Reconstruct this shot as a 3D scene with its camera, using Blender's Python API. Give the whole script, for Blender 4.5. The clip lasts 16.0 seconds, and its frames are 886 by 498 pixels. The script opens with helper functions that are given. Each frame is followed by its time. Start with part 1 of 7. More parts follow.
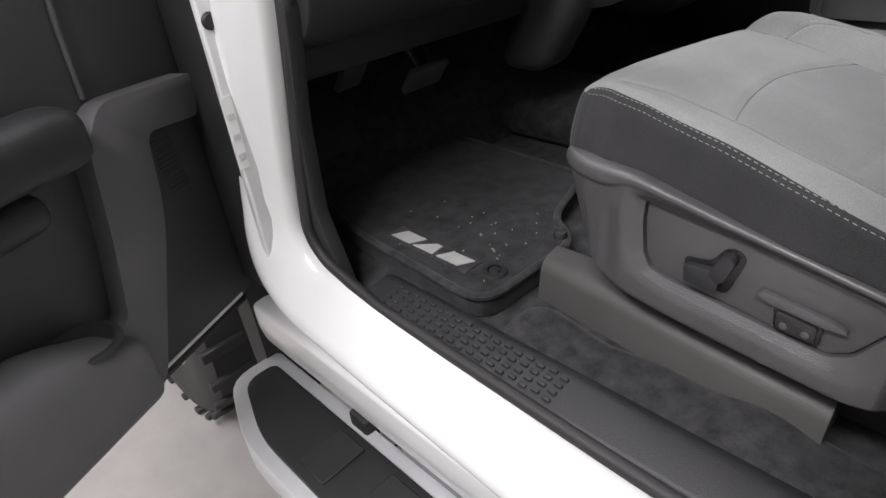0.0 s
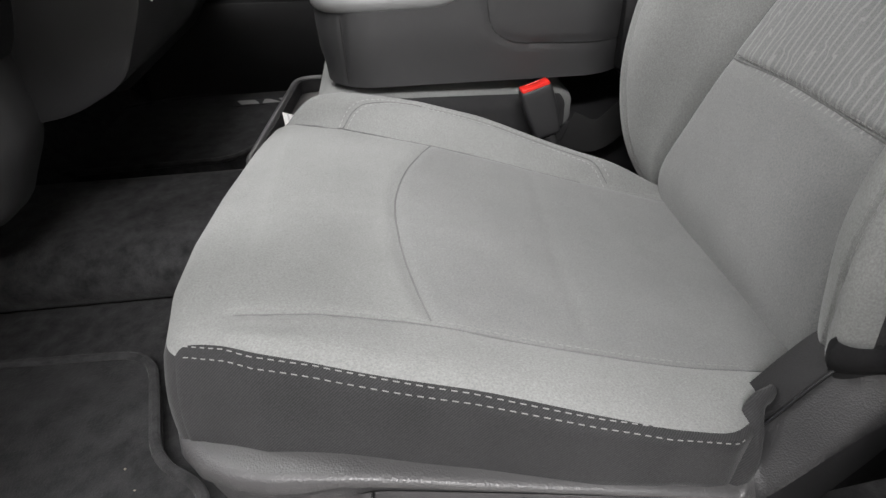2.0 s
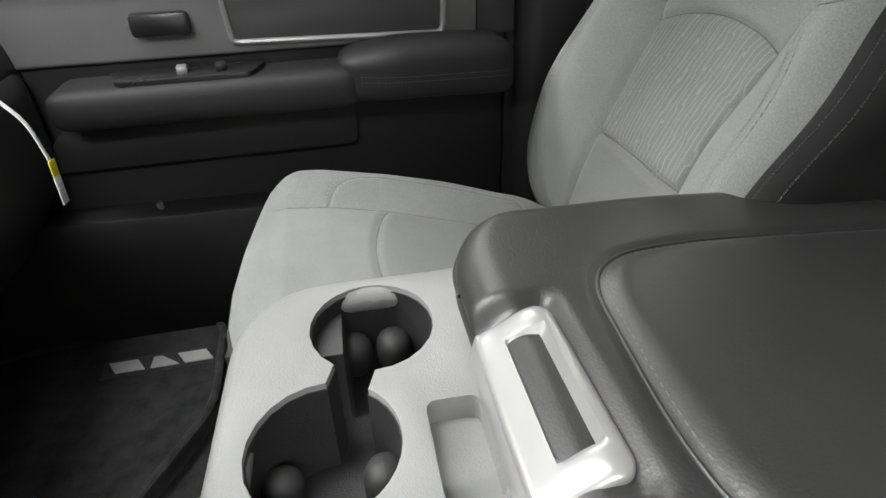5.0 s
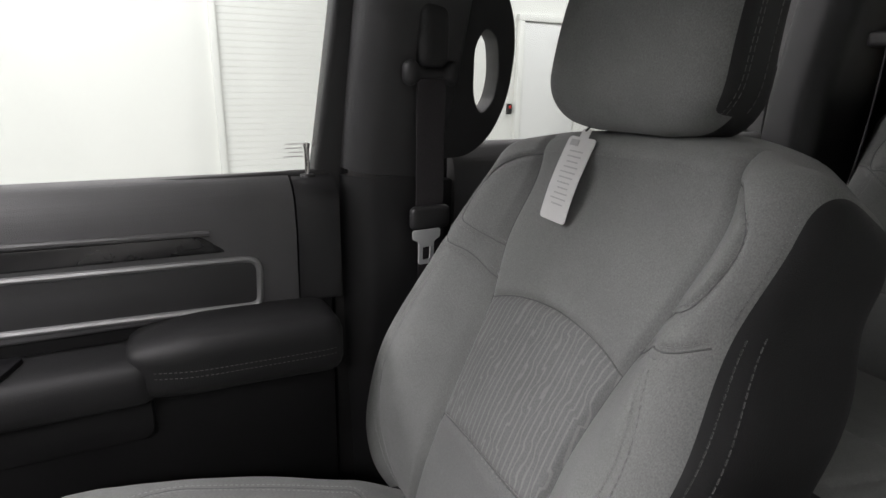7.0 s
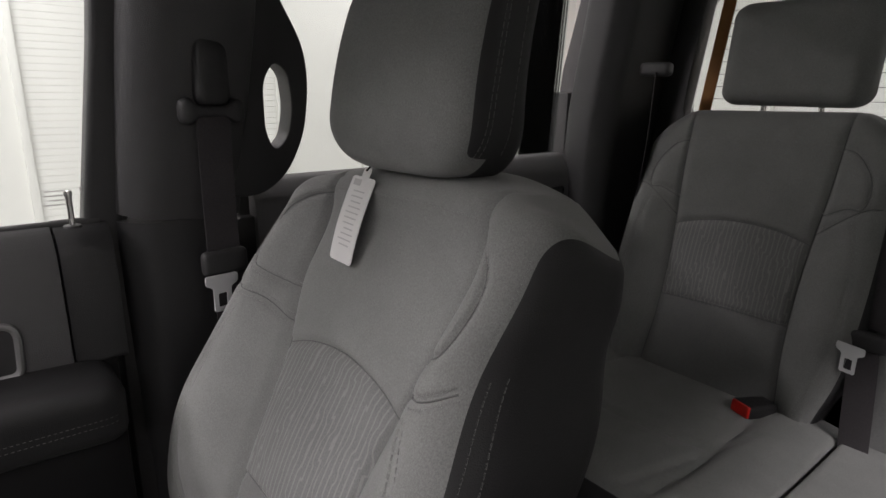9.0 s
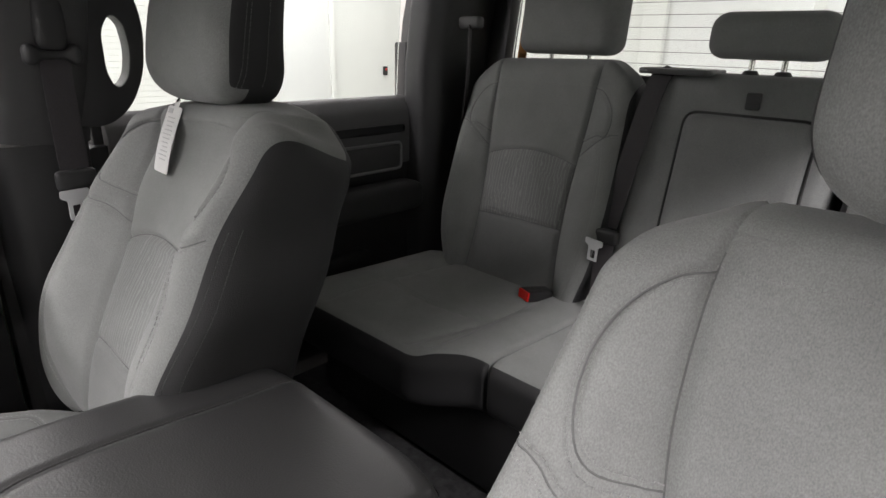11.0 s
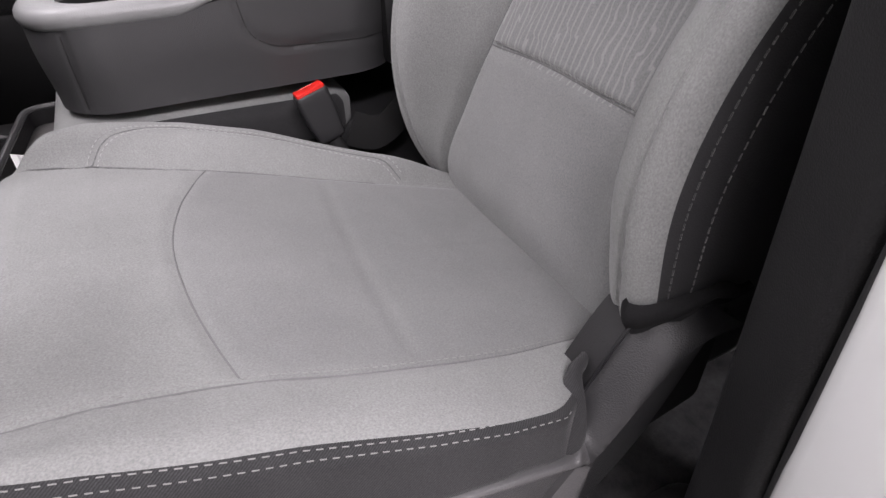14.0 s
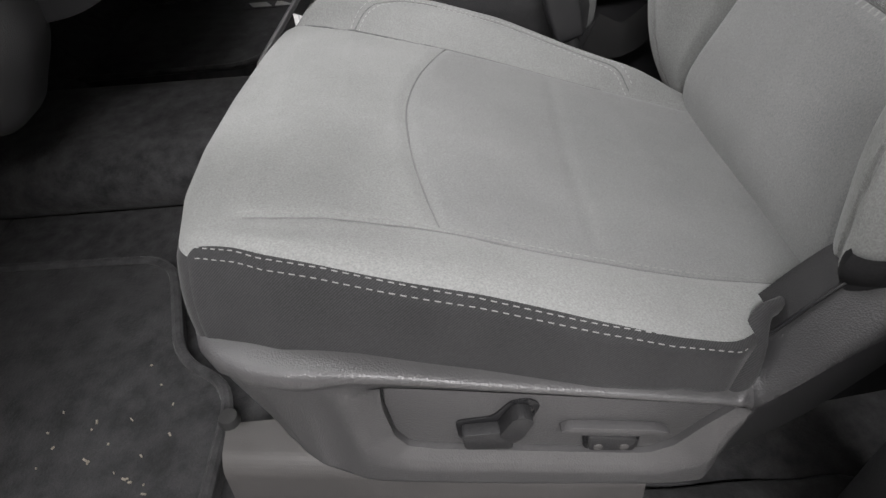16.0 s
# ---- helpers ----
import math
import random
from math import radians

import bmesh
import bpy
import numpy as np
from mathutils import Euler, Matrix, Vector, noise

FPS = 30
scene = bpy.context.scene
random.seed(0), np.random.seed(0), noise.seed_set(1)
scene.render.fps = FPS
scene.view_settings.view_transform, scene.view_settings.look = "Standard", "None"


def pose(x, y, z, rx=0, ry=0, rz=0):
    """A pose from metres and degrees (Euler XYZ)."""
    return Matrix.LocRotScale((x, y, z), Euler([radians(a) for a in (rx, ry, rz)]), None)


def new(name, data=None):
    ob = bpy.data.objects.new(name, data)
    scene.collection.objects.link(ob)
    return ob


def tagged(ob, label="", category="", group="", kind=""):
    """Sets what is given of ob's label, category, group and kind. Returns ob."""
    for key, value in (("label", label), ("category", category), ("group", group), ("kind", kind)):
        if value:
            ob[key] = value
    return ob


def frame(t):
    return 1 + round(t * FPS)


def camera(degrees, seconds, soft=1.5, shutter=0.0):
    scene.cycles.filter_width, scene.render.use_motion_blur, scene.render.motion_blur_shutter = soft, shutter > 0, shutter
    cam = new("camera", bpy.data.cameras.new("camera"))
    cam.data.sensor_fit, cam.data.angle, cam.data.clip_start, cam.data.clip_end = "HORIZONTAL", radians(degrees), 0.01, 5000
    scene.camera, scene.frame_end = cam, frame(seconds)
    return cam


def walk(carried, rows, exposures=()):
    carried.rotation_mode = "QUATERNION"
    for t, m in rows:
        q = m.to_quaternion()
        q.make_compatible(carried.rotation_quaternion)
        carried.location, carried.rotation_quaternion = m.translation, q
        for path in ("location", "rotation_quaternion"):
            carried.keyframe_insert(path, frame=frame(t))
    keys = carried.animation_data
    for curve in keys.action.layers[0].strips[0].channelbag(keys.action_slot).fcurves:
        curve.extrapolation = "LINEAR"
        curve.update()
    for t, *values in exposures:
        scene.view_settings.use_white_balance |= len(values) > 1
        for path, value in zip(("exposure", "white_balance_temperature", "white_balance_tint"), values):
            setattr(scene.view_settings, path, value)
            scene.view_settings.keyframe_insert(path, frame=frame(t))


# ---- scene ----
from mathutils.bvhtree import BVHTree

cam = camera(74.6, 16.0)
METRES, EYE, TILT, LEAN, TURN = 3.0, 1.325, -31.96, 4.94, -45.21
ROWS = [
    (0.0, 0.0, 0.0, 0.0, -0.0, 0.0, 0.0),
    (0.5, 0.0127, 0.0388, 0.0199, -17.53, -1.24, 9.45),
    (1.0, 0.0065, 0.0738, 0.0407, -30.5, -4.19, 16.21),
    (1.5, 0.0024, 0.092, 0.0616, -42.19, -7.91, 21.53),
    (2.0, 0.0191, 0.1026, 0.0846, -46.56, -9.74, 23.28),
    (2.5, 0.0497, 0.1195, 0.1064, -47.87, -10.44, 23.85),
    (3.0, 0.0747, 0.1337, 0.1223, -48.24, -10.43, 24.12),
    (3.5, 0.0956, 0.1514, 0.1474, -48.91, -10.73, 24.66),
    (4.0, 0.129, 0.1829, 0.1797, -50.4, -11.09, 25.22),
    (6.5, 0.2475, 0.2264, 0.2722, -63.3, -4.24, 26.11),
    (7.0, 0.2501, 0.2168, 0.2756, -69.04, -1.07, 27.28),
    (7.5, 0.2487, 0.2008, 0.2765, -73.44, -2.58, 28.25),
    (8.0, 0.2604, 0.1915, 0.2764, -77.48, -4.36, 29.0),
    (10.5, 0.2146, 0.1454, 0.2367, -90.87, -12.43, 30.67),
    (11.0, 0.175, 0.1194, 0.2216, -91.74, -15.51, 30.69),
    (11.5, 0.1432, 0.0965, 0.2088, -92.68, -17.73, 30.78),
    (12.0, 0.1175, 0.0884, 0.1936, -93.81, -19.21, 30.97),
    (12.5, 0.0938, 0.0821, 0.1749, -94.76, -20.37, 31.35),
    (13.0, 0.0777, 0.0966, 0.1375, -95.27, -22.76, 31.83),
    (13.5, 0.0688, 0.1063, 0.1064, -89.97, -26.36, 31.87),
    (14.0, 0.0311, 0.1044, 0.0875, -69.43, -20.89, 29.68),
    (14.5, 0.0131, 0.0908, 0.0695, -53.02, -17.77, 26.08),
    (15.0, 0.0142, 0.0857, 0.0681, -47.69, -17.79, 24.38),
    (15.5, 0.0237, 0.078, 0.0689, -46.38, -17.68, 23.91),
    (16.0, 0.0207, 0.102, 0.0812, -44.31, -17.17, 22.92),
]
EXPOSURES = [(0.0, -0.3, 6400, 13), (0.5, -0.15, 6500, 9), (1.0, 0.15, 6500, 8), (1.5, 0.2, 6500, 6), (2.0, 0.05, 6500, 9), (2.5, -0.27, 6500, 8), (3.0, -0.32, 6500, 10), (3.5, 0.0, 6500, 9), (4.0, 0.50, 6500, 6),
             (6.5, 0.38, 6500, 8), (7.0, -0.08, 6500, 12), (7.5, -0.32, 6550, 14), (8.0, -0.36, 6600, 15), (10.5, 0.44, 6700, 13), (11.0, 0.50, 6600, 12), (12.0, 0.25, 6380, 13), (12.5, 0.16, 6350, 13), (13.0, 0.07, 6400, 15), (13.5, 0.07, 6350, 23), (14.0, 0.08, 6450, 19),
             (14.5, 0.1, 6450, 19), (15.0, 0.10, 6450, 17), (15.5, 0.10, 6460, 14), (16.0, -0.06, 6480, 10)]
walk(cam, [(t, pose(-1.27, 0, EYE, TILT, LEAN, TURN) @ pose(METRES * x, METRES * y, METRES * z, 90 + pitch, roll, yaw))
           for t, x, y, z, yaw, pitch, roll in ROWS], EXPOSURES)

# ---- light ----
world = bpy.data.worlds.new("world")
scene.world = world
world.use_nodes = True
world.node_tree.nodes["Background"].inputs[0].default_value = (0.9, 0.95, 1.0, 1)
world.node_tree.nodes["Background"].inputs[1].default_value = 0.05


def ceiling_lamp(x, y, sx, sy, watts, z=3.42):
    d = bpy.data.lights.new("ceiling_lamp", "AREA")
    d.shape, d.size, d.size_y, d.energy, d.color = "RECTANGLE", sx, sy, watts, (1.0, 0.972, 0.985)
    o = new("ceiling_lamp", d)
    o.matrix_world = pose(x, y, z)
    return o


for lx, ly, lw in ((-2.6, 0.2, 195), (-3.0, 2.7, 50), (4.0, 0.6, 62), (3.9, -3.4, 44), (1.5, 3.5, 165), (0.4, 1.65, 95), (0.0, -5.5, 36)):
    ceiling_lamp(lx, ly, 0.5, 2.2, lw)


# ---- materials ----
def material(name, base, rough=0.6, metal=0.0, spots=0.0, spot_scale=8.0, grain=0.0, grain_scale=900.0,
             weave=0.0, weave_scale=330.0, second=None, sheen=0.0, coat=0.0, rough_var=0.0, leather=0.0, twill=0.0, twill_scale=500.0, spec=0.5):
    """A principled material: mottled colour at a large scale, fine relief at a small one."""
    m = bpy.data.materials.new(name)
    m.use_nodes = True
    nt = m.node_tree
    n, l = nt.nodes, nt.links
    b = n["Principled BSDF"]
    b.inputs["Base Color"].default_value = (*base, 1)
    b.inputs["Roughness"].default_value = rough
    b.inputs["Metallic"].default_value = metal
    b.inputs["Specular IOR Level"].default_value = 0.15 if weave else spec
    b.inputs["Sheen Weight"].default_value = sheen
    b.inputs["Coat Weight"].default_value = coat
    co = n.new("ShaderNodeTexCoord")
    if spots or rough_var:
        t = n.new("ShaderNodeTexNoise")
        t.inputs["Scale"].default_value, t.inputs["Detail"].default_value = spot_scale, 6
        t.inputs["Roughness"].default_value = 0.62
        l.new(co.outputs["Object"], t.inputs["Vector"])
        if spots:
            r = n.new("ShaderNodeValToRGB")
            dark = second or tuple(c * (1 - spots) for c in base)
            r.color_ramp.elements[0].position, r.color_ramp.elements[1].position = 0.3, 0.7
            r.color_ramp.elements[0].color = (*dark, 1)
            r.color_ramp.elements[1].color = (*[min(1, c * (1 + spots * 0.35)) for c in base], 1)
            l.new(t.outputs["Fac"], r.inputs["Fac"])
            l.new(r.outputs["Color"], b.inputs["Base Color"])
        if rough_var:
            mr = n.new("ShaderNodeMapRange")
            mr.inputs["To Min"].default_value, mr.inputs["To Max"].default_value = rough - rough_var, min(1, rough + rough_var)
            l.new(t.outputs["Fac"], mr.inputs["Value"])
            l.new(mr.outputs["Result"], b.inputs["Roughness"])
    height = None
    if grain:
        g = n.new("ShaderNodeTexNoise")
        g.inputs["Scale"].default_value, g.inputs["Detail"].default_value = grain_scale, 2
        l.new(co.outputs["Object"], g.inputs["Vector"])
        height = (g.outputs["Fac"], grain)
    if leather:
        g = n.new("ShaderNodeTexVoronoi")
        g.inputs["Scale"].default_value = grain_scale
        l.new(co.outputs["Object"], g.inputs["Vector"])
        height = (g.outputs["Distance"], leather)
    if weave:
        g = n.new("ShaderNodeTexNoise")
        g.inputs["Scale"].default_value, g.inputs["Detail"].default_value = weave_scale * 2.4, 2
        l.new(co.outputs["Object"], g.inputs["Vector"])
        height = (g.outputs["Fac"], weave)
        # threads of slightly different tone
        tn = n.new("ShaderNodeTexNoise")
        tn.inputs["Scale"].default_value, tn.inputs["Detail"].default_value = 980, 2
        mp = n.new("ShaderNodeMapping")
        mp.inputs["Scale"].default_value = (1.0, 0.6, 0.6)
        l.new(co.outputs["Object"], mp.inputs["Vector"])
        l.new(mp.outputs["Vector"], tn.inputs["Vector"])
        mx = n.new("ShaderNodeMix")
        mx.data_type, mx.blend_type = "RGBA", "MULTIPLY"
        mx.inputs["Factor"].default_value = 0.45
        src = b.inputs["Base Color"].links[0].from_socket if b.inputs["Base Color"].links else None
        if src:
            l.new(src, mx.inputs["A"])
        else:
            mx.inputs["A"].default_value = (*base, 1)
        rr = n.new("ShaderNodeMapRange")
        rr.inputs["From Min"].default_value, rr.inputs["From Max"].default_value = 0.3, 0.7
        rr.inputs["To Min"].default_value, rr.inputs["To Max"].default_value = 0.55, 1.25
        l.new(tn.outputs["Fac"], rr.inputs["Value"])
        l.new(rr.outputs["Result"], mx.inputs["B"])
        l.new(mx.outputs["Result"], b.inputs["Base Color"])
    if twill:
        # fine diagonal ribs
        wv = n.new("ShaderNodeTexWave")
        wv.bands_direction = "DIAGONAL"
        wv.inputs["Scale"].default_value, wv.inputs["Distortion"].default_value, wv.inputs["Detail"].default_value = twill_scale, 1.2, 1
        wv.inputs["Detail Scale"].default_value = 2.0
        l.new(co.outputs["Object"], wv.inputs["Vector"])
        tr = n.new("ShaderNodeMapRange")
        tr.inputs["To Min"].default_value, tr.inputs["To Max"].default_value = 1 - twill, 1 + 0.8 * twill
        l.new(wv.outputs["Fac"], tr.inputs["Value"])
        tx = n.new("ShaderNodeMix")
        tx.data_type, tx.blend_type = "RGBA", "MULTIPLY"
        tx.inputs["Factor"].default_value = 1.0
        l.new(b.inputs["Base Color"].links[0].from_socket, tx.inputs["A"])
        l.new(tr.outputs["Result"], tx.inputs["B"])
        l.new(tx.outputs["Result"], b.inputs["Base Color"])
    if height:
        bp = n.new("ShaderNodeBump")
        bp.inputs["Strength"].default_value, bp.inputs["Distance"].default_value = height[1], 0.0008
        l.new(height[0], bp.inputs["Height"])
        l.new(bp.outputs["Normal"], b.inputs["Normal"])
    return m


FABRIC = material("grey_seat_cloth", (0.215, 0.220, 0.215), 0.92, spots=0.10, spot_scale=14, weave=0.35, sheen=0.15)
# Seat cloth darkened: seat centres' shade in its colour, also the armrest's own tone.
FABRIC_TONED = material("shade_toned_seat_cloth", (0.180, 0.184, 0.181), 0.92, spots=0.10, spot_scale=14, weave=0.35, sheen=0.15)
FABRIC_DARK = material("charcoal_seat_cloth", (0.036, 0.036, 0.037), 0.9, spots=0.15, spot_scale=20, weave=0.3, sheen=0.1, twill=0.30, twill_scale=230)
VINYL_BLACK = material("black_seat_vinyl", (0.029, 0.029, 0.030), 0.6, spec=0.3, spots=0.15, leather=0.35, grain_scale=750, rough_var=0.06)
CLOTH_BLACK = material("black_cover_cloth", (0.014, 0.014, 0.0145), 0.95, spots=0.2, spot_scale=20, weave=0.3)
PLASTIC = material("charcoal_grained_plastic", (0.072, 0.071, 0.072), 0.40, spots=0.14, spot_scale=7, leather=0.34, grain_scale=640, rough_var=0.06, spec=0.6)
PLASTIC_BLACK = material("black_grained_plastic", (0.023, 0.023, 0.024), 0.5, spots=0.15, spot_scale=6, leather=0.35, grain_scale=800, rough_var=0.08)
PLASTIC_SMOOTH = material("smooth_black_plastic", (0.012, 0.012, 0.013), 0.28, spots=0.1, rough_var=0.06)
RISER = material("warm_grey_plastic", (0.078, 0.075, 0.073), 0.5, spots=0.14, spot_scale=9, leather=0.25, grain_scale=900, rough_var=0.08)
LID_LEATHER = material("black_grained_leatherette", (0.026, 0.0257, 0.0258), 0.40, spec=1.0, spots=0.08, spot_scale=10, leather=0.16, grain_scale=520, rough_var=0.05)
LID_LEATHER.node_tree.nodes["Principled BSDF"].inputs["Specular IOR Level"].default_value = 0.7
CONSOLE_BODY = material("dark_console_vinyl", (0.046, 0.046, 0.047), 0.6, spots=0.1, spot_scale=12, leather=0.25, grain_scale=800, rough_var=0.05)
TRIM_DARK = material("matt_black_trim", (0.013, 0.013, 0.0135), 0.6, spec=0.3, spots=0.15, spot_scale=6, leather=0.3, grain_scale=800, rough_var=0.08)
DOOR_TRIM = material("dark_door_trim", (0.047, 0.047, 0.048), 0.55, spots=0.15, spot_scale=6, leather=0.35, grain_scale=800, rough_var=0.08)
CONSOLE_TOP = material("satin_grey_deck_plastic", (0.215, 0.217, 0.217), 0.36, spots=0.08, spot_scale=10, leather=0.35, grain_scale=700, rough_var=0.05)
CARPET = material("black_carpet", (0.045, 0.045, 0.046), 0.97, spots=0.6, spot_scale=40, weave=1.0, weave_scale=150, sheen=0.08)
MAT_CLOTH = material("charcoal_floor_mat", (0.037, 0.037, 0.038), 0.97, spots=0.55, spot_scale=30, weave=1.0, weave_scale=140, sheen=0.08)
RUBBER = material("black_rubber", (0.019, 0.019, 0.019), 0.62, spots=0.2, spot_scale=15, grain=0.3, grain_scale=300, rough_var=0.1)
PAINT = material("white_car_paint", (0.70, 0.71, 0.70), 0.25, spots=0.05, spot_scale=3, coat=0.6, rough_var=0.05)
CHROME = material("satin_chrome", (0.62, 0.62, 0.62), 0.26, metal=1.0, rough_var=0.06, spot_scale=30)
CHROME_SATIN = material("pearl_silver_plastic", (0.42, 0.42, 0.415), 0.32, metal=0.5, spots=0.06, spot_scale=20, rough_var=0.05)
DOOR_GREY = material("grey_door_plastic", (0.105, 0.104, 0.106), 0.5, spots=0.12, spot_scale=5, leather=0.4, grain_scale=850, rough_var=0.06)
SILVER = material("silver_paint", (0.27, 0.27, 0.27), 0.42, metal=0.6, rough_var=0.06)
ALLOY = material("pale_alloy", (0.66, 0.67, 0.68), 0.38, metal=0.25, spots=0.1, rough_var=0.08)
VINYL_GREY = material("grey_leather", (0.085, 0.082, 0.080), 0.5, spots=0.1, leather=0.3, grain_scale=700, rough_var=0.06)
RIM_LEATHER = material("brown_grey_leather", (0.15, 0.135, 0.125), 0.36, spots=0.08, spot_scale=12, leather=0.08, grain_scale=900, rough_var=0.05)
MIRROR = material("mirror_silver", (0.9, 0.9, 0.9), 0.02, metal=1.0, rough_var=0.01)
STEEL = material("bright_steel", (0.7, 0.69, 0.67), 0.25, metal=1.0, rough_var=0.08, spot_scale=40)
RED = material("red_button_plastic", (0.75, 0.02, 0.012), 0.4, spots=0.06)
WEBBING = material("grey_black_webbing", (0.056, 0.052, 0.055), 0.8, spots=0.1, weave=0.5, weave_scale=500)
PAPER = material("white_paper_card", (0.78, 0.78, 0.77), 0.6, spots=0.04, spot_scale=20)
INK = material("grey_print", (0.55, 0.55, 0.55), 0.7, spots=0.05)
YELLOW = material("yellow_print", (0.85, 0.68, 0.04), 0.6, spots=0.05)
LOGO = material("light_grey_badge", (0.36, 0.36, 0.35), 0.6, spots=0.1, spot_scale=60, grain=0.4, grain_scale=700)
# Darker grey: painted crease shade on seat seams, thread on the lid.
SEAM_GREY = material("crease_shade_and_thread_grey", (0.125, 0.126, 0.125), 0.95, spots=0.1, spot_scale=60)
THREAD = material("light_grey_thread", (0.21, 0.21, 0.205), 0.8, spots=0.1, spot_scale=50)
THREAD_PALE = material("pale_grey_thread", (0.30, 0.30, 0.295), 0.8, spots=0.1, spot_scale=50)
WALL = material("white_wall_paint", (0.80, 0.80, 0.77), 0.7, spots=0.03, spot_scale=1.5, grain=0.1, grain_scale=60)
CONCRETE = material("grey_concrete", (0.40, 0.385, 0.37), 0.55, spots=0.25, spot_scale=2.2, grain=0.3, grain_scale=40, rough_var=0.15)
HEADLINER = material("grey_headliner_cloth", (0.42, 0.42, 0.41), 0.95, spots=0.05, weave=0.2)
CRUMB = material("straw_crumb", (0.27, 0.245, 0.20), 0.8, spots=0.3, spot_scale=200)
ORANGE = material("amber_strap", (0.34, 0.15, 0.035), 0.6, spots=0.15, spot_scale=30)


def glass(name, tint=(0.93, 0.96, 0.95)):
    m = bpy.data.materials.new(name)
    m.use_nodes = True
    nt = m.node_tree
    n, l = nt.nodes, nt.links
    n.remove(n["Principled BSDF"])
    tr, gl, mx, fr = (n.new(k) for k in ("ShaderNodeBsdfTransparent", "ShaderNodeBsdfGlossy", "ShaderNodeMixShader", "ShaderNodeFresnel"))
    tr.inputs[0].default_value = (*tint, 1)
    gl.inputs["Roughness"].default_value = 0.02
    fr.inputs["IOR"].default_value = 1.35
    l.new(fr.outputs[0], mx.inputs[0])
    l.new(tr.outputs[0], mx.inputs[1])
    l.new(gl.outputs[0], mx.inputs[2])
    l.new(mx.outputs[0], n["Material Output"].inputs[0])
    return m


GLASS = glass("clear_glass")


def pattern_cloth():
    """Seat cloth with pale vertical lines that jog sideways now and then."""
    # The insert starts from the cloth that carries shade in its colour.
    m = FABRIC_TONED.copy()
    m.name = "grey_lined_cloth"
    nt = m.node_tree
    n, l = nt.nodes, nt.links
    b = n["Principled BSDF"]
    src = b.inputs["Base Color"].links[0].from_socket
    co = n.new("ShaderNodeTexCoord")
    sep = n.new("ShaderNodeSeparateXYZ")
    l.new(co.outputs["Object"], sep.inputs[0])
    # slow noise decides where neighbouring lines jog together
    cell = n.new("ShaderNodeTexNoise")
    cell.inputs["Scale"].default_value, cell.inputs["Detail"].default_value = 1.0, 1
    mp = n.new("ShaderNodeMapping")
    mp.inputs["Scale"].default_value = (16.0, 0.0, 11.0)
    l.new(co.outputs["Object"], mp.inputs["Vector"])
    l.new(mp.outputs["Vector"], cell.inputs["Vector"])
    many = n.new("ShaderNodeMath"); many.operation = "MULTIPLY"; many.inputs[1].default_value = 9.0
    l.new(cell.outputs["Fac"], many.inputs[0])
    fold = n.new("ShaderNodeMath"); fold.operation = "PINGPONG"; fold.inputs[1].default_value = 1.0
    l.new(many.outputs[0], fold.inputs[0])
    st = n.new("ShaderNodeMapRange")
    st.interpolation_type = "SMOOTHSTEP"
    st.inputs["From Min"].default_value, st.inputs["From Max"].default_value = 0.35, 0.65
    st.inputs["To Min"].default_value, st.inputs["To Max"].default_value = 0.0, 0.0042
    l.new(fold.outputs[0], st.inputs["Value"])
    ad = n.new("ShaderNodeMath"); ad.operation = "ADD"
    l.new(sep.outputs["X"], ad.inputs[0]); l.new(st.outputs["Result"], ad.inputs[1])
    fr = n.new("ShaderNodeMath"); fr.operation = "PINGPONG"; fr.inputs[1].default_value = 0.0046
    l.new(ad.outputs[0], fr.inputs[0])
    ln = n.new("ShaderNodeMapRange")
    ln.inputs["From Min"].default_value, ln.inputs["From Max"].default_value = 0.0008, 0.0016
    ln.inputs["To Min"].default_value, ln.inputs["To Max"].default_value = 0.19, 0.0
    l.new(fr.outputs[0], ln.inputs["Value"])
    mix = n.new("ShaderNodeMix"); mix.data_type = "RGBA"
    l.new(ln.outputs["Result"], mix.inputs["Factor"])
    l.new(src, mix.inputs["A"])
    mix.inputs["B"].default_value = (0.47, 0.475, 0.46, 1)
    l.new(mix.outputs["Result"], b.inputs["Base Color"])
    return m


FABRIC_LINED = pattern_cloth()

# ---- mesh helpers ----
ORIGIN = {}


def thing(name, at, label="", category="", group="", kind=""):
    """An Empty at the base of a thing; its parts are given in world metres."""
    ob = new(name)
    ob.empty_display_size = 0.05
    ob.location = at
    ORIGIN[ob.name] = np.array(at, float)
    return tagged(ob, label, category, group, kind)


def mesh_from(name, verts, faces, mat, parent=None, label="", smooth=True):
    """One mesh object from world-space vertices, under a thing or part where one is given."""
    org = ORIGIN[parent.name] if parent else np.zeros(3)
    me = bpy.data.meshes.new(name)
    me.from_pydata([tuple(v) for v in (np.asarray(verts, float) - org)], [], [tuple(int(i) for i in f) for f in faces])
    me.materials.append(mat)
    if smooth:
        me.polygons.foreach_set("use_smooth", [True] * len(me.polygons))
        me.set_sharp_from_angle(angle=radians(42))
    me.update()
    ob = new(name, me)
    if parent:
        ob.parent = parent
    ORIGIN[ob.name] = org
    if label:
        ob["label"] = label
    return ob


def from_bm(name, bm, mat, parent=None, label="", smooth=True):
    bm.normal_update()
    v = np.array([x.co[:] for x in bm.verts])
    bm.verts.index_update()
    f = [[x.index for x in p.verts] for p in bm.faces]
    bm.free()
    return mesh_from(name, v, f, mat, parent, label, smooth)


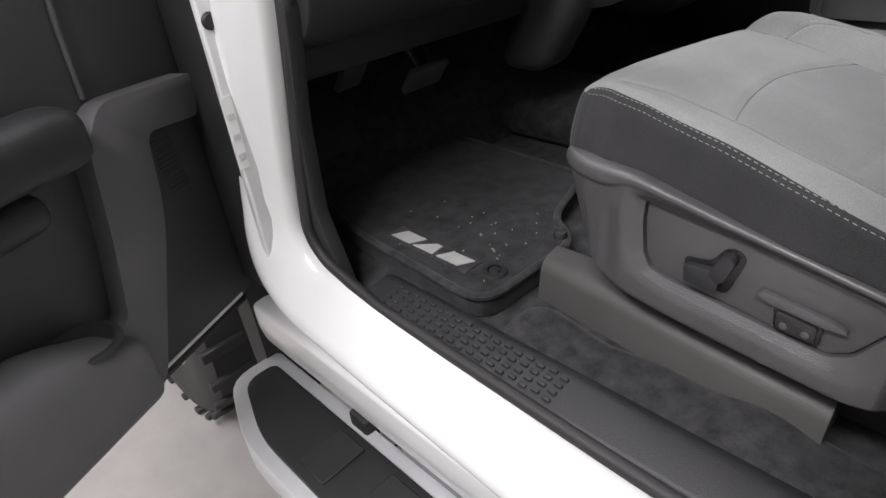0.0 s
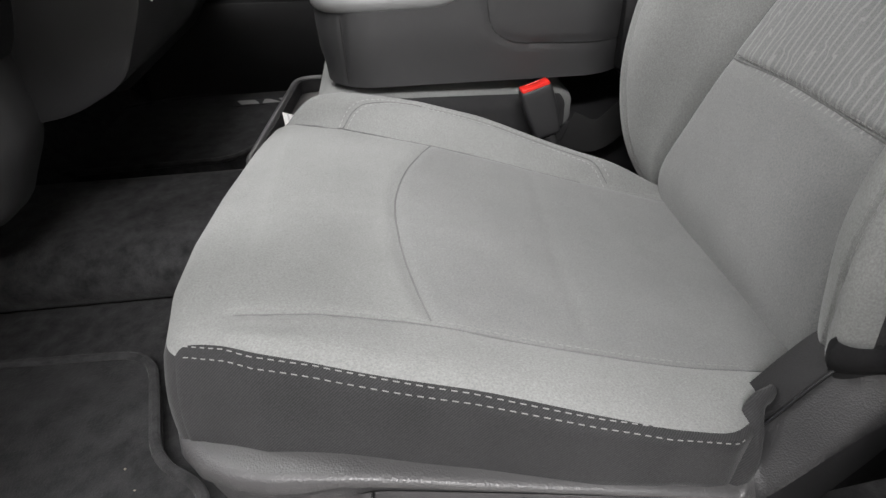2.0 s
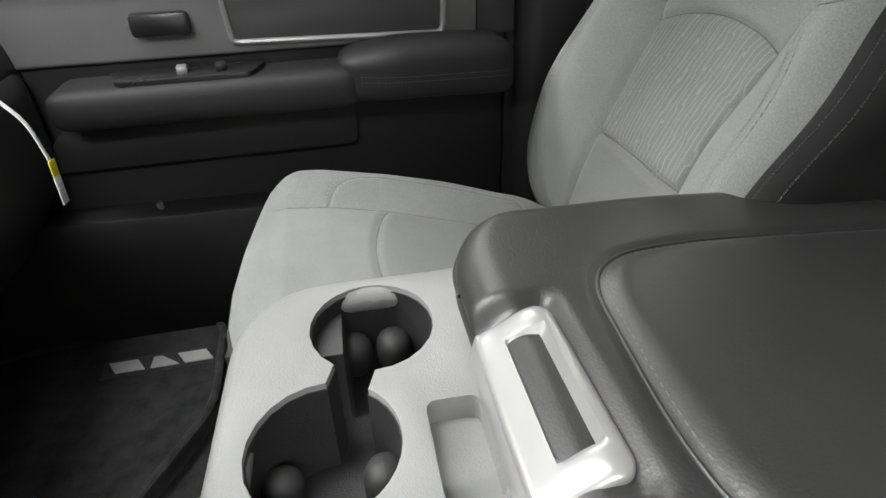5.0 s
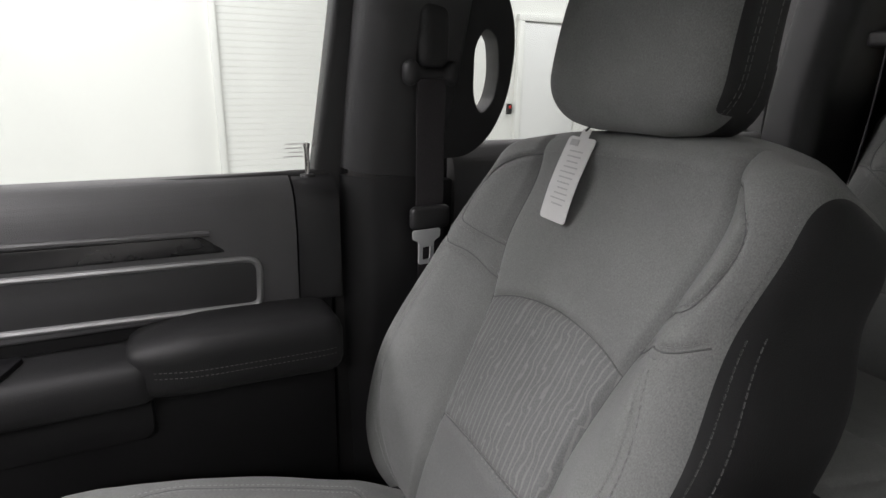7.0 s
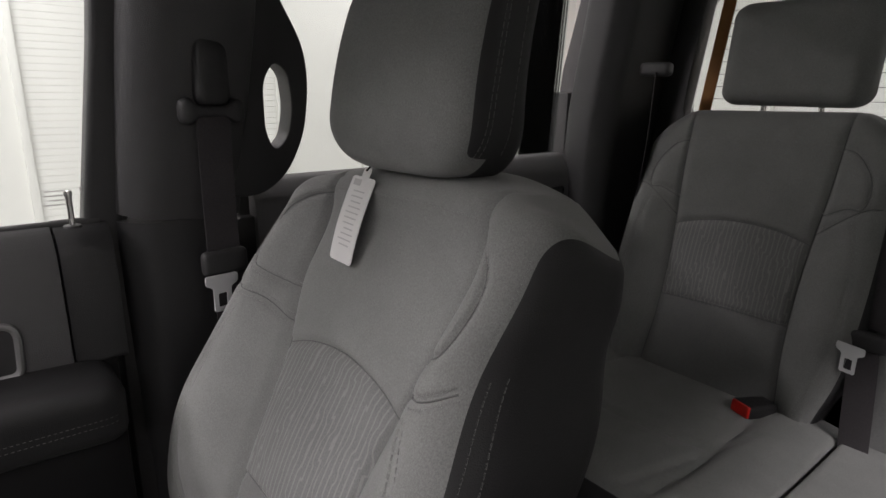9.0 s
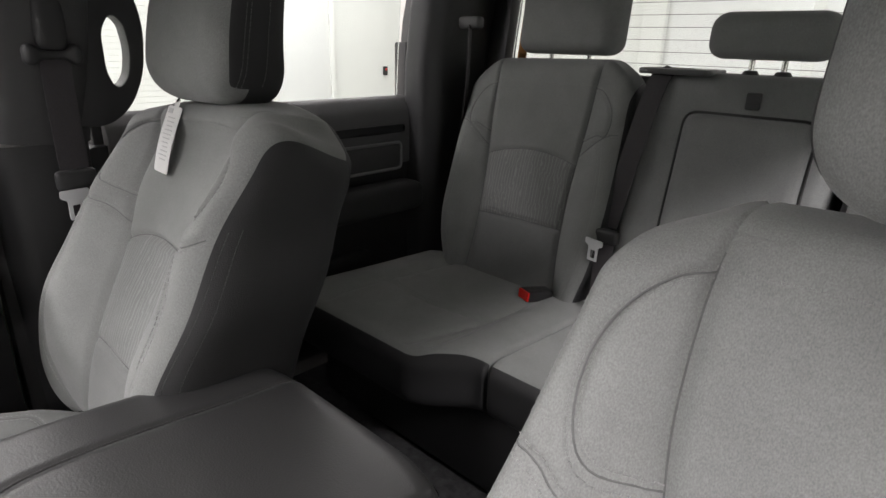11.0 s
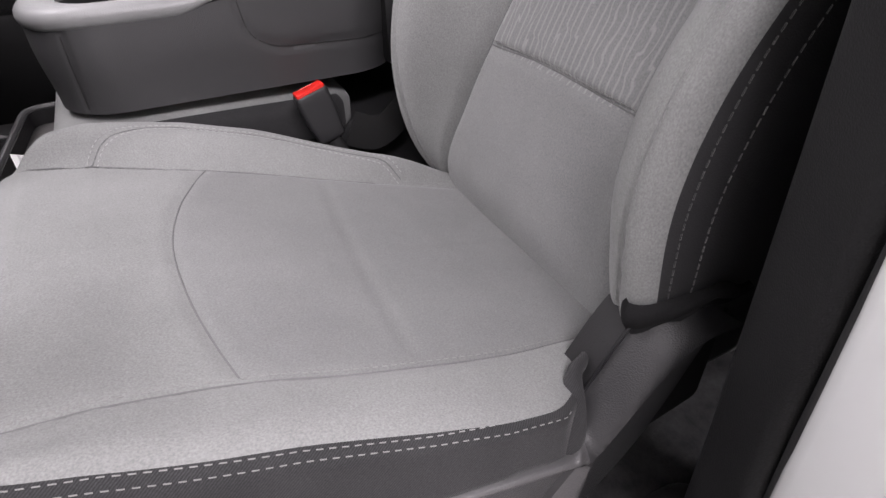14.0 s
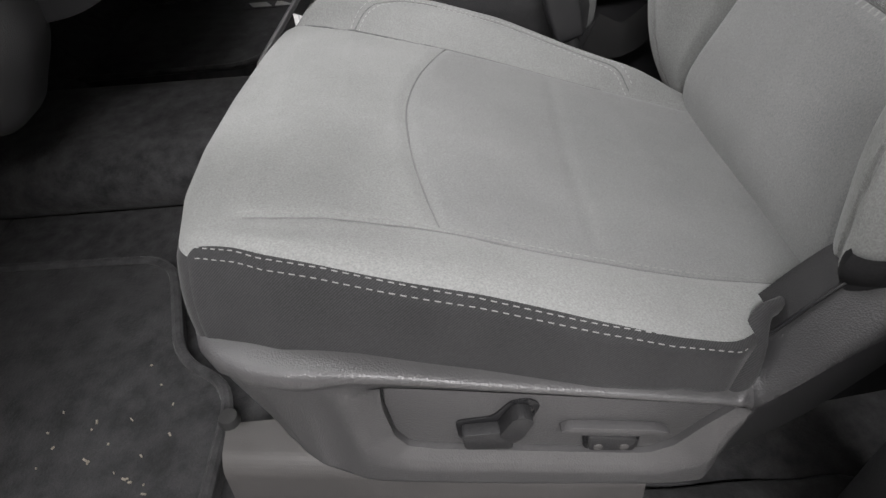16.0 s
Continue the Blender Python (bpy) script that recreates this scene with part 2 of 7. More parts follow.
def block(name, centre, size, bevel, mat, parent=None, label="", turn=None, seg=2, warp=None):
    """A bevelled block; turn is a 3x3 rotation about its centre."""
    bm = bmesh.new()
    bmesh.ops.create_cube(bm, size=1)
    bmesh.ops.scale(bm, vec=size, verts=bm.verts)
    if bevel:
        bmesh.ops.bevel(bm, geom=bm.edges[:], offset=bevel, segments=seg, affect="EDGES", profile=0.5)
    v = np.array([x.co[:] for x in bm.verts])
    bm.verts.index_update()
    f = [[x.index for x in p.verts] for p in bm.faces]
    bm.free()
    if warp:
        v = warp(v)
    if turn is not None:
        v = v @ np.array(turn).T
    return mesh_from(name, v + np.array(centre), f, mat, parent, label)


def rot(rx=0, ry=0, rz=0):
    return np.array(Euler((radians(rx), radians(ry), radians(rz))).to_matrix())


def prism(name, outline, axis, lo, hi, bevel, mat, parent=None, label="", seg=2):
    """A 2D outline pushed along an axis from lo to hi, its edges bevelled."""
    bm = bmesh.new()
    k = "xyz".index(axis)
    o = [i for i in range(3) if i != k]
    vs = []
    for a, b in outline:
        c = [0, 0, 0]
        c[o[0]], c[o[1]], c[k] = a, b, lo
        vs.append(bm.verts.new(c))
    face = bm.faces.new(vs)
    ext = bmesh.ops.extrude_face_region(bm, geom=[face])
    mv = [0, 0, 0]
    mv[k] = hi - lo
    bmesh.ops.translate(bm, vec=mv, verts=[g for g in ext["geom"] if isinstance(g, bmesh.types.BMVert)])
    bmesh.ops.recalc_face_normals(bm, faces=bm.faces[:])
    if bevel:
        bmesh.ops.bevel(bm, geom=bm.edges[:], offset=bevel, segments=seg, affect="EDGES", profile=0.5, clamp_overlap=True)
    return from_bm(name, bm, mat, parent, label)


def rounded(pts, r, n=6):
    """Round the corners of a closed outline; r is one radius or one per corner."""
    pts = [np.array(p, float) for p in pts]
    out = []
    for i, p in enumerate(pts):
        a, b = pts[i - 1], pts[(i + 1) % len(pts)]
        ri = r[i] if isinstance(r, (list, tuple)) else r
        ua, ub = (a - p) / np.linalg.norm(a - p), (b - p) / np.linalg.norm(b - p)
        d = min(ri, 0.48 * np.linalg.norm(a - p), 0.48 * np.linalg.norm(b - p))
        if d <= 0:
            out.append(tuple(p))
            continue
        for t in np.linspace(0, 1, n):
            out.append(tuple((1 - t) ** 2 * (p + ua * d) + 2 * t * (1 - t) * p + t * t * (p + ub * d)))
    return out


def smooth_path(pts, n=8):
    """A Catmull-Rom curve through points."""
    p = [np.array(q, float) for q in pts]
    p = [2 * p[0] - p[1]] + p + [2 * p[-1] - p[-2]]
    out = []
    for i in range(1, len(p) - 2):
        for t in np.linspace(0, 1, n, endpoint=False):
            a, b, c, d = p[i - 1:i + 3]
            out.append(0.5 * (2 * b + (c - a) * t + (2 * a - 5 * b + 4 * c - d) * t * t + (3 * b - a - 3 * c + d) * t ** 3))
    out.append(p[-2])
    return np.array(out)


def sweep(name, path, section, up, mat, parent=None, label="", cap=True, closed=False, across=None):
    """Carry a closed 2D section (across, up) along a path; up is the section's second axis."""
    path = np.asarray(path, float)
    n, k = len(path), len(section)
    tan = np.gradient(path, axis=0)
    if closed:
        tan = np.roll(path, -1, 0) - np.roll(path, 1, 0)
    tan /= np.linalg.norm(tan, axis=1)[:, None]
    up = np.array(up, float)
    verts = []
    for p, t in zip(path, tan):
        side = np.array(across, float) if across else np.cross(t, up)
        side /= np.linalg.norm(side)
        u = np.cross(side, t)
        verts += [p + side * a + u * b for a, b in section]
    faces = []
    for i in range(n if closed else n - 1):
        j = (i + 1) % n
        faces += [(i * k + q, i * k + (q + 1) % k, j * k + (q + 1) % k, j * k + q) for q in range(k)]
    if cap and not closed:
        faces += [tuple(range(k))[::-1], tuple((n - 1) * k + q for q in range(k))]
    return mesh_from(name, verts, faces, mat, parent, label)


def circle(r, n=12, ry=None):
    return [(r * math.cos(a), (ry or r) * math.sin(a)) for a in np.linspace(0, 2 * math.pi, n, endpoint=False)]


def tube(name, pts, r, mat, parent=None, label="", up=(0.3, 0.2, 0.9), n=10, closed=False):
    return sweep(name, pts, circle(r, n), up, mat, parent, label, closed=closed)


def lathe(name, profile, centre, axis, mat, parent=None, label="", n=32):
    """Spin (radius, height) pairs round an axis direction through centre."""
    ax = np.array(axis, float) / np.linalg.norm(axis)
    a = np.cross(ax, (0.3, 0.9, 0.2))
    a /= np.linalg.norm(a)
    b = np.cross(ax, a)
    v, k = [], len(profile)
    for t in np.linspace(0, 2 * math.pi, n, endpoint=False):
        v += [np.array(centre) + (a * math.cos(t) + b * math.sin(t)) * r + ax * h for r, h in profile]
    f = [(i * k + q, ((i + 1) % n) * k + q, ((i + 1) % n) * k + q + 1, i * k + q + 1) for i in range(n) for q in range(k - 1)]
    return mesh_from(name, v, f, mat, parent, label)


def soft_box(lo, hi, r, step):
    """A box with rounded edges on a fine grid: vertices, quads and the unrounded vertices."""
    lo, hi, r = np.array(lo, float), np.array(hi, float), np.array(r, float) * np.ones(3)
    ax = []
    for k in range(3):
        inner = np.linspace(lo[k] + r[k], hi[k] - r[k], max(2, int((hi[k] - lo[k] - 2 * r[k]) / step[k]) + 1))
        c = max(3, int(r[k] * 1.2 / step[k]) + 1)
        ax.append(np.unique(np.round(np.concatenate([np.linspace(lo[k], lo[k] + r[k], c), inner, np.linspace(hi[k] - r[k], hi[k], c)]), 7)))
    P, F, base = [], [], 0
    for k in range(3):
        i, j = (k + 1) % 3, (k + 2) % 3
        A, B = np.meshgrid(ax[i], ax[j], indexing="ij")
        na, nb = A.shape
        idx = np.arange(na * nb).reshape(na, nb)
        q = np.stack([idx[:-1, :-1], idx[1:, :-1], idx[1:, 1:], idx[:-1, 1:]], -1).reshape(-1, 4)
        for side in (0, 1):
            p = np.zeros((na * nb, 3))
            p[:, i], p[:, j], p[:, k] = A.ravel(), B.ravel(), (lo, hi)[side][k]
            P.append(p)
            F.append((q if side else q[:, ::-1]) + base)
            base += na * nb
    P, F = np.concatenate(P), np.concatenate(F)
    key = np.round(P * 1e6).astype(np.int64)
    _, first, inv = np.unique(key, axis=0, return_index=True, return_inverse=True)
    P, F = P[first], inv.reshape(-1)[F]
    inner = np.clip(P, lo + r, hi - r)
    d = (P - inner) / r
    ln = np.linalg.norm(d, axis=1)
    V = inner + d / np.maximum(ln, 1e-9)[:, None] * r
    return V, F, P


def split_mesh(V, F, which, names, parent):
    """Cut one surface into parts by a region number per face: names maps number to (name, material, label)."""
    made = {}
    for k, (name, mat, label) in names.items():
        f = F[which == k]
        if not len(f):
            continue
        used, inv = np.unique(f, return_inverse=True)
        made[k] = mesh_from(name, V[used], inv.reshape(f.shape), mat, parent, label)
    return made


def near_line(pts, line):
    """Distance of 2D points from a polyline."""
    best = np.full(len(pts), 9.0)
    line = np.asarray(line, float)
    for a, b in zip(line[:-1], line[1:]):
        ab = b - a
        t = np.clip(((pts - a) @ ab) / max(ab @ ab, 1e-12), 0, 1)
        best = np.minimum(best, np.linalg.norm(pts - (a + t[:, None] * ab), axis=1))
    return best


def stitches(name, tree, rays, mat, parent, pitch=0.0085, dash=0.0052, width=0.0015, lift=0.0007):
    """Rows of short threads laid on a surface: rays is a list of lines of (origin, way) that are cast on it."""
    V, F = [], []
    for line in rays:
        hits = []
        for o, w in line:
            loc, nor, _, _ = tree.ray_cast(Vector(o), Vector(w))
            if loc is not None:
                hits.append((np.array(loc), np.array(nor)))
        if len(hits) < 2:
            continue
        P = np.array([h[0] for h in hits])
        N = np.array([h[1] for h in hits])
        seg = np.linalg.norm(np.diff(P, axis=0), axis=1)
        s = np.concatenate([[0], np.cumsum(seg)])
        for c in np.arange(pitch / 2, s[-1], pitch):
            at = np.array([np.interp(c, s, P[:, k]) for k in range(3)])
            a2 = np.array([np.interp(min(c + 0.003, s[-1]), s, P[:, k]) for k in range(3)])
            nn = np.array([np.interp(c, s, N[:, k]) for k in range(3)])
            t = a2 - at
            if np.linalg.norm(t) < 1e-6 or np.interp(c, s[:-1], seg) > 0.05:
                continue
            t /= np.linalg.norm(t)
            nn /= max(np.linalg.norm(nn), 1e-6)
            b = np.cross(nn, t)
            k = len(V)
            h, w2 = dash / 2, width / 2
            for dz, sc in ((-0.0004, 1.0), (lift, 0.7)):
                V += [at + nn * dz + t * x * h * sc + b * y * w2 * sc for x, y in ((-1, -1), (1, -1), (1, 1), (-1, 1))]
            F += [(k + 4, k + 5, k + 6, k + 7)] + [(k + i, k + (i + 1) % 4, k + 4 + (i + 1) % 4, k + 4 + i) for i in range(4)]
    if V:
        return tagged(mesh_from(name, V, F, mat, parent, smooth=False), kind="stuff")


def step01(x, a, b):
    t = np.clip((x - a) / (b - a), 0, 1)
    return t * t * (3 - 2 * t)


def holed_plate(name, outer, holes, axis, face, depth, mat, parent=None, label="", bevel=0.003, hole_depth=None, seg=2):
    """A plate in the plane axis = face that goes back by depth (signed), with openings cut through it."""
    bm = bmesh.new()
    k = "xyz".index(axis)
    o = [i for i in range(3) if i != k]

    def loop(pts):
        vs = []
        for a, b in pts:
            c = [0, 0, 0]
            c[o[0]], c[o[1]], c[k] = a, b, face
            vs.append(bm.verts.new(c))
        return [bm.edges.new((vs[i], vs[(i + 1) % len(vs)])) for i in range(len(vs))]

    edges = loop(outer)
    for h in holes:
        edges += loop(h)
    bmesh.ops.triangle_fill(bm, use_beauty=True, use_dissolve=False, edges=edges)
    faces = bm.faces[:]
    ext = bmesh.ops.extrude_face_region(bm, geom=faces)
    mv = [0, 0, 0]
    mv[k] = depth
    moved = [g for g in ext["geom"] if isinstance(g, bmesh.types.BMVert)]
    bmesh.ops.translate(bm, vec=mv, verts=moved)
    bmesh.ops.recalc_face_normals(bm, faces=bm.faces[:])
    if bevel:
        rim = [e for e in bm.edges if len(e.link_faces) == 2 and e.calc_face_angle(0) > 1.0 and all(abs(v.co[k] - face) < 1e-6 for v in e.verts)]
        bmesh.ops.bevel(bm, geom=rim, offset=bevel, segments=seg, affect="EDGES", profile=0.5, clamp_overlap=True)
    return from_bm(name, bm, mat, parent, label)


# ---- the workshop round the truck ----
def structure(ob, label="", category=""):
    return tagged(ob, label, category, kind="structure")


ground = structure(block("ground", (0, 0, -0.06), (10.4, 13.4, 0.12), 0, CONCRETE), "grey concrete workshop floor with stains", "floor")
for gx in (-3.2, 0.4, 3.4):
    structure(block("floor_joint", (gx, 0, 0.001), (0.006, 13.0, 0.004), 0, RUBBER), "dark sawn joint in concrete floor", "joint")
for gy in (-2.6, 0.95, 3.5):
    structure(block("floor_joint", (0, gy, 0.001), (10.0, 0.006, 0.0036), 0, RUBBER), "dark sawn joint in concrete floor", "joint")
structure(block("ceiling", (0, 0, 3.6), (10.4, 13.4, 0.15), 0, WALL), "white workshop ceiling", "ceiling")
structure(block("wall_west", (-5.0, 0, 1.76), (0.15, 13.0, 3.52), 0, WALL), "plain white workshop wall", "wall")
structure(block("wall_north", (0, 6.4, 1.76), (10.2, 0.15, 3.52), 0, WALL), "plain white workshop wall", "wall")
structure(block("wall_south", (0, -6.4, 1.76), (10.2, 0.15, 3.52), 0, WALL), "plain white workshop wall behind the truck", "wall")
structure(block("wall_east", (5.0, 0, 1.76), (0.15, 13.0, 3.52), 0, WALL), "plain white workshop wall", "wall")

# ribbed roller door, a service door and switch boxes on the far wall
roller = structure(thing("roller_door", (4.9, -1.3, 0.0), "white ribbed roller door in the far wall", "door"), "", "")
block("guide_rail", (4.905, -0.375, 1.6), (0.05, 0.05, 3.2), 0.004, WALL, roller)
block("guide_rail", (4.905, -2.245, 1.6), (0.05, 0.05, 3.2), 0.004, WALL, roller)
for k in range(66):
    block("slat", (4.912, -1.31, 0.03 + 0.048 * k), (0.012, 1.82, 0.0475), 0.0022, WALL, roller, seg=1)
service = structure(thing("door_5", (4.9, -3.48, 0.0), "plain white service door with steel hinges", "door"), "", "")
block("leaf", (4.905, -3.48, 1.06), (0.03, 0.66, 2.10), 0.004, PAPER, service, "white door leaf")
for dy, w, h, z in ((-0.36, 0.06, 2.17, 1.085), (0.36, 0.06, 2.17, 1.085)):
    block("jamb", (4.900, -3.48 + dy, z), (0.05, w, h), 0.004, WALL, service)
block("lintel", (4.900, -3.48, 2.15), (0.055, 0.80, 0.06), 0.004, WALL, service)
for z in (0.35, 1.15, 1.85):
    block("hinge", (4.885, -3.815, z), (0.012, 0.022, 0.10), 0.003, STEEL, service, "steel hinge")
for y, z in ((-3.04, 1.31), (-4.6, 1.33)):
    box = thing("switch_box", (4.92, y, z), "small grey wall switch box on the far wall", "switch")
    block("box", (4.912, y, z), (0.03, 0.05, 0.10), 0.004, RUBBER, box)
    block("button", (4.895, y, z + 0.02), (0.008, 0.022, 0.025), 0.002, RED, box, "red button")
structure(block("wall_column", (2.5, -6.28, 1.76), (0.25, 0.10, 3.52), 0.004, WALL), "plain white column on the rear wall", "column")
for k in range(3):
    structure(block("wall_panel", (-1.4 + 1.6 * k, -6.315, 1.2), (1.5, 0.02, 2.2), 0.004, PAPER), "plain white panel on the rear wall", "panel")


# ---- the cab ----
CAB_L, CAB_R = -0.95, 0.97      # outer skin at the sills
FLOOR_Z = 0.755
floor = structure(block("floor", (0.01, -0.2, FLOOR_Z - 0.03), (1.70, 2.6, 0.06), 0.004, CARPET), "black carpeted cab floor", "floor")
structure(prism("toe_board", rounded([(0.93, 0.75), (1.35, 1.20), (1.40, 1.20), (1.40, 0.70), (0.93, 0.70)], 0.02), "x", -0.86, 0.88, 0, CARPET), "black carpeted toe board under the dash", "floor")
structure(block("wall_front", (0.01, 1.42, 1.05), (1.78, 0.04, 0.8), 0.004, CARPET), "black firewall behind the pedals", "wall")

# sill of the driver's opening, its pillar and the curve between: one white pressing
frame_path = [(-0.915, -0.42, 0.690), (-0.915, -0.2, 0.692), (-0.915, 0.16, 0.712), (-0.915, 0.34, 0.730), (-0.915, 0.55, 0.746), (-0.915, 0.65, 0.757)] + [
    (-0.915, 0.70 + 0.124 * math.sin(a), 0.888 - 0.124 * math.cos(a)) for a in np.linspace(0.1, math.pi / 2 + 0.05, 12)] + [
    (-0.915, 0.814, 0.98), (-0.913, 0.798, 1.07), (-0.908, 0.768, 1.22), (-0.895, 0.735, 1.4), (-0.885, 0.71, 1.5)]
white_sec = rounded([(-0.036, -0.034), (-0.036, -0.012), (0.030, 0.044), (0.052, 0.044), (0.052, -0.034)], [0.006, 0.012, 0.012, 0.004, 0], 4)
body = thing("truck_body", (0, 0, 0.6), "white painted truck cab body with an open doorway", "truck", kind="structure")
press = sweep("door_frame", frame_path, white_sec, (0, 0, 1), PAINT, body, "white painted door opening frame", across=(1, 0, 0))
co = np.zeros(len(press.data.vertices) * 3)
press.data.vertices.foreach_get("co", co)
co = co.reshape(-1, 3) + ORIGIN[press.name]
up = step01(co[:, 2], 0.76, 0.98) * step01(co[:, 1], 0.5, 0.70)
co[:, 0] += 0.030 * up * (co[:, 0] < -0.925)
press.data.vertices.foreach_set("co", (co - ORIGIN[press.name]).ravel())
prism("hinge_pillar", rounded([(-0.930, 0.806), (-0.930, 0.822), (-0.86, 0.83), (-0.86, 0.806)], 0.004), "z", 0.80, 1.5, 0.003, PAINT, body, "white painted hinge pillar")
# rear side of the opening: the white pillar behind the driver's seat
rear_path = [(-0.90, -0.155, 0.74), (-0.90, -0.10, 0.82), (-0.898, -0.068, 1.0), (-0.893, -0.060, 1.2), (-0.875, -0.060, 1.46)]
sweep("rear_pillar", rear_path, [(-x, y) for x, y in rounded([(-0.045, -0.10), (0.072, -0.10), (0.064, 0.036), (-0.045, 0.055)], 0.01, 4)], (0, 0, 1), PAINT, body, "white painted centre pillar", across=(-1, 0, 0))
prism("rocker", rounded([(-0.915, 0.55), (-0.925, 0.60), (-0.925, 0.655), (-0.89, 0.66), (-0.86, 0.64), (-0.87, 0.55)], 0.012), "y", -1.5, 1.0, 0, PAINT, body, "white painted rocker panel")
prism("far_side_panel", rounded([(0.90, 0.55), (0.95, 0.55), (0.985, 0.8), (0.98, 1.05), (0.90, 1.05)], 0.01), "y", -1.5, 1.0, 0, PAINT, body, "white painted side panel")
block("hinge_gap", (-0.888, 0.895, 1.12), (0.07, 0.125, 0.78), 0.004, RUBBER, body, "black gap behind the hinge pillar")
# black seal and scuff plate on the sill
tube("door_seal", [(-0.872, -0.25, 0.757), (-0.872, 0.2, 0.772), (-0.872, 0.60, 0.792)] + [(-0.868, 0.695 + 0.072 * math.sin(a), 0.885 - 0.072 * math.cos(a)) for a in np.linspace(0.25, 1.5, 8)] + [(-0.862, 0.757, 0.98), (-0.858, 0.741, 1.07), (-0.85, 0.712, 1.22), (-0.835, 0.67, 1.45)], 0.010, RUBBER, body, "black rubber door seal")
scuff = prism("scuff_plate", rounded([(-0.872, 0.74), (-0.866, 0.781), (-0.80, 0.789), (-0.775, 0.768), (-0.775, 0.74)], [0, 0.006, 0.012, 0.01, 0], 4), "y", -0.26, 0.66, 0, PLASTIC_BLACK, body, "black ribbed sill scuff plate")
for iy in range(18):
    for ix in range(4):
        block("tread_rib", (-0.855 + 0.013 * ix + 0.003 * (iy % 2), 0.30 + 0.0185 * iy, 0.7848 + 0.0013 * ix), (0.006, 0.012, 0.004), 0.0012, PLASTIC_BLACK, scuff, turn=rot(0, -7, 0), seg=1)
prism("kick_panel", rounded([(0.69, 0.76), (0.742, 0.90), (0.735, 1.05), (0.70, 1.22), (0.95, 1.30), (1.3, 1.2), (1.3, 0.76)], 0.02), "x", -0.862, -0.838, 0.004, PLASTIC_BLACK, body, "black plastic kick panel")
block("certificate_label", (-0.926, 0.8045, 1.045), (0.016, 0.0015, 0.11), 0, PAPER, body, "white data label")
for k in range(3):
    block("label_bar", (-0.926, 0.8032, 1.01 + 0.03 * k), (0.011, 0.001, 0.009), 0, INK, body)
lathe("hinge_bolt", [(0.0, 0.006), (0.009, 0.005), (0.012, 0.0)], (-0.917, 0.8055, 1.20), (0, -1, 0), RUBBER, body, "dark plug", n=14)
prism("kick_panel", rounded([(0.60, 0.76), (0.62, 1.0), (0.70, 1.25), (0.95, 1.30), (1.3, 1.2), (1.3, 0.76)], 0.03), "x", 0.86, 0.885, 0.004, PLASTIC_BLACK, body, "black plastic kick panel")

# roof, headliner, windscreen pillars and screen
roof = structure(prism("roof", rounded([(-0.62, 1.985), (-0.74, 1.92), (-0.78, 1.93), (-0.66, 2.03), (0.66, 2.03), (0.78, 1.93), (0.74, 1.92), (0.62, 1.985)], 0.02), "y", -1.46, 0.35, 0, PAINT), "white cab roof", "roof")
structure(block("headliner", (0, -0.55, 1.955), (1.40, 1.75, 0.03), 0.01, HEADLINER), "grey cloth headliner", "headliner")
for sx in (-1, 1):
    sweep("front_pillar", [(sx * 0.86, 1.12, 1.40), (sx * 0.83, 0.85, 1.62), (sx * 0.77, 0.55, 1.84), (sx * 0.72, 0.33, 1.97)], rounded([(-0.035, -0.04), (0.035, -0.04), (0.035, 0.04), (-0.035, 0.04)], 0.012, 4), (0, 0.4, 1), PLASTIC_BLACK, body, "black trimmed windscreen pillar")
    sweep("roof_rail", [(sx * 0.72, 0.36, 1.955), (sx * 0.735, -0.3, 1.975), (sx * 0.73, -1.4, 1.96)], rounded([(-0.045, -0.04), (0.045, -0.04), (0.045, 0.04), (-0.045, 0.04)], 0.015, 4), (0, 0, 1), PLASTIC_BLACK, body, "dark roof rail trim")
screen = structure(prism("windshield", [(1.18, 1.40), (0.36, 1.985), (0.364, 1.991), (1.186, 1.406)], "x", -0.80, 0.80, 0, GLASS), "clear windscreen glass", "window")
screen.visible_shadow = False
prism("hood", rounded([(1.10, 1.36), (1.2, 1.40), (2.2, 1.36), (2.5, 1.22), (2.5, 1.0), (1.10, 1.0)], 0.05), "x", -0.88, 0.90, 0.03, PAINT, body, "white hood")

# ---- running board and front wheel ----
board = thing("running_board", (-1.02, 0.2, 0.48), "black running board with pale metal edge and tread pads", "step")
bp = rounded([(-1.075, -1.3), (-1.075, 0.80), (-1.015, 0.965), (-0.90, 0.965), (-0.90, -1.3)], [0.0, 0.05, 0.05, 0.02, 0.0], 5)
prism("rail", bp, "z", 0.445, 0.515, 0.012, ALLOY, board, "pale satin metal side step rail")
prism("tread_pad", rounded([(-1.050, -1.2), (-1.050, 0.78), (-1.0, 0.925), (-0.93, 0.925), (-0.93, -1.2)], [0.01, 0.05, 0.04, 0.02, 0.01], 5), "z", 0.510, 0.524, 0.004, RUBBER, board, "black rubber tread pad")
block("bracket", (-0.905, 0.66, 0.52), (0.03, 0.05, 0.05), 0.006, RUBBER, board)
block("bracket", (-0.895, 0.40, 0.528), (0.022, 0.32, 0.02), 0.005, SILVER, board, "grey metal bracket bar")
for iy in range(7):
    block("tread_lug", (-0.99, -0.2 + iy * 0.14, 0.526), (0.09, 0.07, 0.006), 0.002, RUBBER, board, seg=1)

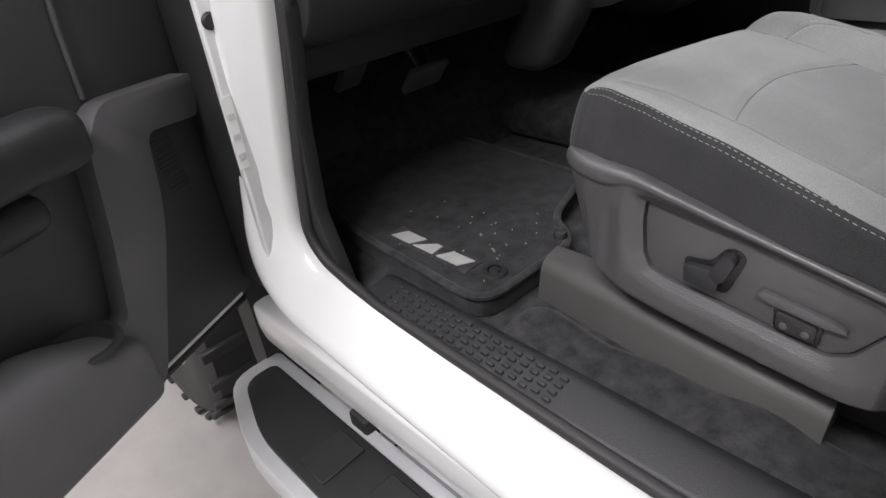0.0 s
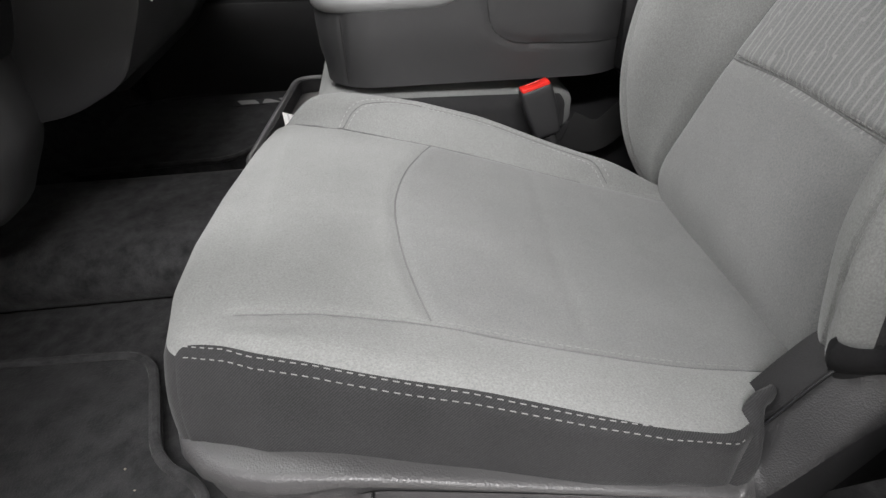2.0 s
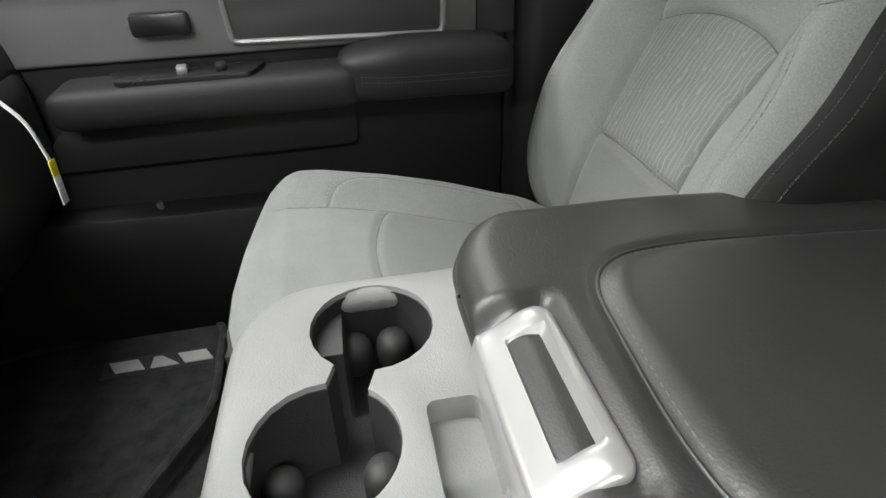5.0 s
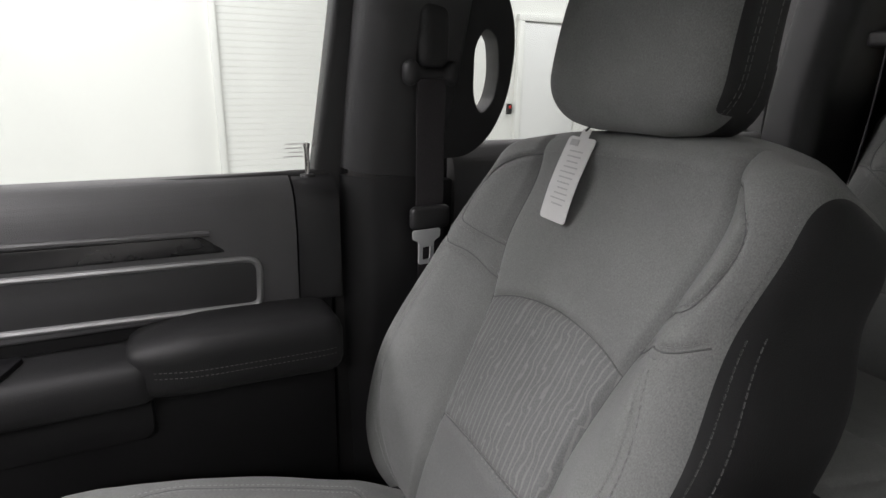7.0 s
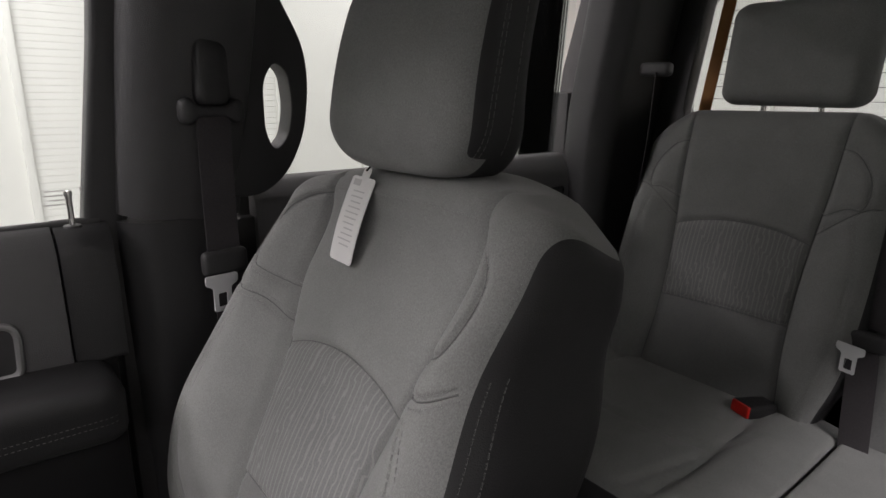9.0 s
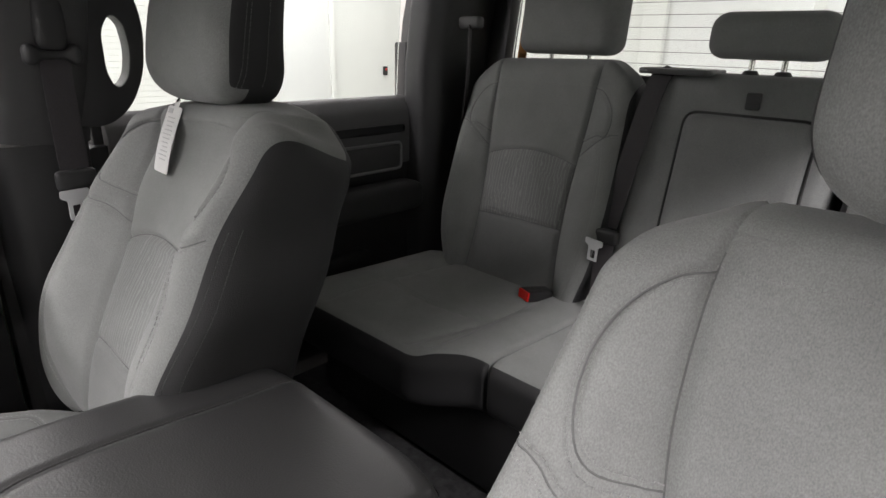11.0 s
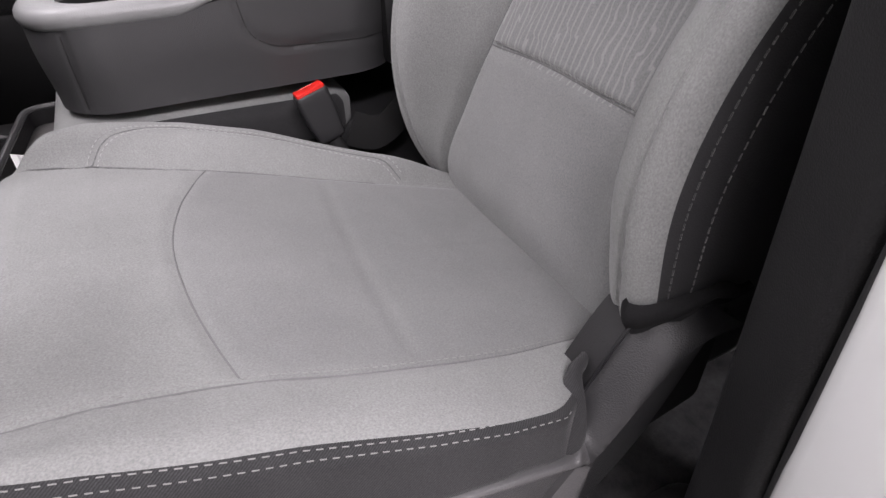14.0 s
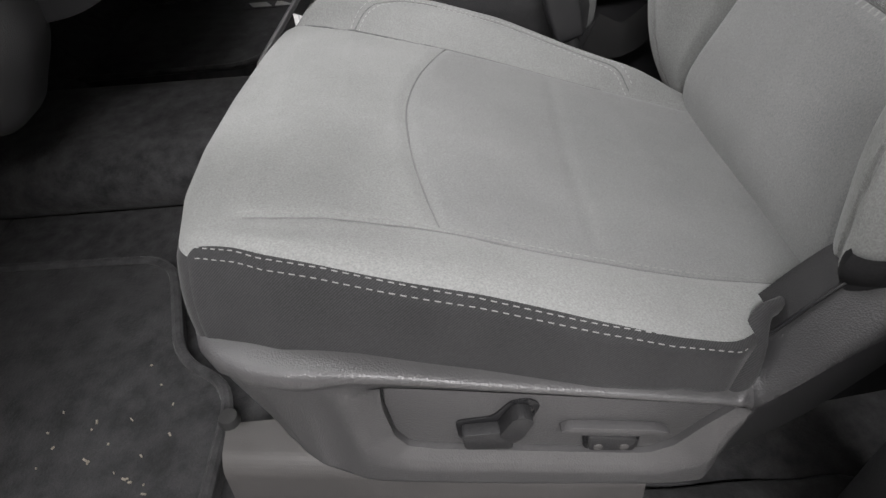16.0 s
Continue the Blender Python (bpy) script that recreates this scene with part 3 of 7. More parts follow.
wheel = thing("truck_wheel", (-0.86, 1.62, 0.0), "black off-road tyre on a steel wheel", "wheel")
lathe("tyre", [(0.23, -0.12), (0.30, -0.135), (0.37, -0.13), (0.40, -0.11), (0.405, 0.0), (0.40, 0.11), (0.37, 0.13), (0.30, 0.135), (0.23, 0.12)], (-0.86, 1.62, 0.405), (1, 0, 0), RUBBER, wheel, n=64)
lathe("rim", [(0.0, -0.05), (0.1, -0.06), (0.2, -0.09), (0.235, -0.115), (0.235, 0.11), (0.0, 0.11)], (-0.86, 1.62, 0.405), (1, 0, 0), SILVER, wheel, n=48)
for k in range(48):
    a = 2 * math.pi * k / 48
    block("tread_block", (-0.86 + (0.075 if k % 2 else -0.075), 1.62 + 0.405 * math.cos(a), 0.405 + 0.405 * math.sin(a)), (0.12, 0.034, 0.018), 0.004, RUBBER, wheel, turn=rot(math.degrees(a) - 90 + 0, 0, 0), seg=1)
prism("wheel_liner", rounded([(1.02, 0.35), (1.04, 0.70), (1.2, 0.92), (2.1, 0.92), (2.1, 0.97), (1.1, 0.97), (0.96, 0.75), (0.96, 0.35)], 0.03), "x", -0.93, -0.55, 0, RUBBER, body, "black wheel arch liner")


# ---- far side mirror ----
smirror = thing("side_mirror", (1.0, 0.47, 1.42), "black framed exterior side mirror", "mirror")
mirror_turn = pose(0.955, 0.528, 0.092, rz=-24)
V, F, P = soft_box((0.0, -0.03, 1.385), (0.25, 0.035, 1.75), (0.045, 0.03, 0.045), (0.015, 0.015, 0.015))
V[:, 0] -= 0.05 * step01(-V[:, 2], -1.45, -1.38) * step01(V[:, 0], 0.1, 0.25)
V = np.array([mirror_turn @ Vector(v) for v in V])
mesh_from("housing", V, F, PLASTIC_BLACK, smirror)
glass_out = rounded([(0.010, 1.402), (0.010, 1.735), (0.236, 1.735), (0.236, 1.47), (0.200, 1.402)], [0.02, 0.03, 0.03, 0.05, 0.04], 5)
ring = [mirror_turn @ Vector((a, -0.0335, b)) for a, b in glass_out]
mesh_from("mirror_glass", np.array([tuple(p) for p in ring]), [list(range(len(ring)))], MIRROR, smirror, "bright mirror glass", smooth=False)
block("mirror_arm", (0.94, 0.438, 1.41), (0.09, 0.05, 0.035), 0.008, PLASTIC_BLACK, smirror)


# ---- driver's door, swung open ----
HINGE = np.array((-0.945, 0.945, 0.0))
DOOR_DIR = np.array((-0.90, -0.436, 0.0))
DOOR_DIR /= np.linalg.norm(DOOR_DIR)
DOOR_IN = np.array((0.436, -0.90, 0.0))
DOOR_IN /= np.linalg.norm(DOOR_IN)


def door_space(v):
    """(along the door from its hinge, out of its inner face, up) to world."""
    v = np.asarray(v, float)
    return HINGE + v[:, :1] * DOOR_DIR + v[:, 1:2] * DOOR_IN + v[:, 2:] * np.array((0, 0, 1.0))


def in_door(ob):
    """Move a mesh built in door coordinates into place."""
    org = ORIGIN[ob.name]
    co = np.zeros(len(ob.data.vertices) * 3)
    ob.data.vertices.foreach_get("co", co)
    co = door_space(co.reshape(-1, 3) + org) - org
    ob.data.vertices.foreach_set("co", co.ravel())
    ob.data.update()
    return ob


door_1 = thing("door_1", tuple(HINGE + np.array((0, 0, 0.66))), "open driver's door with black trim panel, speaker and pocket", "door", kind="structure")
in_door(prism("shell", rounded([(0.0, 0.66), (0.02, 1.45), (1.02, 1.48), (1.06, 1.1), (1.0, 0.66)], 0.04), "y", -0.13, -0.03, 0.01, PAINT, door_1, "white painted door shell"))
in_door(holed_plate("trim_panel", rounded([(-0.04, 0.695), (-0.04, 1.44), (1.0, 1.46), (1.0, 0.70)], 0.03), [], "y", 0.0, -0.04, DOOR_TRIM, door_1, "black grained door trim"))
bow = rounded([(0.0, 1.055), (-0.02, 1.118), (0.165, 1.128), (0.20, 1.08), (0.222, 0.95), (0.25, 0.835), (0.40, 0.822), (0.98, 0.83), (0.98, 0.712), (0.235, 0.702), (0.19, 0.80), (0.122, 0.95), (0.105, 1.066)], [0.01, 0.02, 0.03, 0.04, 0.05, 0.02, 0.06, 0.02, 0.02, 0.03, 0.05, 0.05, 0.02], 5)
in_door(prism("trim_bow", bow, "y", 0.0, 0.034, 0.009, DOOR_GREY, door_1, "charcoal raised trim bow"))
V, F = [], []
for iy in range(16):
    for ix in range(9):
        x, z = 0.060 + 0.0048 * ix + 0.0006 * iy - 0.03, 0.95 + 0.0072 * iy
        if x < 0.10:
            k = len(V)
            V += [(x + a, c, z + b) for c, r in ((0.0, 0.0017), (0.0016, 0.0012)) for a, b in ((-r, -r), (r, -r), (r, r), (-r, r))]
            F += [(k + 4, k + 5, k + 6, k + 7)[::-1]] + [(k + i, k + (i + 1) % 4, k + 4 + (i + 1) % 4, k + 4 + i)[::-1] for i in range(4)]
tagged(in_door(mesh_from("speaker_grille", V, F, DOOR_TRIM, door_1, "dotted speaker grille", smooth=False)), kind="stuff")
V, F, P = soft_box((0.215, 0.0, 1.075), (0.98, 0.085, 1.150), (0.03, 0.03, 0.025), (0.03, 0.015, 0.012))
in_door(mesh_from("armrest", V, F, PLASTIC_BLACK, door_1, "black door armrest"))
tube_pts = door_space([(0.14, 0.003, 1.30), (0.15, 0.003, 1.22), (0.155, 0.003, 1.13)])
tube("trim_line", tube_pts, 0.004, PLASTIC, door_1)
in_door(block("door_pull", (0.37, 0.035, 1.045), (0.16, 0.05, 0.05), 0.02, PLASTIC_BLACK, door_1, "black door pull", seg=3))
V, F, P = soft_box((0.27, 0.0, 0.74), (0.96, 0.10, 0.845), (0.03, 0.04, 0.02), (0.03, 0.015, 0.015))
V[:, 2] += 0.06 * step01(V[:, 0], 0.26, 0.42) * step01(V[:, 2], 0.80, 0.845)
in_door(mesh_from("map_pocket", V, F, DOOR_GREY, door_1, "charcoal door pocket"))
cup_c = door_space([(0.335, 0.052, 0.868)])[0]
lathe("cup_ring", [(0.050, 0.0), (0.048, 0.006), (0.042, 0.006), (0.040, -0.002), (0.038, -0.012), (0.0, -0.012)], cup_c, (0, 0, 1), PLASTIC_BLACK, door_1, "black cup holder ring", n=28)
in_door(block("edge_strip", (0.13, -0.005, 0.699), (0.27, 0.014, 0.007), 0.002, PAINT, door_1, "white door edge"))
in_door(sweep("bottom_seal", [(-0.03, -0.03, 0.672), (0.5, -0.03, 0.672), (1.0, -0.03, 0.68)], circle(0.014, 8), (0, 0, 1), RUBBER, door_1, "black bottom door seal"))


# ---- far side: front door, centre pillar, rear door ----
XD = 0.80                        # inner face of the far doors
door_2 = thing("door_2", (0.85, 0.4, 0.72), "closed front door with charcoal trim, silver-edged inset and armrest", "door", kind="structure")
# Lower pieces are black trim taken deeper: blocked light put into the colour.
prism("trim_panel", rounded([(-0.085, 0.74), (-0.085, 1.40), (1.02, 1.38), (1.02, 0.74)], [0.02, 0.01, 0.02, 0.04]), "x", XD + 0.012, XD + 0.06, 0.006, TRIM_DARK, door_2, "black lower door trim")
upper = rounded([(XD, 1.282), (XD - 0.002, 1.40), (XD + 0.004, 1.445), (XD + 0.030, 1.470), (XD + 0.058, 1.474), (XD + 0.058, 1.282)], [0.006, 0.03, 0.03, 0.02, 0, 0], 5)
prism("upper_trim", upper, "y", -0.032, 0.98, 0.004, DOOR_GREY, door_2, "charcoal upper door trim")
prism("end_cap", [(a + 0.004, b) for a, b in upper], "y", -0.098, -0.035, 0.004, PLASTIC_BLACK, door_2, "black trim end cap")
prism("grip_slot", rounded([(0.065, 1.376), (0.095, 1.400), (0.70, 1.408), (0.70, 1.380)], [0.006, 0.012, 0.01, 0.01], 4), "x", XD - 0.0045, XD + 0.006, 0.001, PLASTIC_SMOOTH, door_2, "dark grip slot")
tube("slot_lip", [(XD - 0.003, 0.085, 1.404), (XD - 0.003, 0.4, 1.410), (XD - 0.003, 0.7, 1.412)], 0.0045, PLASTIC, door_2, n=8)
block("shut_seal", (0.868, -0.112, 1.10), (0.05, 0.03, 0.80), 0.006, RUBBER, door_2, "black door shut seal")
prism("outer_skin", rounded([(-0.12, 0.66), (-0.12, 1.45), (1.06, 1.42), (1.06, 0.66)], 0.03), "x", 0.90, 0.93, 0.006, PAINT, door_2, "white outer door skin")
inset = rounded([(0.025, 1.292), (0.022, 1.362), (0.36, 1.368), (0.355, 1.300)], [0.014, 0.022, 0.01, 0.01])
prism("inset", inset, "x", XD - 0.002, XD + 0.02, 0.002, CONSOLE_BODY, door_2, "charcoal inset panel")
ring = np.array([(XD - 0.003, a, b) for a, b in inset])
tube("inset_trim", ring, 0.0048, SILVER, door_2, "silver inset frame", up=(1, 0, 0), n=8, closed=True)
tube("inset_trim", [(XD - 0.003, 0.36, 1.368), (XD - 0.003, 0.42, 1.395), (XD - 0.003, 0.55, 1.40)], 0.005, SILVER, door_2, up=(1, 0, 0), n=8)
V, F, P = soft_box((XD - 0.10, -0.075, 1.205), (XD + 0.02, 0.200, 1.290), (0.03, 0.03, 0.022), (0.010, 0.010, 0.010))
V[:, 2] += 0.006 * np.sin((V[:, 1] + 0.08) * 9) - 0.010 * step01(V[:, 1], 0.1, 0.2) * step01(V[:, 2], 1.25, 1.29)
V[:, 0] += 0.018 * step01(V[:, 1], 0.08, 0.2) ** 2 * (V[:, 0] < XD - 0.02)
tube("pocket_lip", smooth_path([(XD - 0.012, 0.530, 1.05), (XD - 0.016, 0.516, 0.965), (XD - 0.016, 0.506, 0.918), (XD - 0.016, 0.487, 0.868), (XD - 0.016, 0.45, 0.856), (XD - 0.016, 0.30, 0.856)], 5), 0.0065, RISER, door_2, "grey door pocket lip", n=8)
arm_pad = mesh_from("armrest_pad", V, F, TRIM_DARK, door_2, "black stitched armrest pad")
tr = BVHTree.FromPolygons([tuple(v) for v in V], [tuple(f) for f in F])
for dz in (0.0, 0.008):
    stitches("stitching", tr, [[((0.4, y, 1.246 + dz - 0.02 * (0.19 - y)), (1, 0, 0)) for y in np.linspace(-0.06, 0.17, 40)]], VINYL_GREY, arm_pad, 0.006, 0.004, 0.001, 0.0003)
V, F, P = soft_box((XD - 0.085, 0.165, 1.205), (XD + 0.02, 0.62, 1.265), (0.02, 0.03, 0.02), (0.012, 0.015, 0.012))
mesh_from("door_pull", V, F, TRIM_DARK, door_2, "black door pull and switch base")
prism("switch_bezel", rounded([(XD - 0.07, 0.33), (XD - 0.07, 0.52), (XD - 0.01, 0.54), (XD - 0.01, 0.31)], 0.01), "z", 1.258, 1.272, 0.003, PLASTIC_SMOOTH, door_2, "glossy black window switch plate")
for k in range(2):
    block("window_switch", (XD - 0.042, 0.375 + 0.055 * k, 1.276), (0.022, 0.016, 0.012), 0.003, SILVER if k else PLASTIC_SMOOTH, door_2, "rocker switch", turn=rot(0, 0, 8))
prism("handle_bezel", rounded([(0.38, 1.30), (0.38, 1.37), (0.52, 1.385), (0.52, 1.28)], 0.02), "x", XD + 0.0, XD + 0.02, 0.003, PLASTIC, door_2, "charcoal door handle bezel")
block("door_handle", (XD - 0.012, 0.45, 1.335), (0.018, 0.085, 0.035), 0.008, PLASTIC_SMOOTH, door_2, "black door release handle")
prism("pocket_rim", rounded([(0.18, 1.120), (0.18, 1.198), (0.62, 1.205), (0.70, 1.120)], 0.02), "x", XD - 0.012, XD + 0.02, 0.005, TRIM_DARK, door_2, "black grip recess")
prism("map_pocket", rounded([(0.12, 0.78), (0.16, 1.03), (0.90, 1.05), (0.92, 0.78)], 0.04), "x", XD - 0.045, XD + 0.02, 0.012, TRIM_DARK, door_2, "black map pocket")
pane = structure(prism("window_1", [(-0.10, 1.43), (-0.135, 1.74), (-0.15, 1.93), (0.40, 1.93), (0.98, 1.42)], "x", 0.862, 0.866, 0, GLASS), "clear front door glass with small etched mark", "window")
pane.visible_shadow = False
tube("window_seal", [(0.845, -0.09, 1.468), (0.845, 0.4, 1.458), (0.845, 0.98, 1.43)], 0.009, RUBBER, door_2, "black window seal")
sweep("window_frame", [(0.862, -0.092, 1.44), (0.845, -0.128, 1.70), (0.82, -0.15, 1.92)], rounded([(-0.024, -0.02), (0.024, -0.02), (0.024, 0.02), (-0.024, 0.02)], 0.008, 4), (1, 0, 0), PLASTIC_BLACK, door_2, "black window frame")
for k in range(4):
    block("etched_line", (0.8610, -0.050 + 0.003 * (k % 2), 1.5125 - 0.0062 * k), (0.0006, 0.030 - 0.004 * (k % 3), 0.0014), 0, LOGO, pane)
lathe("etched_dot", [(0.0, 0.0006), (0.0032, 0.0005), (0.0034, 0.0)], (0.8614, -0.078, 1.513), (-1, 0, 0), LOGO, pane, n=14)
lock = thing("lock_pin", (XD + 0.012, -0.055, 1.47), "bright metal lock pin on the door ledge", "lock pin")
lathe("pin", [(0.0, 0.048), (0.0045, 0.047), (0.005, 0.044), (0.0036, 0.036), (0.0036, 0.0)], (XD + 0.012, -0.055, 1.472), (0, 0, 1), STEEL, lock, n=14)
lathe("collar", [(0.0036, 0.004), (0.010, 0.003), (0.011, 0.0)], (XD + 0.012, -0.055, 1.4715), (0, 0, 1), PLASTIC_BLACK, lock, n=16)

# centre pillar trim: lower and upper
pillar = thing("centre_pillar", (0.83, -0.2, 0.78), "black plastic centre pillar trim with seat belt slot", "pillar", kind="structure")
sweep("lower_trim", [(0.835, -0.215, 0.76), (0.838, -0.20, 1.0), (0.832, -0.195, 1.25), (0.822, -0.195, 1.468)], rounded([(-0.085, -0.045), (0.085, -0.045), (0.085, 0.02), (0.05, 0.045), (-0.05, 0.045), (-0.085, 0.02)], 0.016, 5), (-1, 0, 0), PLASTIC_BLACK, pillar, "black lower pillar trim")
sweep("upper_trim", [(0.822, -0.198, 1.472), (0.805, -0.21, 1.6), (0.782, -0.225, 1.75), (0.745, -0.235, 1.95)], rounded([(-0.088, -0.045), (0.088, -0.045), (0.088, 0.02), (0.05, 0.047), (-0.05, 0.047), (-0.088, 0.02)], 0.02, 5), (-1, 0, 0), DOOR_TRIM, pillar, "charcoal upper pillar trim")
gh = [(y - 0.030, z) for y, z in [(-0.22, 1.49), (-0.282, 1.488), (-0.326, 1.520), (-0.357, 1.58), (-0.367, 1.66), (-0.360, 1.715), (-0.327, 1.775), (-0.29, 1.84), (-0.22, 1.86)]]
hole = rounded([(-0.322, 1.585), (-0.322, 1.660), (-0.342, 1.690), (-0.362, 1.672), (-0.368, 1.62), (-0.358, 1.575), (-0.336, 1.554)], 0.02, 5)
holed_plate("grab_handle", rounded(gh, 0.04, 5), [hole], "x", 0.780, 0.040, PLASTIC_BLACK, pillar, "black grab handle with oval opening", bevel=0.012, seg=3)

pillar.location.x += 0.028

door_3 = thing("door_3", (0.86, -0.8, 0.72), "closed rear door with charcoal trim, silver-edged inset and armrest", "door", kind="structure")
prism("trim_panel", rounded([(-1.16, 0.70), (-1.16, 1.44), (-0.26, 1.44), (-0.26, 0.70)], 0.02), "x", XD + 0.025, XD + 0.07, 0.006, PLASTIC_BLACK, door_3, "black lower door trim")
door_3.location += Vector((0.050, -0.022, 0.002))
upper3 = [(a + 0.014, b + 0.026) for a, b in upper]
prism("upper_trim", upper3, "y", -1.155, -0.30, 0.004, DOOR_GREY, door_3, "charcoal upper door trim")
prism("grip_slot", rounded([(-1.10, 1.400), (-1.10, 1.424), (-0.62, 1.424), (-0.60, 1.400)], 0.006, 4), "x", XD + 0.0085, XD + 0.02, 0.001, PLASTIC_SMOOTH, door_3, "dark grip slot")
block("shut_seal", (0.875, -1.165, 1.2), (0.05, 0.05, 0.9), 0.006, RUBBER, door_3, "black door shut seal")
block("shut_seal", (0.87, -0.30, 1.1), (0.05, 0.04, 0.8), 0.006, RUBBER, door_3, "black door shut seal")
inset3 = rounded([(-1.085, 1.295), (-1.085, 1.372), (-0.62, 1.372), (-0.62, 1.295)], 0.016)
prism("inset", inset3, "x", XD + 0.010, XD + 0.03, 0.002, PLASTIC, door_3, "charcoal inset panel")
tube("inset_trim", [(XD + 0.010, a, b) for a, b in inset3], 0.0045, SILVER, door_3, "silver inset frame", up=(1, 0, 0), n=8, closed=True)
V, F, P = soft_box((XD - 0.07, -1.12, 1.18), (XD + 0.03, -0.52, 1.265), (0.028, 0.04, 0.028), (0.015, 0.02, 0.012))
mesh_from("armrest_pad", V, F, VINYL_BLACK, door_3, "black armrest pad")
prism("map_pocket", rounded([(-0.95, 0.80), (-0.95, 1.08), (-0.42, 1.06), (-0.42, 0.80)], 0.04), "x", XD - 0.01, XD + 0.04, 0.012, PLASTIC_BLACK, door_3, "black lower pocket")
prism("outer_skin", rounded([(-1.20, 0.66), (-1.20, 1.48), (-0.16, 1.46), (-0.16, 0.66)], 0.03), "x", 0.905, 0.935, 0.006, PAINT, door_3, "white outer door skin")
pane = structure(prism("window_2", [(-0.30, 1.44), (-0.28, 1.93), (-1.17, 1.93), (-1.14, 1.44)], "x", 0.918, 0.922, 0, GLASS), "clear rear door glass", "window")
pane.visible_shadow = False
sweep("window_frame", [(0.862, -1.180, 1.45), (0.845, -1.195, 1.70), (0.80, -1.210, 1.93)], rounded([(-0.03, -0.05), (0.03, -0.05), (0.03, 0.05), (-0.03, 0.05)], 0.008, 4), (1, 0, 0), PLASTIC_BLACK, door_3, "black window frame")

# rear corner pillar, rear wall and rear window
corner = thing("corner_pillar", (0.8, -1.3, 0.8), "black rear corner pillar trim", "pillar", kind="structure")
sweep("trim", [(0.83, -1.28, 0.8), (0.83, -1.275, 1.3), (0.815, -1.27, 1.6), (0.765, -1.27, 1.95)], rounded([(-0.13, -0.05), (0.17, -0.05), (0.17, 0.03), (0.1, 0.06), (-0.08, 0.06), (-0.13, 0.03)], 0.02, 5), (-1, 0, 0), PLASTIC_BLACK, corner)
corner.location.x += 0.022
corner_l = thing("corner_pillar", (-0.8, -1.3, 0.8), "black rear corner pillar trim", "pillar", kind="structure")
sweep("trim", [(-0.83, -1.28, 0.8), (-0.83, -1.275, 1.3), (-0.815, -1.27, 1.6), (-0.765, -1.27, 1.95)], rounded([(-0.13, -0.05), (0.17, -0.05), (0.17, 0.03), (0.1, 0.06), (-0.08, 0.06), (-0.13, 0.03)], 0.02, 5), (1, 0, 0), PLASTIC_BLACK, corner_l)
structure(holed_plate("wall_rear", [(-0.90, 0.70), (-0.90, 1.62), (-0.80, 1.97), (0.80, 1.97), (0.90, 1.62), (0.90, 0.70)], [rounded([(-0.70, 1.585), (-0.665, 1.90), (0.687, 1.90), (0.722, 1.585)], 0.05)], "y", -1.40, -0.05, PLASTIC_BLACK, bevel=0.006), "black trimmed rear cab wall with window opening", "wall")
rear_pane = structure(prism("window_3", rounded([(-0.715, 1.575), (-0.675, 1.91), (0.675, 1.91), (0.715, 1.575)], 0.05), "y", -1.432, -1.428, 0, GLASS), "clear rear window with thin heating lines", "window")
rear_pane.visible_shadow = False
prism("defroster_strip", [(0.660, 1.607), (0.690, 1.607), (0.658, 1.895), (0.628, 1.895)], "y", -1.4275, -1.4245, 0, ORANGE, rear_pane, "amber defroster strip")
tube("defroster_lead", [(0.678, -1.4255, 1.610), (0.682, -1.42, 1.595), (0.688, -1.41, 1.580)], 0.003, RUBBER, rear_pane, "black lead", n=6)
for k in range(10):
    z = 1.615 + 0.029 * k
    block("heating_line", (0, -1.4265, z), (1.33, 0.001, 0.0012), 0, RUBBER, rear_pane)

# near side: rear door, closed, and the pillar trim beside the driver's seat
door_4 = thing("door_4", (-0.86, -0.8, 0.72), "closed near-side rear door with black trim", "door", kind="structure")
prism("trim_panel", rounded([(-1.16, 0.74), (-1.16, 1.47), (-0.30, 1.47), (-0.30, 0.74)], 0.02), "x", -XD - 0.06, -XD - 0.01, 0.006, PLASTIC_BLACK, door_4)
prism("outer_skin", rounded([(-1.30, 0.66), (-1.30, 1.48), (-0.30, 1.46), (-0.30, 0.66)], 0.03), "x", -0.935, -0.905, 0.006, PAINT, door_4, "white outer door skin")
pane = structure(prism("window_4", [(-0.30, 1.44), (-0.28, 1.93), (-1.20, 1.93), (-1.16, 1.44)], "x", -0.872, -0.868, 0, GLASS), "clear rear door glass", "window")
pane.visible_shadow = False
near_pillar = thing("centre_pillar", (-0.82, -0.1, 0.78), "black plastic centre pillar trim with rubber seal", "pillar", kind="structure")
near_sec = rounded([(-0.10, -0.008), (0.080, -0.008), (0.083, 0.002), (0.056, 0.052), (-0.10, 0.052)], 0.008, 5)
sweep("lower_trim", [(-0.812, -0.185, 0.76), (-0.818, -0.132, 0.87), (-0.820, -0.122, 1.02), (-0.816, -0.113, 1.22), (-0.808, -0.106, 1.468)], near_sec, (1, 0, 0), TRIM_DARK, near_pillar, "black lower pillar trim")
sweep("upper_trim", [(-0.808, -0.108, 1.472), (-0.795, -0.11, 1.6), (-0.775, -0.13, 1.75), (-0.745, -0.15, 1.95)], near_sec, (1, 0, 0), PLASTIC, near_pillar, "charcoal upper pillar trim")
tube("pillar_seal", [(-0.832, -0.110, 0.80), (-0.834, -0.056, 0.95), (-0.834, -0.038, 1.1), (-0.831, -0.030, 1.3), (-0.822, -0.026, 1.5)], 0.007, RUBBER, near_pillar, "black rubber door seal")
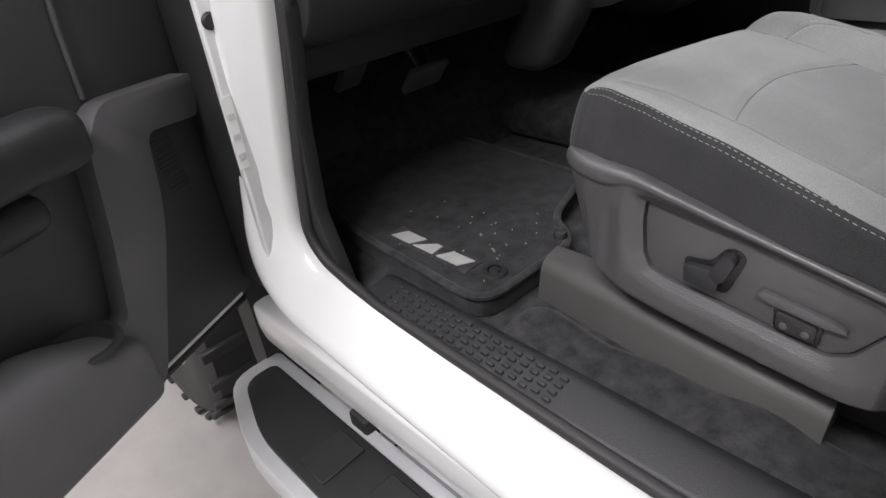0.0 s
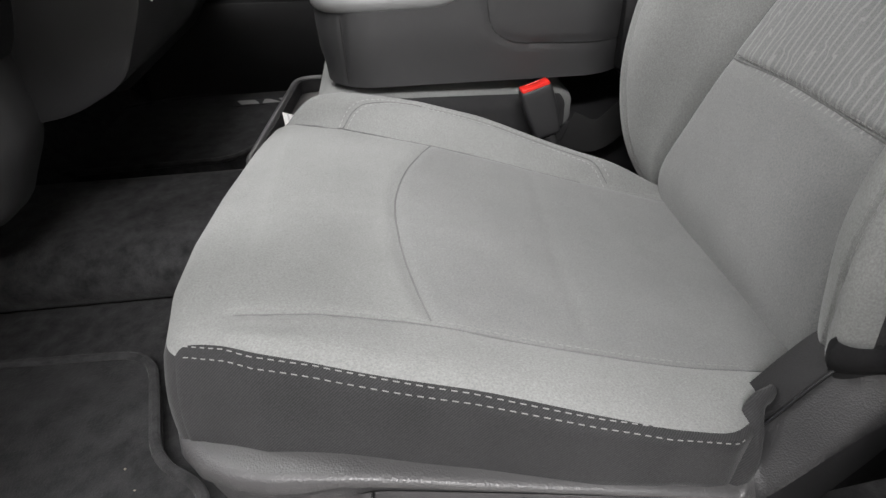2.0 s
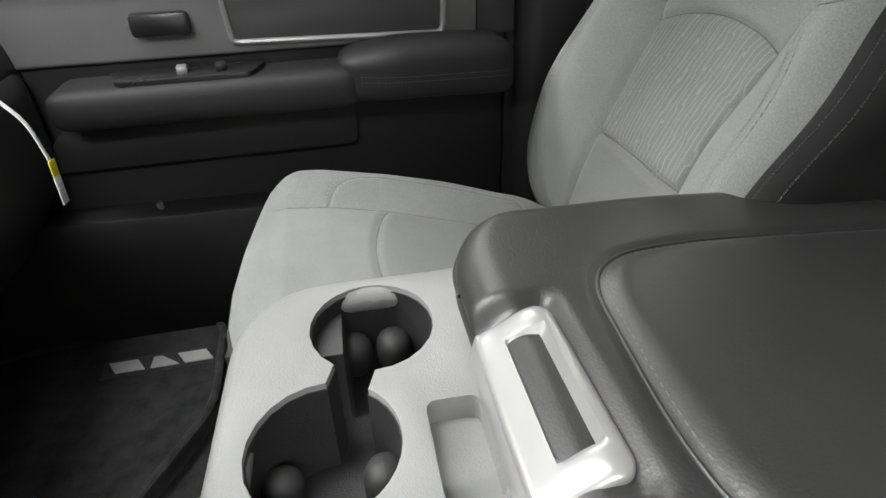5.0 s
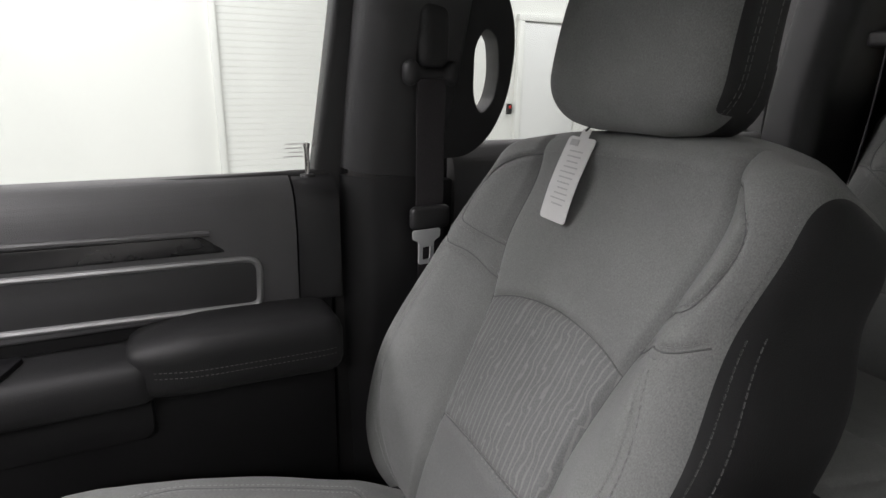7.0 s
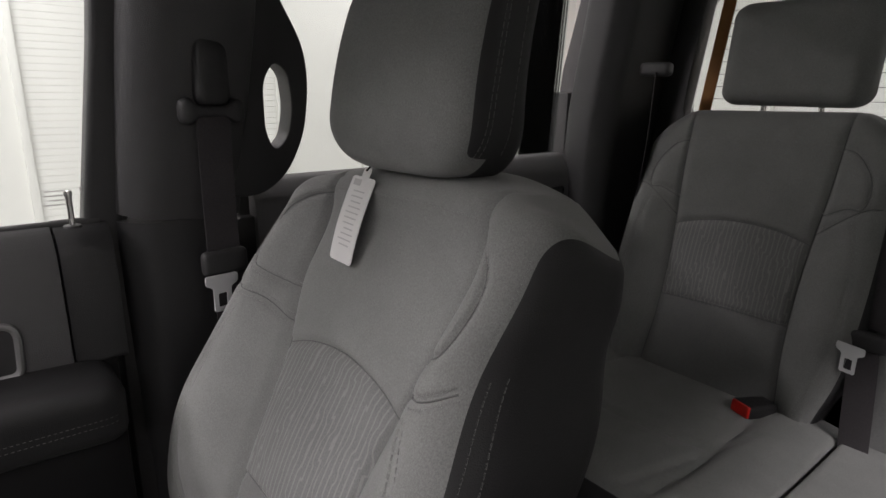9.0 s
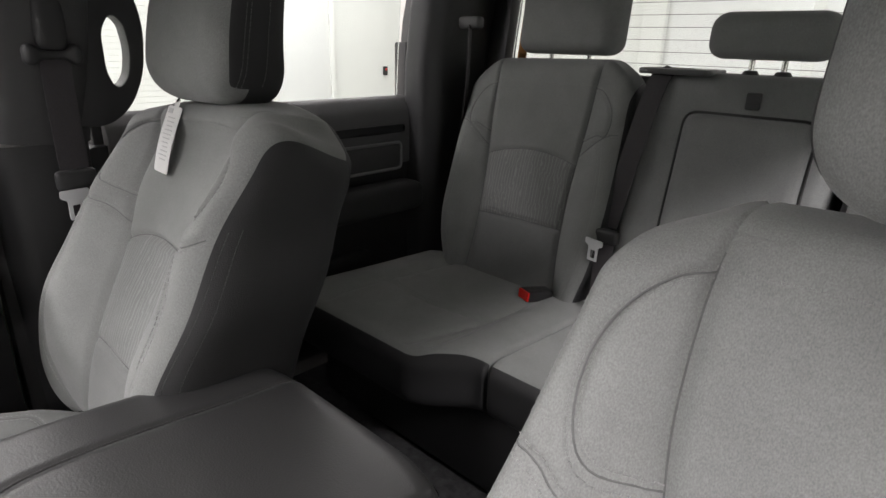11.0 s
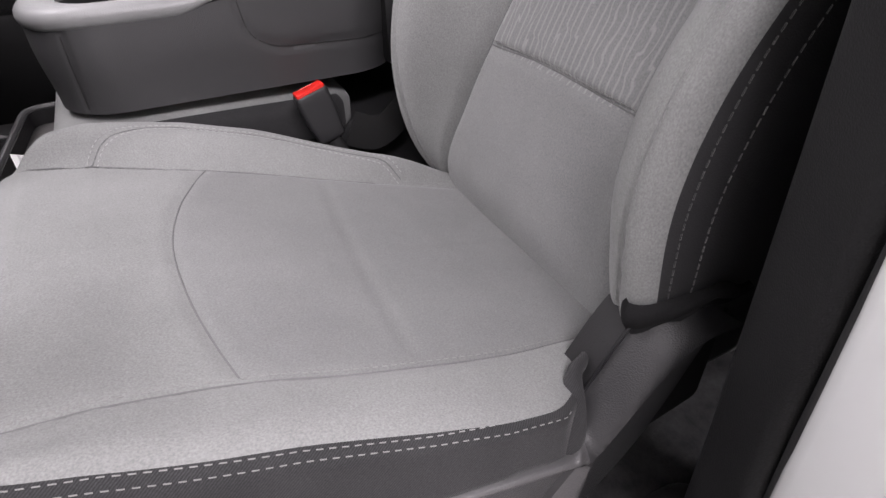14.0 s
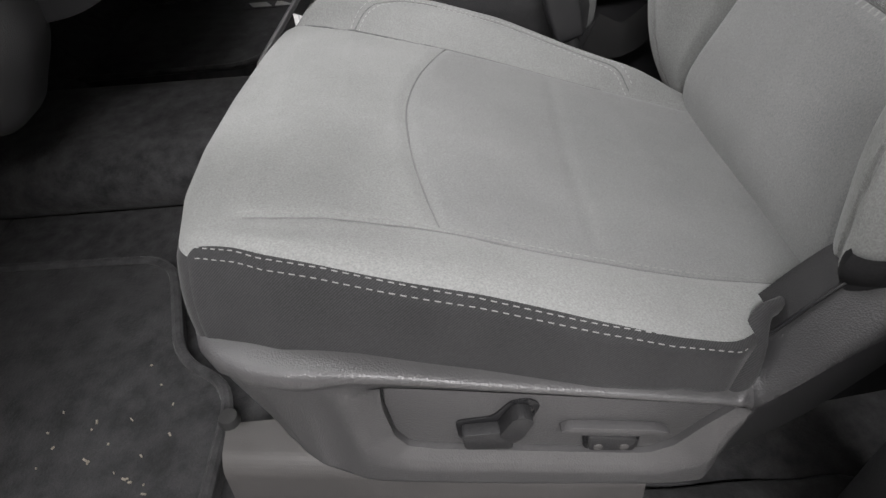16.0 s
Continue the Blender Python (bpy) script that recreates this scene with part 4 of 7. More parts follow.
tube("striker", [(-0.908, -0.05, 1.170), (-0.908, -0.012, 1.170), (-0.910, -0.006, 1.177), (-0.912, -0.006, 1.195), (-0.912, -0.012, 1.203), (-0.912, -0.05, 1.203)], 0.0042, STEEL, near_pillar, "bright door striker")


# ---- seats: one backrest form serves the front and the rear ----
SEAM, EDGE = 0.137, 0.262
LEVELS = np.array([0.94, 1.02, 1.10, 1.17, 1.25, 1.33, 1.42, 1.50, 1.58])


def table(z, ys):
    """A smooth curve through one value per level."""
    y = np.asarray(ys, float)
    z = np.clip(z, LEVELS[0], LEVELS[-1])
    i = np.clip(np.searchsorted(LEVELS, z, side="right") - 1, 0, len(LEVELS) - 2)
    m = np.gradient(y, LEVELS)
    h = LEVELS[i + 1] - LEVELS[i]
    t = (z - LEVELS[i]) / h
    return (2 * t ** 3 - 3 * t ** 2 + 1) * y[i] + (t ** 3 - 2 * t ** 2 + t) * h * m[i] + (3 * t ** 2 - 2 * t ** 3) * y[i + 1] + (t ** 3 - t ** 2) * h * m[i + 1]


class Form:
    """Numbers of one backrest. By level: half width at the long seams and at the edge, rise of the bolster and of its rim, front line, thickness.
    Then the shoulders' drop in front and behind, where they begin, the top's height, the place and turn, and the heights of the seams."""

    def __init__(self, seam, edge, rise, rim, front, thick, drop, top, cx, dy=0.0, shear=0.0, dz=0.0, yaw=0.0, roll=0.0, bulge=0.0, arc=1.328, low=1.17, pad_top=1.51, pad_low=1.385, cross=1.348, cross_out=1.431):
        self.seam, self.edge, self.rise, self.rim, self.front, self.thick = seam, edge, rise, rim, front, thick
        self.drop, self.top, self.cx, self.dy, self.shear, self.dz, self.yaw, self.roll, self.bulge = drop, top, cx, dy, shear, dz, yaw, roll, bulge
        self.arc, self.low, self.pad_top, self.pad_low, self.cross, self.cross_out = arc, low, pad_top, pad_low, cross, cross_out


DRIVER = Form(seam=[0.190, 0.175, 0.149, 0.134, 0.133, 0.144, 0.163, 0.167, 0.162], edge=[0.222, 0.241, 0.253, 0.253, 0.254, 0.254, 0.244, 0.241, 0.242],
              rise=[-0.005, 0.018, 0.053, 0.084, 0.106, 0.090, 0.065, 0.036, 0.010], rim=[0.002, 0.009, 0.016, 0.018, 0.023, 0.033, 0.033, 0.034, 0.024],
              front=[-0.1135, -0.0942, -0.1094, -0.1357, -0.1803, -0.2256, -0.2681, -0.3024, -0.3267], thick=[1.31, 1.33, 1.33, 1.31, 1.27, 1.21, 1.13, 0.96, 0.75],
              drop=(0.019, 0.048, 0.128, 1.358), top=-0.022, cx=-0.4668, yaw=-0.042, roll=-0.0233, bulge=-0.006, arc=1.321, low=1.1685, pad_top=1.534, pad_low=1.379, cross=1.3405, cross_out=1.419)
PASSENGER = Form(seam=[0.165, 0.150, 0.128, 0.118, 0.119, 0.130, 0.156, 0.164, 0.159], edge=[0.255, 0.278, 0.290, 0.284, 0.277, 0.275, 0.252, 0.249, 0.236],
                 rise=[-0.010, 0.002, 0.022, 0.045, 0.066, 0.067, 0.063, 0.050, 0.020], rim=[0.028, 0.036, 0.040, 0.029, 0.017, 0.003, -0.010, -0.010, -0.018],
                 front=[-0.1300, -0.1010, -0.1086, -0.1293, -0.1673, -0.2123, -0.2579, -0.3060, -0.3100], thick=[1.28, 1.28, 1.26, 1.23, 1.21, 1.21, 1.23, 1.19, 1.10],
                 drop=(0.011, 0.070, 0.0485, 1.337), top=-0.012, cx=0.4847, dy=-0.0273, shear=0.0332, dz=-0.0062, yaw=-0.0472, roll=-0.049, bulge=0.006,
                 arc=1.338, low=1.184, pad_top=1.540, pad_low=1.4045, cross=1.362, cross_out=1.421)


def rear_form(cx):
    return Form(seam=[0.150, 0.146, 0.137, 0.134, 0.134, 0.138, 0.146, 0.150, 0.152], edge=[0.205, 0.225, 0.252, 0.262, 0.264, 0.262, 0.257, 0.250, 0.245],
                rise=[0.010, 0.025, 0.036, 0.039, 0.030, 0.022, 0.015, 0.006, 0.0], rim=[0.0] * 9, front=[-1.087, -1.104, -1.121, -1.137, -1.155, -1.172, -1.192, -1.210, -1.230],
                thick=[0.94, 0.95, 0.96, 0.97, 0.96, 0.94, 0.88, 0.80, 0.65], drop=(0.055, 0.045, 0.13, 1.32), top=0.0, cx=cx, dz=0.047, yaw=-0.02, roll=-0.02)


def offset_line(line, d):
    line = np.asarray(line, float)
    t = np.gradient(line, axis=0)
    t /= np.linalg.norm(t, axis=1)[:, None]
    return line + d * np.stack([-t[:, 1], t[:, 0]], 1)


def arc_z(form, x):
    return form.arc + 0.024 - 0.024 * (np.asarray(x) / SEAM) ** 2


def back_seams(form):
    """Seams on the front of a backrest, in (across, height)."""
    xs = np.linspace(-SEAM, SEAM, 25)
    t, b, c, o = form.pad_top, form.pad_low, form.cross, form.cross_out
    lines = {"arc": np.stack([xs, arc_z(form, xs)], 1), "low": np.stack([xs, np.full(25, form.low) + 0.004 * (1 - (xs / SEAM) ** 2)], 1), "top": np.stack([xs, t + 0.004 * np.cos(xs * 12)], 1)}
    for s in (-1, 1):
        lines["long%d" % s] = np.stack([np.full(40, s * SEAM), np.linspace(0.96, 1.565, 40)], 1)
        lines["pad%d" % s] = smooth_path([(s * x, z) for x, z in ((0.137, t), (0.168, t - 0.003), (0.200, t - 0.022), (0.213, t - 0.056), (0.205, t - 0.095), (0.178, b + 0.024), (0.137, b))], 6)
        lines["cross%d" % s] = smooth_path([(s * x, z) for x, z in ((0.137, c), (0.172, c + 0.034), (0.215, o - 0.012), (0.238, o - 0.003))], 6)
        lines["bol%d" % s] = smooth_path([(s * x, z) for x, z in ((0.198, o - 0.030), (0.216, 1.32), (0.220, 1.18), (0.205, 1.05), (0.175, 0.97))], 6)
    return lines


def back_map(form, x, d, z):
    """Seat space (across, depth behind the front, height) to metres."""
    a = np.abs(x)
    w, e = table(z, form.seam), table(z, form.edge)
    X = np.where(a <= SEAM, a / SEAM * w, w + (a - SEAM) / (EDGE - SEAM) * (e - w))
    X = (X + form.bulge * np.sin(np.clip(d / 0.135, 0, 1) * math.pi) * step01(a, 0.2, EDGE)) * np.sign(x)
    deep = step01(d, 0.0, 0.12)
    front_drop, rear_drop, start, begin = form.drop
    drop = (front_drop * (1 - deep) + rear_drop * deep) * step01(a, start, 0.275) ** 1.15 * step01(z, begin, 1.58)
    rise = table(z, form.rise) * step01(a, 0.127, 0.205) + table(z, form.rim) * step01(a, 0.195, 0.265)
    zz = z - drop + form.top * step01(z, 1.45, 1.575)
    y = table(zz, form.front) + form.dy + form.shear * (zz - 1.3) - d * table(z, form.thick) + rise * np.clip(1 - d / 0.10, 0, 1)
    return np.stack([X + form.cx, y + form.yaw * X, zz + form.dz + form.roll * X], 1)


def smooth_borders(W, F, reg, rounds=14):
    """Ease the stepped borders between regions of a grid."""
    e = np.concatenate([F[:, [0, 1]], F[:, [1, 2]], F[:, [2, 3]], F[:, [3, 0]]])
    r = np.concatenate([reg] * 4)
    e = np.sort(e, 1)
    order = np.lexsort((e[:, 1], e[:, 0]))
    e, r = e[order], r[order]
    same = (e[1:] == e[:-1]).all(1) & (r[1:] != r[:-1])
    be = e[1:][same]
    if not len(be):
        return W
    deg = np.bincount(be.ravel(), minlength=len(W))
    use = deg == 2
    for _ in range(rounds):
        acc = np.zeros_like(W)
        np.add.at(acc, be[:, 0], W[be[:, 1]])
        np.add.at(acc, be[:, 1], W[be[:, 0]])
        W[use] = 0.5 * W[use] + 0.25 * acc[use]
    return W


def backrest(form, parent, fine=0.0042):
    V, F, P = soft_box((-EDGE, 0.0, 0.93), (EDGE, 0.135, 1.575), (0.045, 0.04, 0.035), (fine, 0.009, fine))
    seams = back_seams(form)
    xz = V[:, [0, 2]]
    dent = np.zeros(len(V))
    depth = {"arc": (0.006, 0.005), "lon": (0.0085, 0.0058), "low": (0.0055, 0.005), "cro": (0.0030, 0.0048), "pad": (0.0036, 0.0048), "top": (0.0008, 0.004), "bol": (0.0016, 0.004)}
    for k, line in seams.items():
        dep, wid = depth[k[:3]]
        dent = np.maximum(dent, dep * np.exp(-(near_line(xz, line) / wid) ** 2))
    # pads between the seams swell a little
    swell = 0.006 * np.clip(np.cos((V[:, 2] - 1.255) / 0.18 * math.pi), 0, 1) * np.clip(1 - (V[:, 0] / SEAM) ** 2, 0, 1)
    dent *= 1 - step01(np.abs(V[:, 0]), 0.230, 0.250)
    V[:, 1] += (dent - swell) * (P[:, 1] < 0.03)
    W = back_map(form, V[:, 0], V[:, 1], V[:, 2])
    W[:, 1] += 0.0016 * np.sin(W[:, 0] * 31 + 1.3 * form.cx) * np.sin(W[:, 2] * 23 + form.cx) * (V[:, 1] < 0.05)
    C = P[F].mean(1)
    reg = np.zeros(len(F), int)
    x, d, z = C.T
    ctr = (np.abs(x) < SEAM) & (d < 1e-6)
    reg[(np.abs(x) < SEAM) & (z < 1.2)] = 9
    reg[ctr & (z < form.low)] = 1
    reg[ctr & (z >= form.low) & (z < arc_z(form, x))] = 2
    reg[ctr & (z >= arc_z(form, x))] = 3
    reg[(x <= -SEAM) & (reg == 0)] = 4
    reg[(x >= SEAM) & (reg == 0)] = 5
    flank = np.abs(x) > EDGE - 0.0001
    edge_d = np.interp(z, [0.9, 1.505, 1.535, 1.552, 1.563, 1.570, 1.577], [0.0, 0.0, 0.004, 0.016, 0.040, 0.070, 0.095])
    reg[flank & (d > edge_d) & (x < 0)] = 6
    reg[flank & (d > edge_d) & (x > 0)] = 8
    reg[d > 0.1349] = 7
    W = smooth_borders(W, F, reg)
    split_mesh(W, F, reg, {
        0: ("top_cover", FABRIC, ""), 9: ("bottom_cover", FABRIC, ""), 1: ("lower_panel", FABRIC_TONED, "mid-grey cloth lower panel"), 2: ("centre_insert", FABRIC_LINED, "grey cloth insert with pale wavering lines"),
        3: ("upper_panel", FABRIC, ""), 4: ("bolster", FABRIC, ""), 5: ("bolster", FABRIC, ""),
        6: ("side_cover", VINYL_BLACK, "black side cover"), 8: ("side_cover", VINYL_BLACK, "black side cover"), 7: ("back_cover", VINYL_BLACK, "black back panel")}, parent)
    tree = BVHTree.FromPolygons([tuple(v) for v in W], [tuple(f) for f in F])

    def rays(line):
        w = back_map(form, line[:, 0], np.zeros(len(line)), line[:, 1])
        sl = [math.copysign(1.0, a) * float(np.interp(abs(a), [0.14, 0.165, 0.195, 0.262], [0.0, -0.9, -0.45, -0.15])) for a in line[:, 0]]
        return [((p[0] + 0.2 * k, p[1] + 0.2, p[2]), (-k, -1, 0)) for p, k in zip(w, sl)]

    rows, pale = [], []
    for k, line in seams.items():
        if k[:3] == "bol":
            pale += [rays(offset_line(line, 0.0042)), rays(offset_line(line, -0.0042))]
        elif k[:3] == "pad":
            rows += [rays(offset_line(line, 0.0048)), rays(offset_line(line, -0.0048))]
        elif k[:3] == "cro":
            rows += [rays(offset_line(line, 0.0052)), rays(offset_line(line, -0.0052))]
        elif k in ("low", "top"):
            rows += [rays(offset_line(line, 0.005))]
    stitches("stitching", tree, rows, THREAD_PALE, parent, 0.0070, 0.0048, 0.0016, 0.0008)
    stitches("stitching", tree, pale, THREAD_PALE, parent, 0.0070, 0.0050, 0.0014, 0.0007)
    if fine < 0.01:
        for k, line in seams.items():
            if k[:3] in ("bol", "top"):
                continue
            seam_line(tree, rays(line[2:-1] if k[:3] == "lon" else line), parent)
    return tree


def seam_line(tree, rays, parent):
    """A thin tube along a seam, its darker colour standing for the crease's shade."""
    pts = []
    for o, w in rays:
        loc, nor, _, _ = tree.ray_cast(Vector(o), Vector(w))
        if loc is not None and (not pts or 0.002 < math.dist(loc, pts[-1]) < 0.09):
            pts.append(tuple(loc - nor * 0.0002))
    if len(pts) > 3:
        tube("seam", pts, 0.0009, SEAM_GREY, parent, up=(0.31, 0.9, 0.37), n=5)


def headrest(cx, y0, z0, seat):
    """A cushioned headrest on two posts, wider in front than behind."""
    V, F, P = soft_box((-0.141, 0.0, 0.0), (0.141, 0.150, 0.235), (0.050, 0.045, 0.055), (0.006, 0.006, 0.006))
    t, q = V[:, 2] / 0.235, V[:, 1] / 0.150
    W = np.stack([V[:, 0] * (1 - 0.05 * t) * (1 - 0.20 * q) + cx, y0 - 0.055 * t - V[:, 1] * (0.92 - 0.16 * t) + 0.012 * np.sin(t * 3.1), V[:, 2] + z0 - 0.014 * q * (1 - t)], 1)
    W[:, 2] += 0.010 * (1 - t) * step01(np.abs(V[:, 0]), 0.05, 0.14) - 0.02 * (W[:, 0] - cx)
    C = P[F].mean(1)
    x, d, z = C.T
    hr = np.zeros(len(F), int)
    hr[(x < -0.1409) & (d > 0.018)] = 1
    hr[(x > 0.1409) & (d > 0.018)] = 3
    hr[d > 0.1499] = 2
    hr[(z < 0.0001) & (d > 0.06)] = 4
    W = smooth_borders(W, F, hr, 6)
    split_mesh(W, F, hr, {0: ("headrest", FABRIC, "grey cloth headrest front"), 1: ("headrest_side", VINYL_BLACK, "black headrest side"), 3: ("headrest_side", VINYL_BLACK, "black headrest side"),
                          2: ("headrest_back", VINYL_BLACK, "black headrest back"), 4: ("headrest_base", VINYL_BLACK, "black headrest underside")}, seat)
    ht = BVHTree.FromPolygons([tuple(v) for v in W], [tuple(f) for f in F])
    rows = [[((cx + s * 0.5, y0 - 0.055 * q - off * (0.92 - 0.16 * q), z0 + 0.235 * q), (-s, 0, 0)) for q in np.linspace(0.10, 0.9, 50)] for s in (-1, 1) for off in (0.034, 0.043, 0.082)]
    stitches("stitching", ht, rows, THREAD, seat, 0.0085, 0.006, 0.0011, 0.0004)
    for s in (-1, 1):
        tube("headrest_post", [(cx + s * 0.07, y0 - 0.090, z0 - 0.09), (cx + s * 0.07, y0 - 0.075, z0 + 0.03)], 0.0065, STEEL, seat, up=(1, 0, 0))
        lathe("post_collar", [(0.0065, 0.012), (0.014, 0.01), (0.018, 0.0), (0.018, -0.03)], (cx + s * 0.07, y0 - 0.082, z0 - 0.024), (0, 0.1, 1), PLASTIC_BLACK, seat, n=18)




def front_seat(cx, side, label):
    """side: -1 when the outer side faces -x, +1 when it faces +x."""
    seat = thing("car_seat", (cx, 0.1, FLOOR_Z), label, "seat", "front seats")
    form = DRIVER if side < 0 else PASSENGER
    tree = backrest(form, seat)
    rows = []
    for s in (-1, 1):
        for off in (0.0165, 0.0255):
            w = back_map(form, np.full(80, s * EDGE), np.full(80, off), np.linspace(0.99, form.cross_out + 0.006, 80))
            rows.append([((form.cx + s * 0.6, p[1], p[2]), (-s, 0, 0)) for p in w])
    stitches("stitching", tree, rows, THREAD, seat, 0.0074, 0.0052, 0.0011, 0.0004)
    rows = []
    for s in (-1, 1):
        w = back_map(form, np.full(50, s * 0.246), np.zeros(50), np.linspace(form.cross_out + 0.012, 1.530, 50))
        rows.append([((p[0], p[1] + 0.3, p[2]), (0, -1, 0)) for p in w])
    stitches("stitching", tree, rows, THREAD_PALE, seat, 0.0070, 0.0046, 0.0012, 0.0004)
    if side < 0:
        headrest(-0.466, -0.292, 1.564, seat)
        cushion(cx, side, seat, DRIVER_PAD, tree)
    else:
        headrest(0.486, -0.305, 1.562, seat)
        cushion(cx, side, seat, PASSENGER_PAD, tree)
    return seat


class Pad:
    """Numbers of one seat cushion about its middle: by distance forward, the cloth's edge at -x and at +x and the inner seam at +x; the pads' heights; shift back."""

    def __init__(self, minus, plus, seam, height, back):
        self.minus, self.plus, self.seam, self.height, self.back = minus, plus, seam, height, back


PAD_Y = [-0.15, -0.09, -0.03, 0.02, 0.07, 0.12, 0.19, 0.25, 0.315, 0.374, 0.42]
DRIVER_PAD = Pad([0.190, 0.196, 0.216, 0.251, 0.252, 0.245, 0.231, 0.220, 0.208, 0.194, 0.172], [0.182, 0.186, 0.204, 0.232, 0.264, 0.298, 0.316, 0.317, 0.304, 0.284, 0.262],
                 [0.146, 0.151, 0.162, 0.170, 0.178, 0.185, 0.196, 0.210, 0.232, 0.248, 0.255], 0.029, 0.0)
PASSENGER_PAD = Pad([0.240, 0.245, 0.250, 0.252, 0.252, 0.250, 0.246, 0.238, 0.226, 0.212, 0.200], [0.235, 0.240, 0.250, 0.256, 0.264, 0.270, 0.274, 0.274, 0.268, 0.260, 0.250],
                    [0.165, 0.165, 0.162, 0.158, 0.157, 0.157, 0.160, 0.163, 0.170, 0.176, 0.170], 0.033, -0.052)
CUSH_Y = [-0.21, -0.1, 0.0, 0.1, 0.2, 0.3, 0.36, 0.42]
CUSH_Z = [0.960, 0.988, 1.015, 1.045, 1.072, 1.092, 1.097, 1.088]
CUSH_LO, CUSH_HI, CUSH_SIDE = 0.955, 1.10, 0.248


def cush_map(form, x, y, z):
    """Cushion space to metres about the seat's middle; z runs from 0.955 to 1.10 and y from -0.15 to 0.44."""
    k = np.clip((z - CUSH_LO) / (CUSH_HI - CUSH_LO), 0, 1.2)
    a = np.abs(x) / CUSH_SIDE
    X = np.where(x > 0, a * np.interp(y, PAD_Y, form.plus), -a * (np.interp(y, PAD_Y, form.minus) + 0.006))
    # the nose line is drawn back at its corners, and the sides spread downwards
    nose = np.interp(X, [-0.24, -0.17, -0.10, -0.025, 0.07, 0.186, 0.25, 0.30], [0.380, 0.410, 0.425, 0.427, 0.421, 0.406, 0.392, 0.368])
    yy = y - (0.44 - nose) * step01(y, 0.22, 0.44) + 0.005 * np.sin(np.pi * np.clip(1.3 * (1 - k) - 0.2, 0, 1)) * step01(y, 0.30, 0.44)
    X = X - np.where(x < 0, np.interp(yy, [-0.1, 0.0, 0.1, 0.2, 0.3, 0.39], [0.003, 0.003, 0.004, 0.007, 0.016, 0.030]) * (1 - k) ** 0.8 * step01(a, 0.6, 1.0), 0)
    X = X - np.where(x > 0, 0.020 * (1 - k) * step01(a, 0.6, 1.0), 0)
    seam = np.where(x > 0, np.interp(yy, PAD_Y, form.seam), 0.170)
    aX = np.abs(X)
    fade = (1 - step01(yy, 0.33, 0.41)) * step01(yy, -0.16, -0.02)
    wide = np.where(x > 0, np.interp(yy, PAD_Y, form.plus), np.interp(yy, PAD_Y, form.minus))
    across = np.clip((aX - seam) / np.maximum(wide - seam, 0.02), 0, 1)
    pad = np.where(x > 0, form.height * fade, 0.004 * fade) * step01(across, -0.05, 0.55) * (1 - 0.4 * step01(across, 0.65, 1.0))
    hollow = -0.004 * np.clip(1 - (X / 0.17) ** 2, 0, 1) * step01(-yy, -0.22, -0.08)
    base = np.interp(yy, [-0.2, -0.02, 0.06], [0.92, 0.96, 0.990])
    zz = base + k * (np.interp(yy, CUSH_Y, CUSH_Z) - 0.05 * X - base) + (pad + hollow) * step01(k, 0.6, 1.0)
    return np.stack([X, yy + form.back, zz], 1)


def shield_x(y):
    """How far the side moulding draws in towards the front."""
    return np.interp(y, [-0.2, 0.0, 0.1, 0.2, 0.3, 0.34, 0.37, 0.40], [-0.002, 0.0, 0.008, 0.016, 0.024, 0.030, 0.040, 0.060])


def bend_shield(ob, s, back=0.0):
    """Follow the cushion's narrowing nose with a straight-built piece."""
    org = ORIGIN[ob.name]
    co = np.zeros(len(ob.data.vertices) * 3)
    ob.data.vertices.foreach_get("co", co)
    co = co.reshape(-1, 3) + org
    co[:, 0] -= s * shield_x(co[:, 1])
    co[:, 1] += back
    ob.data.vertices.foreach_set("co", (co - org).ravel())
    ob.data.update()
    return ob


def inside(P, poly):
    """Which of the points lie in a closed outline."""
    poly = np.array(poly)
    out = np.zeros(len(P), bool)
    for a, b in zip(poly, np.roll(poly, -1, 0)):
        hit = ((a[1] > P[:, 1]) != (b[1] > P[:, 1]))
        with np.errstate(divide="ignore", invalid="ignore"):
            x = (b[0] - a[0]) * (P[:, 1] - a[1]) / (b[1] - a[1]) + a[0]
        out ^= hit & (P[:, 0] < x)
    return out


# way round the moulding from the nose to the recliner: length along it, top and bottom edge
WRAP_Q = [0.30, 0.34, 0.37, 0.40, 0.43, 0.47, 0.52, 0.58]
WRAP_IN = [0.024, 0.029, 0.037, 0.051, 0.072, 0.104, 0.150, 0.208]
WRAP_Y = [0.30, 0.34, 0.368, 0.393, 0.411, 0.424, 0.431, 0.433]
RIM = [(0.306, 1.010), (0.306, 0.964), (0.301, 0.924), (0.282, 0.896), (0.244, 0.887), (0.132, 0.881), (0.045, 0.875), (0.016, 0.891), (-0.003, 0.931), (-0.010, 0.978), (0.14, 1.001), (0.268, 1.019)]
FIELD = [(0.274, 1.000), (0.275, 0.972), (0.270, 0.932), (0.260, 0.914), (0.236, 0.908), (0.132, 0.901), (0.060, 0.896), (0.040, 0.909), (0.023, 0.940), (0.002, 0.971), (0.14, 0.988), (0.262, 0.999)]


SHIELD_ROWS = 54


def soft_ring(corners, n=7):
    r = np.array([(np.array(p) * (1 - k / n) + np.array(q) * k / n) for p, q in zip(corners, corners[1:] + corners[:1]) for k in range(n)])
    for _ in range(2):
        r = 0.6 * r + 0.2 * (np.roll(r, 1, 0) + np.roll(r, -1, 0))
    return r


